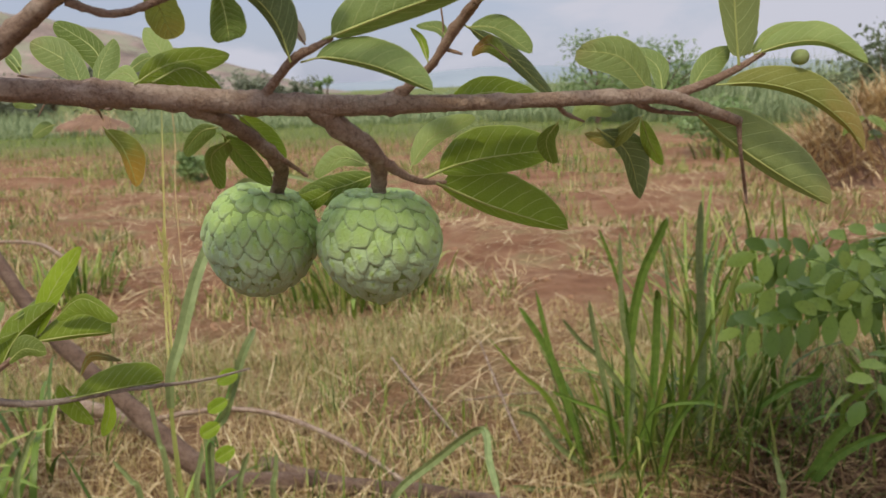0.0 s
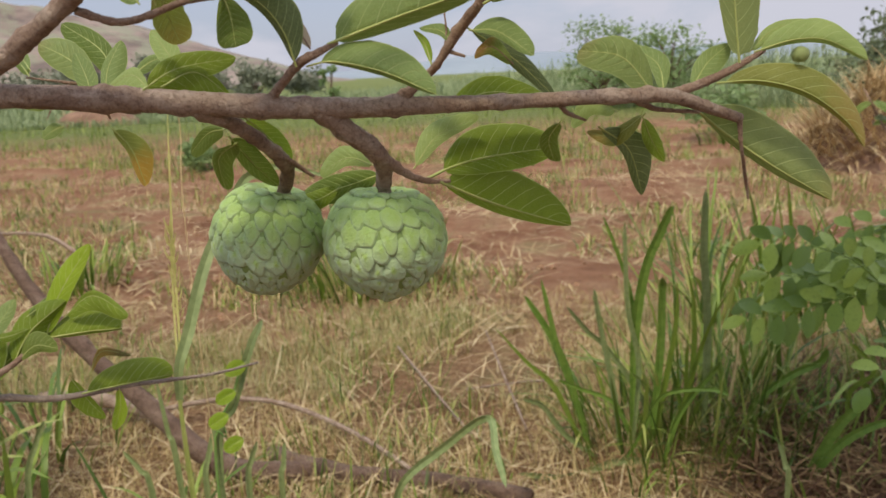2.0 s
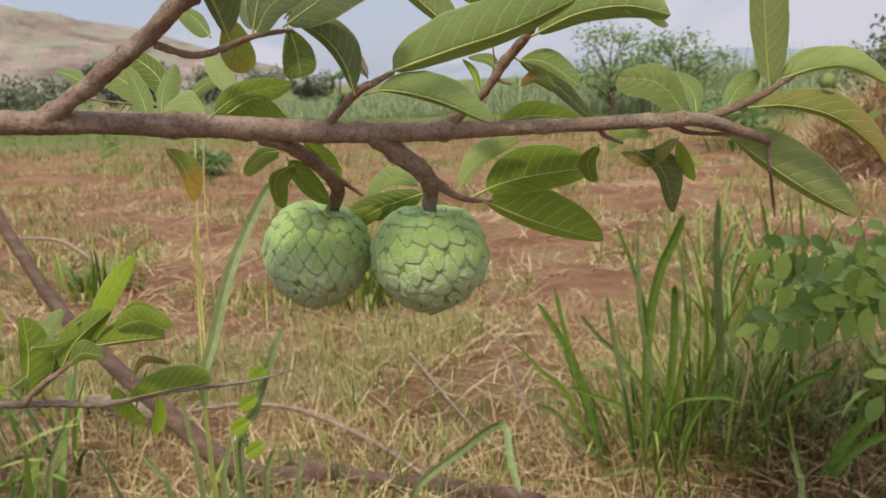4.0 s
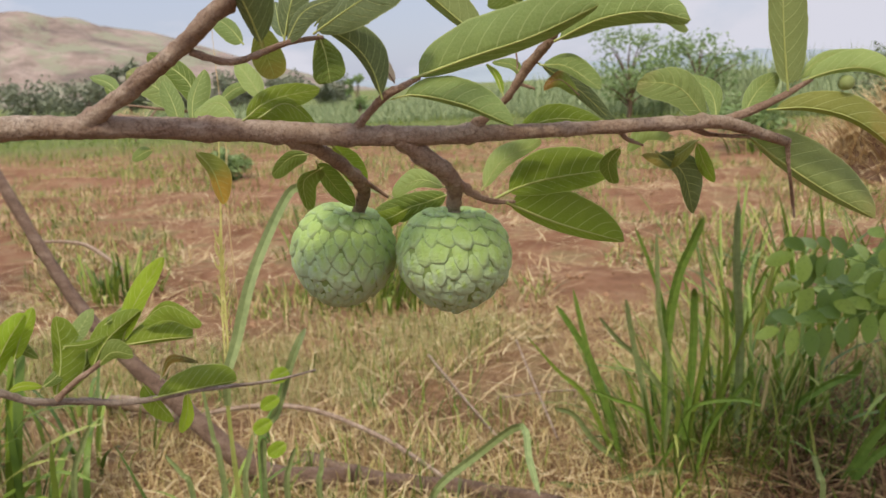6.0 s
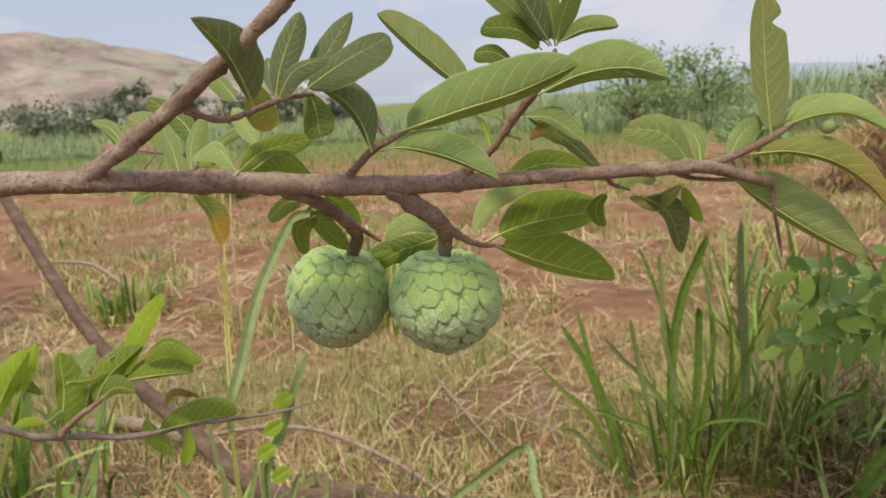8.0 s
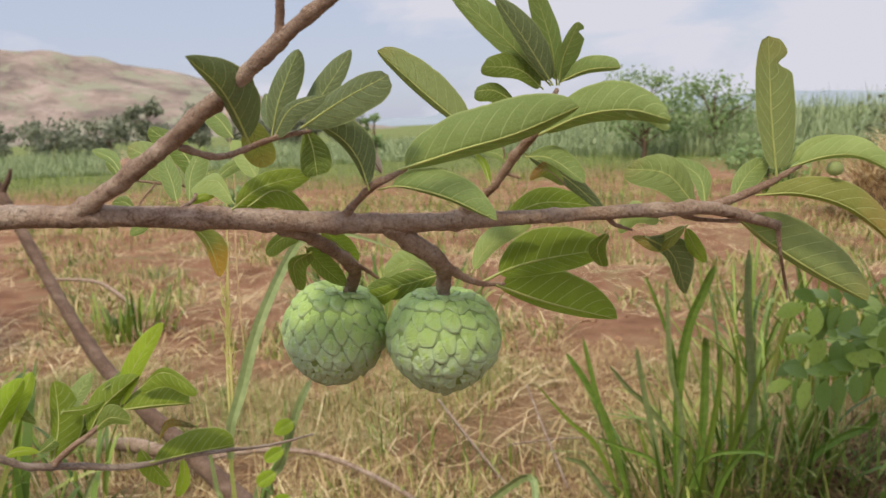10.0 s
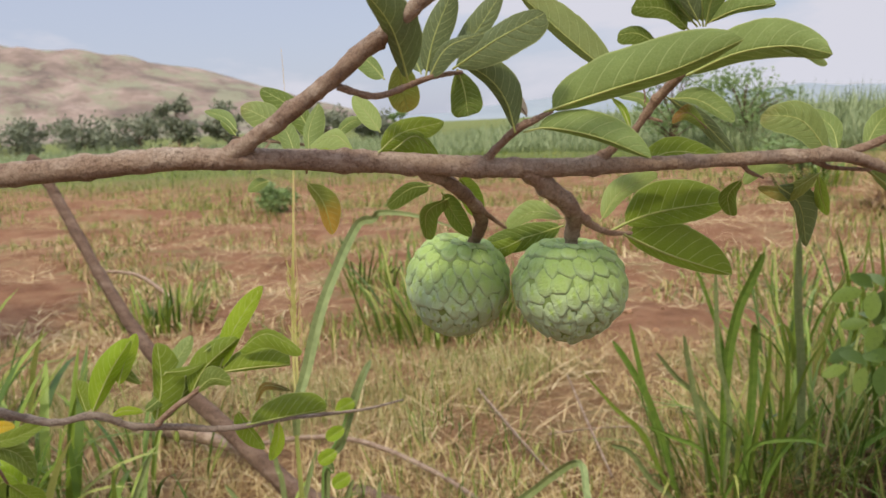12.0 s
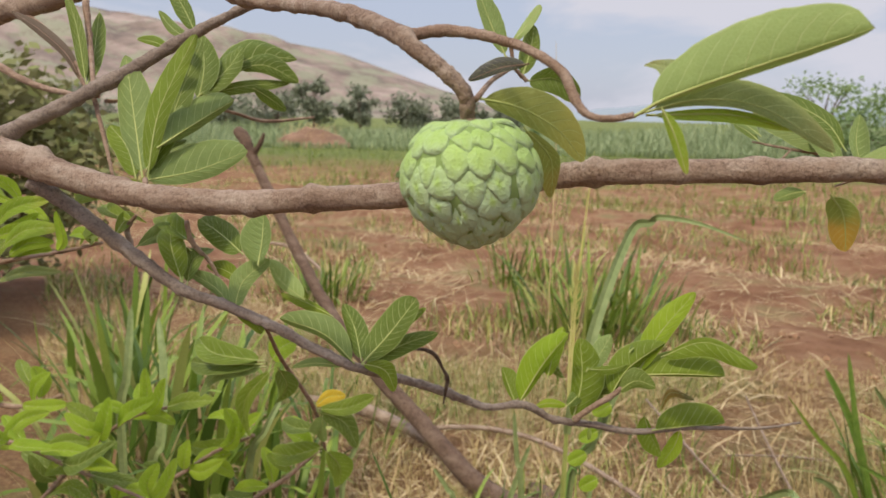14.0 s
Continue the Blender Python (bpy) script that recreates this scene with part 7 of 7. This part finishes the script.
plain_leaf((-1.315, 1.323, 0.796), (-1.451, 1.359, 0.740), (-0.37, -0.86, 0.34), 0.0275, 0.06, 0.08, "vivid")
plain_leaf((-1.285, 1.329, 0.817), (-1.205, 1.365, 0.845), (0.09, -0.73, 0.68), 0.0412, 0.04, 0.08, "vividlight")
plain_leaf((-1.289, 1.328, 0.814), (-1.193, 1.309, 0.851), (-0.31, -0.88, 0.36), 0.0361, -0.13, 0.08, "vividlight")
plain_leaf((-1.183, 1.352, 0.879), (-1.118, 1.335, 0.957), (-0.32, -0.95, 0.06), 0.0286, 0.06, 0.08, "vividlight")
plain_leaf((-1.186, 1.351, 0.878), (-1.180, 1.298, 0.973), (0.75, -0.56, -0.36), 0.0344, -0.07, 0.08, "vividlight")
plain_leaf((-1.175, 1.353, 0.882), (-1.341, 1.430, 0.816), (-0.50, -0.80, 0.33), 0.0388, 0.06, 0.08, "vivid")
plain_leaf((-1.161, 1.357, 0.890), (-1.299, 1.430, 0.890), (-0.23, -0.43, 0.87), 0.0379, -0.11, 0.08, "vividlight")
plain_leaf((-1.218, 1.343, 0.862), (-1.155, 1.306, 0.950), (-0.11, -0.94, -0.32), 0.0321, -0.14, 0.08, "vividlight")
plain_leaf((-1.819, 1.400, 0.874), (-1.869, 1.357, 0.948), (0.83, -0.49, 0.28), 0.0308, 0.04, 0.08, "vividlight")
plain_leaf((-1.912, 1.400, 0.882), (-1.811, 1.389, 0.965), (0.03, -0.99, -0.17), 0.0352, 0.12, 0.08, "vividlight")
plain_leaf((-1.904, 1.400, 0.880), (-1.897, 1.467, 0.943), (0.36, -0.66, 0.66), 0.0377, 0.04, 0.08, "vivid")
plain_leaf((-1.846, 1.400, 0.875), (-1.974, 1.412, 0.925), (0.30, -0.42, 0.86), 0.0298, -0.08, 0.08, "vividlight")
plain_leaf((-1.821, 1.400, 0.874), (-1.991, 1.432, 0.885), (-0.09, -0.73, 0.68), 0.0276, 0.05, 0.08, "vividlight")
plain_leaf((-1.727, 1.410, 0.888), (-1.745, 1.415, 0.968), (0.95, -0.19, 0.23), 0.0484, -0.12, 0.08, "vividlight")
plain_leaf((-1.723, 1.411, 0.888), (-1.845, 1.483, 0.955), (0.46, -0.04, 0.89), 0.0380, 0.09, 0.08, "vivid")
plain_leaf((-1.775, 1.402, 0.873), (-1.618, 1.371, 0.904), (-0.26, -0.86, 0.44), 0.0344, -0.04, 0.08, "vividlight")
plain_leaf((-1.747, 1.407, 0.881), (-1.685, 1.401, 0.965), (-0.16, -0.99, 0.05), 0.0321, 0.10, 0.08, "vividlight")
plain_leaf((-1.074, 1.300, 0.820), (-1.104, 1.312, 0.894), (0.84, -0.37, 0.40), 0.0378, 0.02, 0.08, "vividlight")
plain_leaf((-1.116, 1.300, 0.789), (-1.166, 1.268, 0.802), (0.49, -0.46, 0.74), 0.0266, 0.12, 0.08, "deep")
plain_leaf((-1.079, 1.300, 0.817), (-1.204, 1.365, 0.750), (-0.59, -0.64, 0.48), 0.0352, -0.02, 0.08, "vividlight")
plain_leaf((-1.147, 1.300, 0.765), (-1.215, 1.292, 0.778), (0.21, -0.74, 0.64), 0.0296, 0.11, 0.08, "deep")
plain_leaf((-1.035, 1.300, 0.852), (-1.078, 1.280, 0.895), (0.66, -0.66, 0.36), 0.0252, -0.01, 0.08, "vivid")
plain_leaf((-0.986, 1.300, 0.900), (-1.053, 1.336, 0.955), (0.24, -0.65, 0.72), 0.0323, -0.01, 0.08, "vividlight")
plain_leaf((-0.996, 1.300, 0.890), (-1.034, 1.274, 0.950), (0.86, -0.31, 0.41), 0.0422, -0.14, 0.08, "vividlight")
plain_leaf((-1.390, 0.939, 1.315), (-1.402, 1.006, 1.352), (0.64, -0.28, 0.71), 0.0235, 0.05, 0.08, "vivid")
plain_leaf((-1.418, 0.943, 1.309), (-1.530, 0.948, 1.299), (-0.07, -0.94, 0.32), 0.0245, -0.10, 0.08, "vividlight")
plain_leaf((-1.380, 0.937, 1.317), (-1.341, 0.878, 1.392), (0.86, -0.08, -0.51), 0.0174, 0.08, 0.08, "vividlight")
plain_leaf((-1.330, 0.929, 1.329), (-1.317, 0.941, 1.393), (0.51, -0.86, 0.06), 0.0189, -0.12, 0.08, "vivid")
plain_leaf((-1.227, 0.903, 1.351), (-1.180, 0.851, 1.421), (0.07, -0.78, -0.62), 0.0182, -0.13, 0.08, "vividlight")
plain_leaf((-1.330, 0.929, 1.329), (-1.283, 0.958, 1.344), (0.44, -0.86, 0.27), 0.0236, 0.14, 0.08, "vividlight")
plain_leaf((-1.139, 0.865, 1.373), (-1.088, 0.838, 1.412), (-0.11, -0.88, -0.46), 0.0217, 0.09, 0.08, "light")
plain_leaf((-1.109, 0.851, 1.380), (-1.192, 0.893, 1.381), (-0.31, -0.63, 0.71), 0.0215, -0.02, 0.08, "vividlight")
plain_leaf((-1.169, 0.879, 1.365), (-1.076, 0.837, 1.402), (-0.48, -0.84, 0.25), 0.0175, 0.08, 0.08, "vivid")
plain_leaf((-1.404, 1.000, 1.394), (-1.285, 0.959, 1.388), (-0.21, -0.70, 0.68), 0.0222, 0.08, 0.08, "vividlight")
plain_leaf((-1.457, 1.000, 1.375), (-1.499, 0.974, 1.386), (0.50, -0.52, 0.69), 0.0208, -0.02, 0.08, "vividlight")
plain_leaf((-1.464, 1.000, 1.373), (-1.510, 0.947, 1.375), (0.65, -0.55, 0.53), 0.0197, -0.06, 0.08, "vividlight")
plain_leaf((-1.481, 1.000, 1.367), (-1.453, 1.048, 1.393), (0.71, -0.61, 0.35), 0.0177, -0.06, 0.08, "vividlight")
plain_leaf((-1.392, 0.999, 1.399), (-1.535, 1.049, 1.406), (-0.21, -0.70, 0.68), 0.0192, -0.14, 0.08, "vivid")
plain_leaf((-1.386, 0.998, 1.401), (-1.290, 0.983, 1.432), (-0.22, -0.95, 0.21), 0.0213, -0.11, 0.08, "vividlight")
plain_leaf((-1.370, 0.994, 1.408), (-1.503, 1.037, 1.388), (-0.32, -0.94, 0.13), 0.0175, -0.11, 0.08, "vividlight")
plain_leaf((-1.362, 0.991, 1.410), (-1.385, 0.934, 1.460), (0.92, -0.40, -0.03), 0.0211, -0.11, 0.08, "vividlight")
# more leaves along the lower branch
plain_leaf((-0.802, 0.570, 1.400), (-0.846, 0.620, 1.447), (0.54, -0.27, 0.79), 0.0289, 0.08, 0.08, "vivid")
plain_leaf((-0.800, 0.575, 1.396), (-0.810, 0.640, 1.422), (0.26, -0.32, 0.91), 0.0254, 0.10, 0.08, "deep")
plain_leaf((-0.859, 0.575, 1.429), (-0.842, 0.660, 1.430), (0.77, -0.16, 0.61), 0.0220, 0.10, 0.08, "green")
plain_leaf((-0.873, 0.600, 1.451), (-0.951, 0.660, 1.461), (-0.21, -0.42, 0.88), 0.0200, 0.10, 0.08, "vivid")
plain_leaf((-0.808, 0.600, 1.434), (-0.886, 0.680, 1.450), (-0.11, -0.29, 0.95), 0.0294, 0.10, 0.08, "vivid")
plain_leaf((-0.823, 0.550, 1.499), (-0.961, 0.620, 1.483), (-0.44, -0.76, 0.48), 0.0262, 0.10, 0.08, "vivid")
plain_leaf((-0.877, 0.570, 1.440), (-0.901, 0.660, 1.442), (0.58, 0.14, 0.81), 0.0177, 0.10, 0.08, "vivid")
plain_leaf((-1.375, 0.930, 1.370), (-1.270, 0.950, 1.425), (0.10, -0.98, 0.17), 0.0283, 0.10, 0.08, "lightyellow")
plain_leaf((-1.365, 0.930, 1.362), (-1.295, 0.950, 1.401), (0.16, -0.96, 0.21), 0.0265, -0.10, 0.08, "vividlight")
plain_leaf((-1.346, 0.920, 1.346), (-1.246, 0.940, 1.383), (0.05, -0.93, 0.36), 0.0291, 0.10, 0.08, "lightyellow")
plain_leaf((-1.336, 0.920, 1.333), (-1.262, 0.940, 1.359), (0.10, -0.91, 0.40), 0.0253, 0.10, 0.08, "vividlight")
plain_leaf((-1.390, 0.950, 1.283), (-1.252, 0.940, 1.312), (-0.16, -0.88, 0.46), 0.0199, 0.05, 0.05, "olivegreen")

# vine on the blade
vine = tagged(new("vine"), "small creeping vine with round bright leaves", "vine")
vine.location = (-0.519, 1.700, 0.0)
place("stem", mesh_of("stem", *tube_data([(-0.523, 1.690, 0.000, 0.0022), (-0.523, 1.690, 0.700, 0.0022), (-0.494, 1.690, 0.754, 0.0022), (-0.498, 1.690, 0.801, 0.0022), (-0.468, 1.690, 0.854, 0.0022), (-0.447, 1.690, 0.913, 0.0022)], 6, 5, 0.1), [ROUND_LEAF]), (0, 0, 0), vine)
plain_leaf((-0.428, 1.680, 0.934), (-0.470, 1.660, 0.914), (0.1, -0.9, 0.4), 0.036, 0.0, 0.05, "vividlight", parent=vine)
plain_leaf((-0.455, 1.680, 0.869), (-0.497, 1.660, 0.849), (0.1, -0.9, 0.4), 0.036, 0.0, 0.05, "vividlight", parent=vine)
plain_leaf((-0.477, 1.680, 0.813), (-0.519, 1.660, 0.793), (0.1, -0.9, 0.4), 0.036, 0.0, 0.05, "vividlight", parent=vine)
plain_leaf((-0.449, 1.680, 0.755), (-0.491, 1.660, 0.735), (0.1, -0.9, 0.4), 0.036, 0.0, 0.05, "vividlight", parent=vine)


# ---------------------------------------------------------------- fruit
def custard_apple(centre, wide, tall, around, turn, lean, taper, label, seed):
    """A knobbly fruit: a core with one raised scale for each segment."""
    r = random.Random(seed)
    root = tagged(new("custard_apple"), label, "fruit", "custard apples on the branch")
    root.location = centre
    tilt = Matrix.Rotation(radians(lean), 3, "Y") @ Matrix.Rotation(radians(turn), 3, "Z")

    def body(d):
        """The fruit's surface in the direction d: heart-shaped, hollow at the stalk, narrower below."""
        low = max(0.0, -d.z)
        rad = 0.5 * wide * (1 - taper * low ** 2 + 0.045 * max(0, d.z) * (1 - max(0, d.z)))
        dent = math.exp(-((1 - d.z) / 0.06)) * 0.11 * tall
        return Vector((d.x * rad, d.y * rad, d.z * 0.5 * tall - dent))

    # rows of scales, each row set between those of the next
    sites = []
    step = 3.14159 / around
    rows = int(2.95 / (1.66 * step))
    for i in range(rows + 1):
        th = 0.10 + (2.98 - 0.10) * i / rows
        n = around if math.sin(th) > 0.55 else around * 2 // 3 if math.sin(th) > 0.3 else around // 3
        for k in range(n):
            a = 6.283185 * (k + 0.5 * (i % 2)) / n + 0.10 * i + r.gauss(0, 0.22 * step)
            d = Vector((math.sin(th) * math.cos(a), math.sin(th) * math.sin(a), math.cos(th)))
            warp = noise.noise_vector(d * 1.7 + Vector((seed * 5, 0, 0))) * 0.42 * step
            d += warp + Vector((0, 0, r.gauss(0, 0.34 * step)))
            sites.append(d.normalized())
    verts, faces = [], []
    rings, sides = 14, 24
    for i in range(rings + 1):
        th = math.pi * i / rings
        for k in range(sides):
            ph = 6.283185 * k / sides
            verts.append(tilt @ (body(Vector((math.sin(th) * math.cos(ph), math.sin(th) * math.sin(ph), math.cos(th)))) * 0.998))
    for i in range(rings):
        for k in range(sides):
            j = (k + 1) % sides
            faces.append((i * sides + k, (i + 1) * sides + k, (i + 1) * sides + j, i * sides + j))
    place("core", mesh_of("core", verts, faces, [GROOVE]), centre, root)
    NA = 26
    for d in sites:
        east = Vector((0, 0, 1)).cross(d)
        east = east.normalized() if east.length > 0.02 else Vector((1, 0, 0))
        down = d.cross(east) * -1
        low_end = max(0.0, -d.z - 0.25)
        slope, lift = r.uniform(0.7, 1.35), r.gauss(0, 0.0025 + 0.008 * low_end)
        # each scale reaches halfway to its neighbours
        near = []
        for o in sites:
            w = o - d
            if 1e-6 < w.length < 6.0 * step:
                near.append((w.dot(east), w.dot(down) * 0.52))
        reach = []
        for k in range(NA):
            a = 6.283185 * k / NA
            ca, sa = math.cos(a), math.sin(a) * 0.52
            best = 2.8 * step
            for qx, qy in near:
                dot = qx * ca + qy * sa
                if dot > 1e-6:
                    best = min(best, (qx * qx + qy * qy) / (2 * dot))
            reach.append(best)
        for _ in range(1):
            reach = [0.25 * reach[k - 1] + 0.5 * reach[k] + 0.25 * reach[(k + 1) % NA] for k in range(NA)]
        soft = []
        for k in range(NA):
            a = 6.283185 * k / NA
            ragged = noise.noise((math.cos(a) * 1.5 + d.x * 40, math.sin(a) * 1.5 + d.y * 40, d.z * 40))
            soft.append(reach[k] * (1.29 + 0.05 * math.sin(a) + 0.12 * ragged))
        verts, faces, bloom = [], [], []
        c0 = body(d)

        def at(k, q):
            # proud at its rounded lower end, tucked in above
            a = 6.283185 * k / NA
            s = soft[k] * q
            dirn = (d + east * (s * math.cos(a)) + down * (s * math.sin(a))).normalized()
            dome = 0.019 * (1 - q ** 2.8) + 0.022 * slope * q * math.sin(a) - 0.002 - 0.017 * max(0.0, q - 0.9) / 0.1
            lump = 0.006 * noise.noise(dirn * 9 + Vector((seed, 0, 0))) + (0.004 + 0.010 * low_end) * noise.noise(dirn * 22 + Vector((seed, 3, 0)))
            return body(dirn) + dirn * wide * (dome + lump + lift - 0.006)

        verts.append(tilt @ (at(0, 0.0) - c0))
        bloom.append(0.0)
        qs = (0.3, 0.55, 0.75, 0.86, 0.93, 1.0)
        for q in qs:
            for k in range(NA):
                verts.append(tilt @ (at(k, q) - c0))
                # grey bloom on the rims; its rise below also paints light onto the underside
                bloom.append(min(1.0, (q ** 3) * (0.16 + 0.22 * math.sin(6.283185 * k / NA)) + 0.55 * max(0.0, 0.40 - d.z) + 0.20))
        for k in range(NA):
            faces.append((0, 1 + k, 1 + (k + 1) % NA))
        for i in range(len(qs) - 1):
            for k in range(NA):
                j = (k + 1) % NA
                faces.append((1 + i * NA + k, 1 + (i + 1) * NA + k, 1 + (i + 1) * NA + j, 1 + i * NA + j))
        me = mesh_of("scale", verts, faces, [SKIN])
        layer = me.attributes.new("bloom", "FLOAT", "POINT")
        layer.data.foreach_set("value", bloom)
        place("scale", me, Vector(centre) + tilt @ c0, root)
    return root


custard_apple((-0.069, 0.582, 1.4215), 0.083, 0.086, 18, 20, 14, 0.20, "green knobbly custard apple hanging against its neighbour", 1)
custard_apple((0.021, 0.562, 1.420), 0.087, 0.0840, 18, 75, 4, 0.22, "larger green knobbly custard apple with grey bloom", 2)
custard_apple((-0.4625, 0.335, 1.5300), 0.0790, 0.0762, 15, 140, -4, 0.24, "round green custard apple hanging before the thick branch", 3)


# a second custard apple bush at the side of the field
def oval_bush(x, y, tall, count, seed):
    r = random.Random(seed)
    bush = tagged(new("custard_apple_bush"), "dark green custard apple bush at the field edge", "bush")
    bush.location = (x, y, 0)
    for k in range(5):
        a = 2.2 + 0.8 * k
        reach = r.uniform(0.3, 0.6)
        top = (x + reach * math.cos(a), y + reach * math.sin(a), tall * r.uniform(0.7, 1.0))
        v, f = tube_data([(0, 0, -0.04, 0.018), (0.4 * (top[0] - x), 0.4 * (top[1] - y), top[2] * 0.5, 0.012), (top[0] - x, top[1] - y, top[2], 0.004)], 7, 5, 0.12)
        place("stem", mesh_of("stem", v, f, [TWIG_BARK]), bush.location, bush)
        for i in range(count):
            u = r.uniform(0.35, 1.0)
            c = Vector((x + (top[0] - x) * u * u, y + (top[1] - y) * u * u, top[2] * u))
            b = r.uniform(0, 6.28)
            tip = c + Vector((math.cos(b), math.sin(b), r.uniform(-1.0, 0.15))) * r.uniform(0.09, 0.15)
            plain_leaf(c, tip, (r.uniform(-0.5, 0.5), -0.6, 0.7), r.uniform(0.045, 0.065), r.uniform(-0.1, 0.1), 0.08, r.choice(("deep", "deep", "dark", "vivid")), parent=bush)


oval_bush(3.0, 4.9, 1.75, 22, 4)


# small bud and flower
def bud(name, at, size, long, material, label):
    verts, faces = [], []
    for i in range(9):
        th = math.pi * i / 8
        for k in range(10):
            a = 6.283185 * k / 10
            w = size * math.sin(th) ** 0.8 * (1 + 0.12 * math.cos(3 * a))
            verts.append((w * math.cos(a), w * math.sin(a), long * math.cos(th)))
    for i in range(8):
        for k in range(10):
            j = (k + 1) % 10
            faces.append((i * 10 + k, (i + 1) * 10 + k, (i + 1) * 10 + j, i * 10 + j))
    place(name, mesh_of(name, verts, faces, [material]), at, plant, label)


bud("bud", (0.321, 0.585, 1.538), 0.006, 0.0055, LEAF["green"], "small green flower bud")
bud("bud", (-0.417, 0.772, 1.215), 0.0025, 0.007, LEAF["vividlight"], "tiny yellow-green hanging bud")
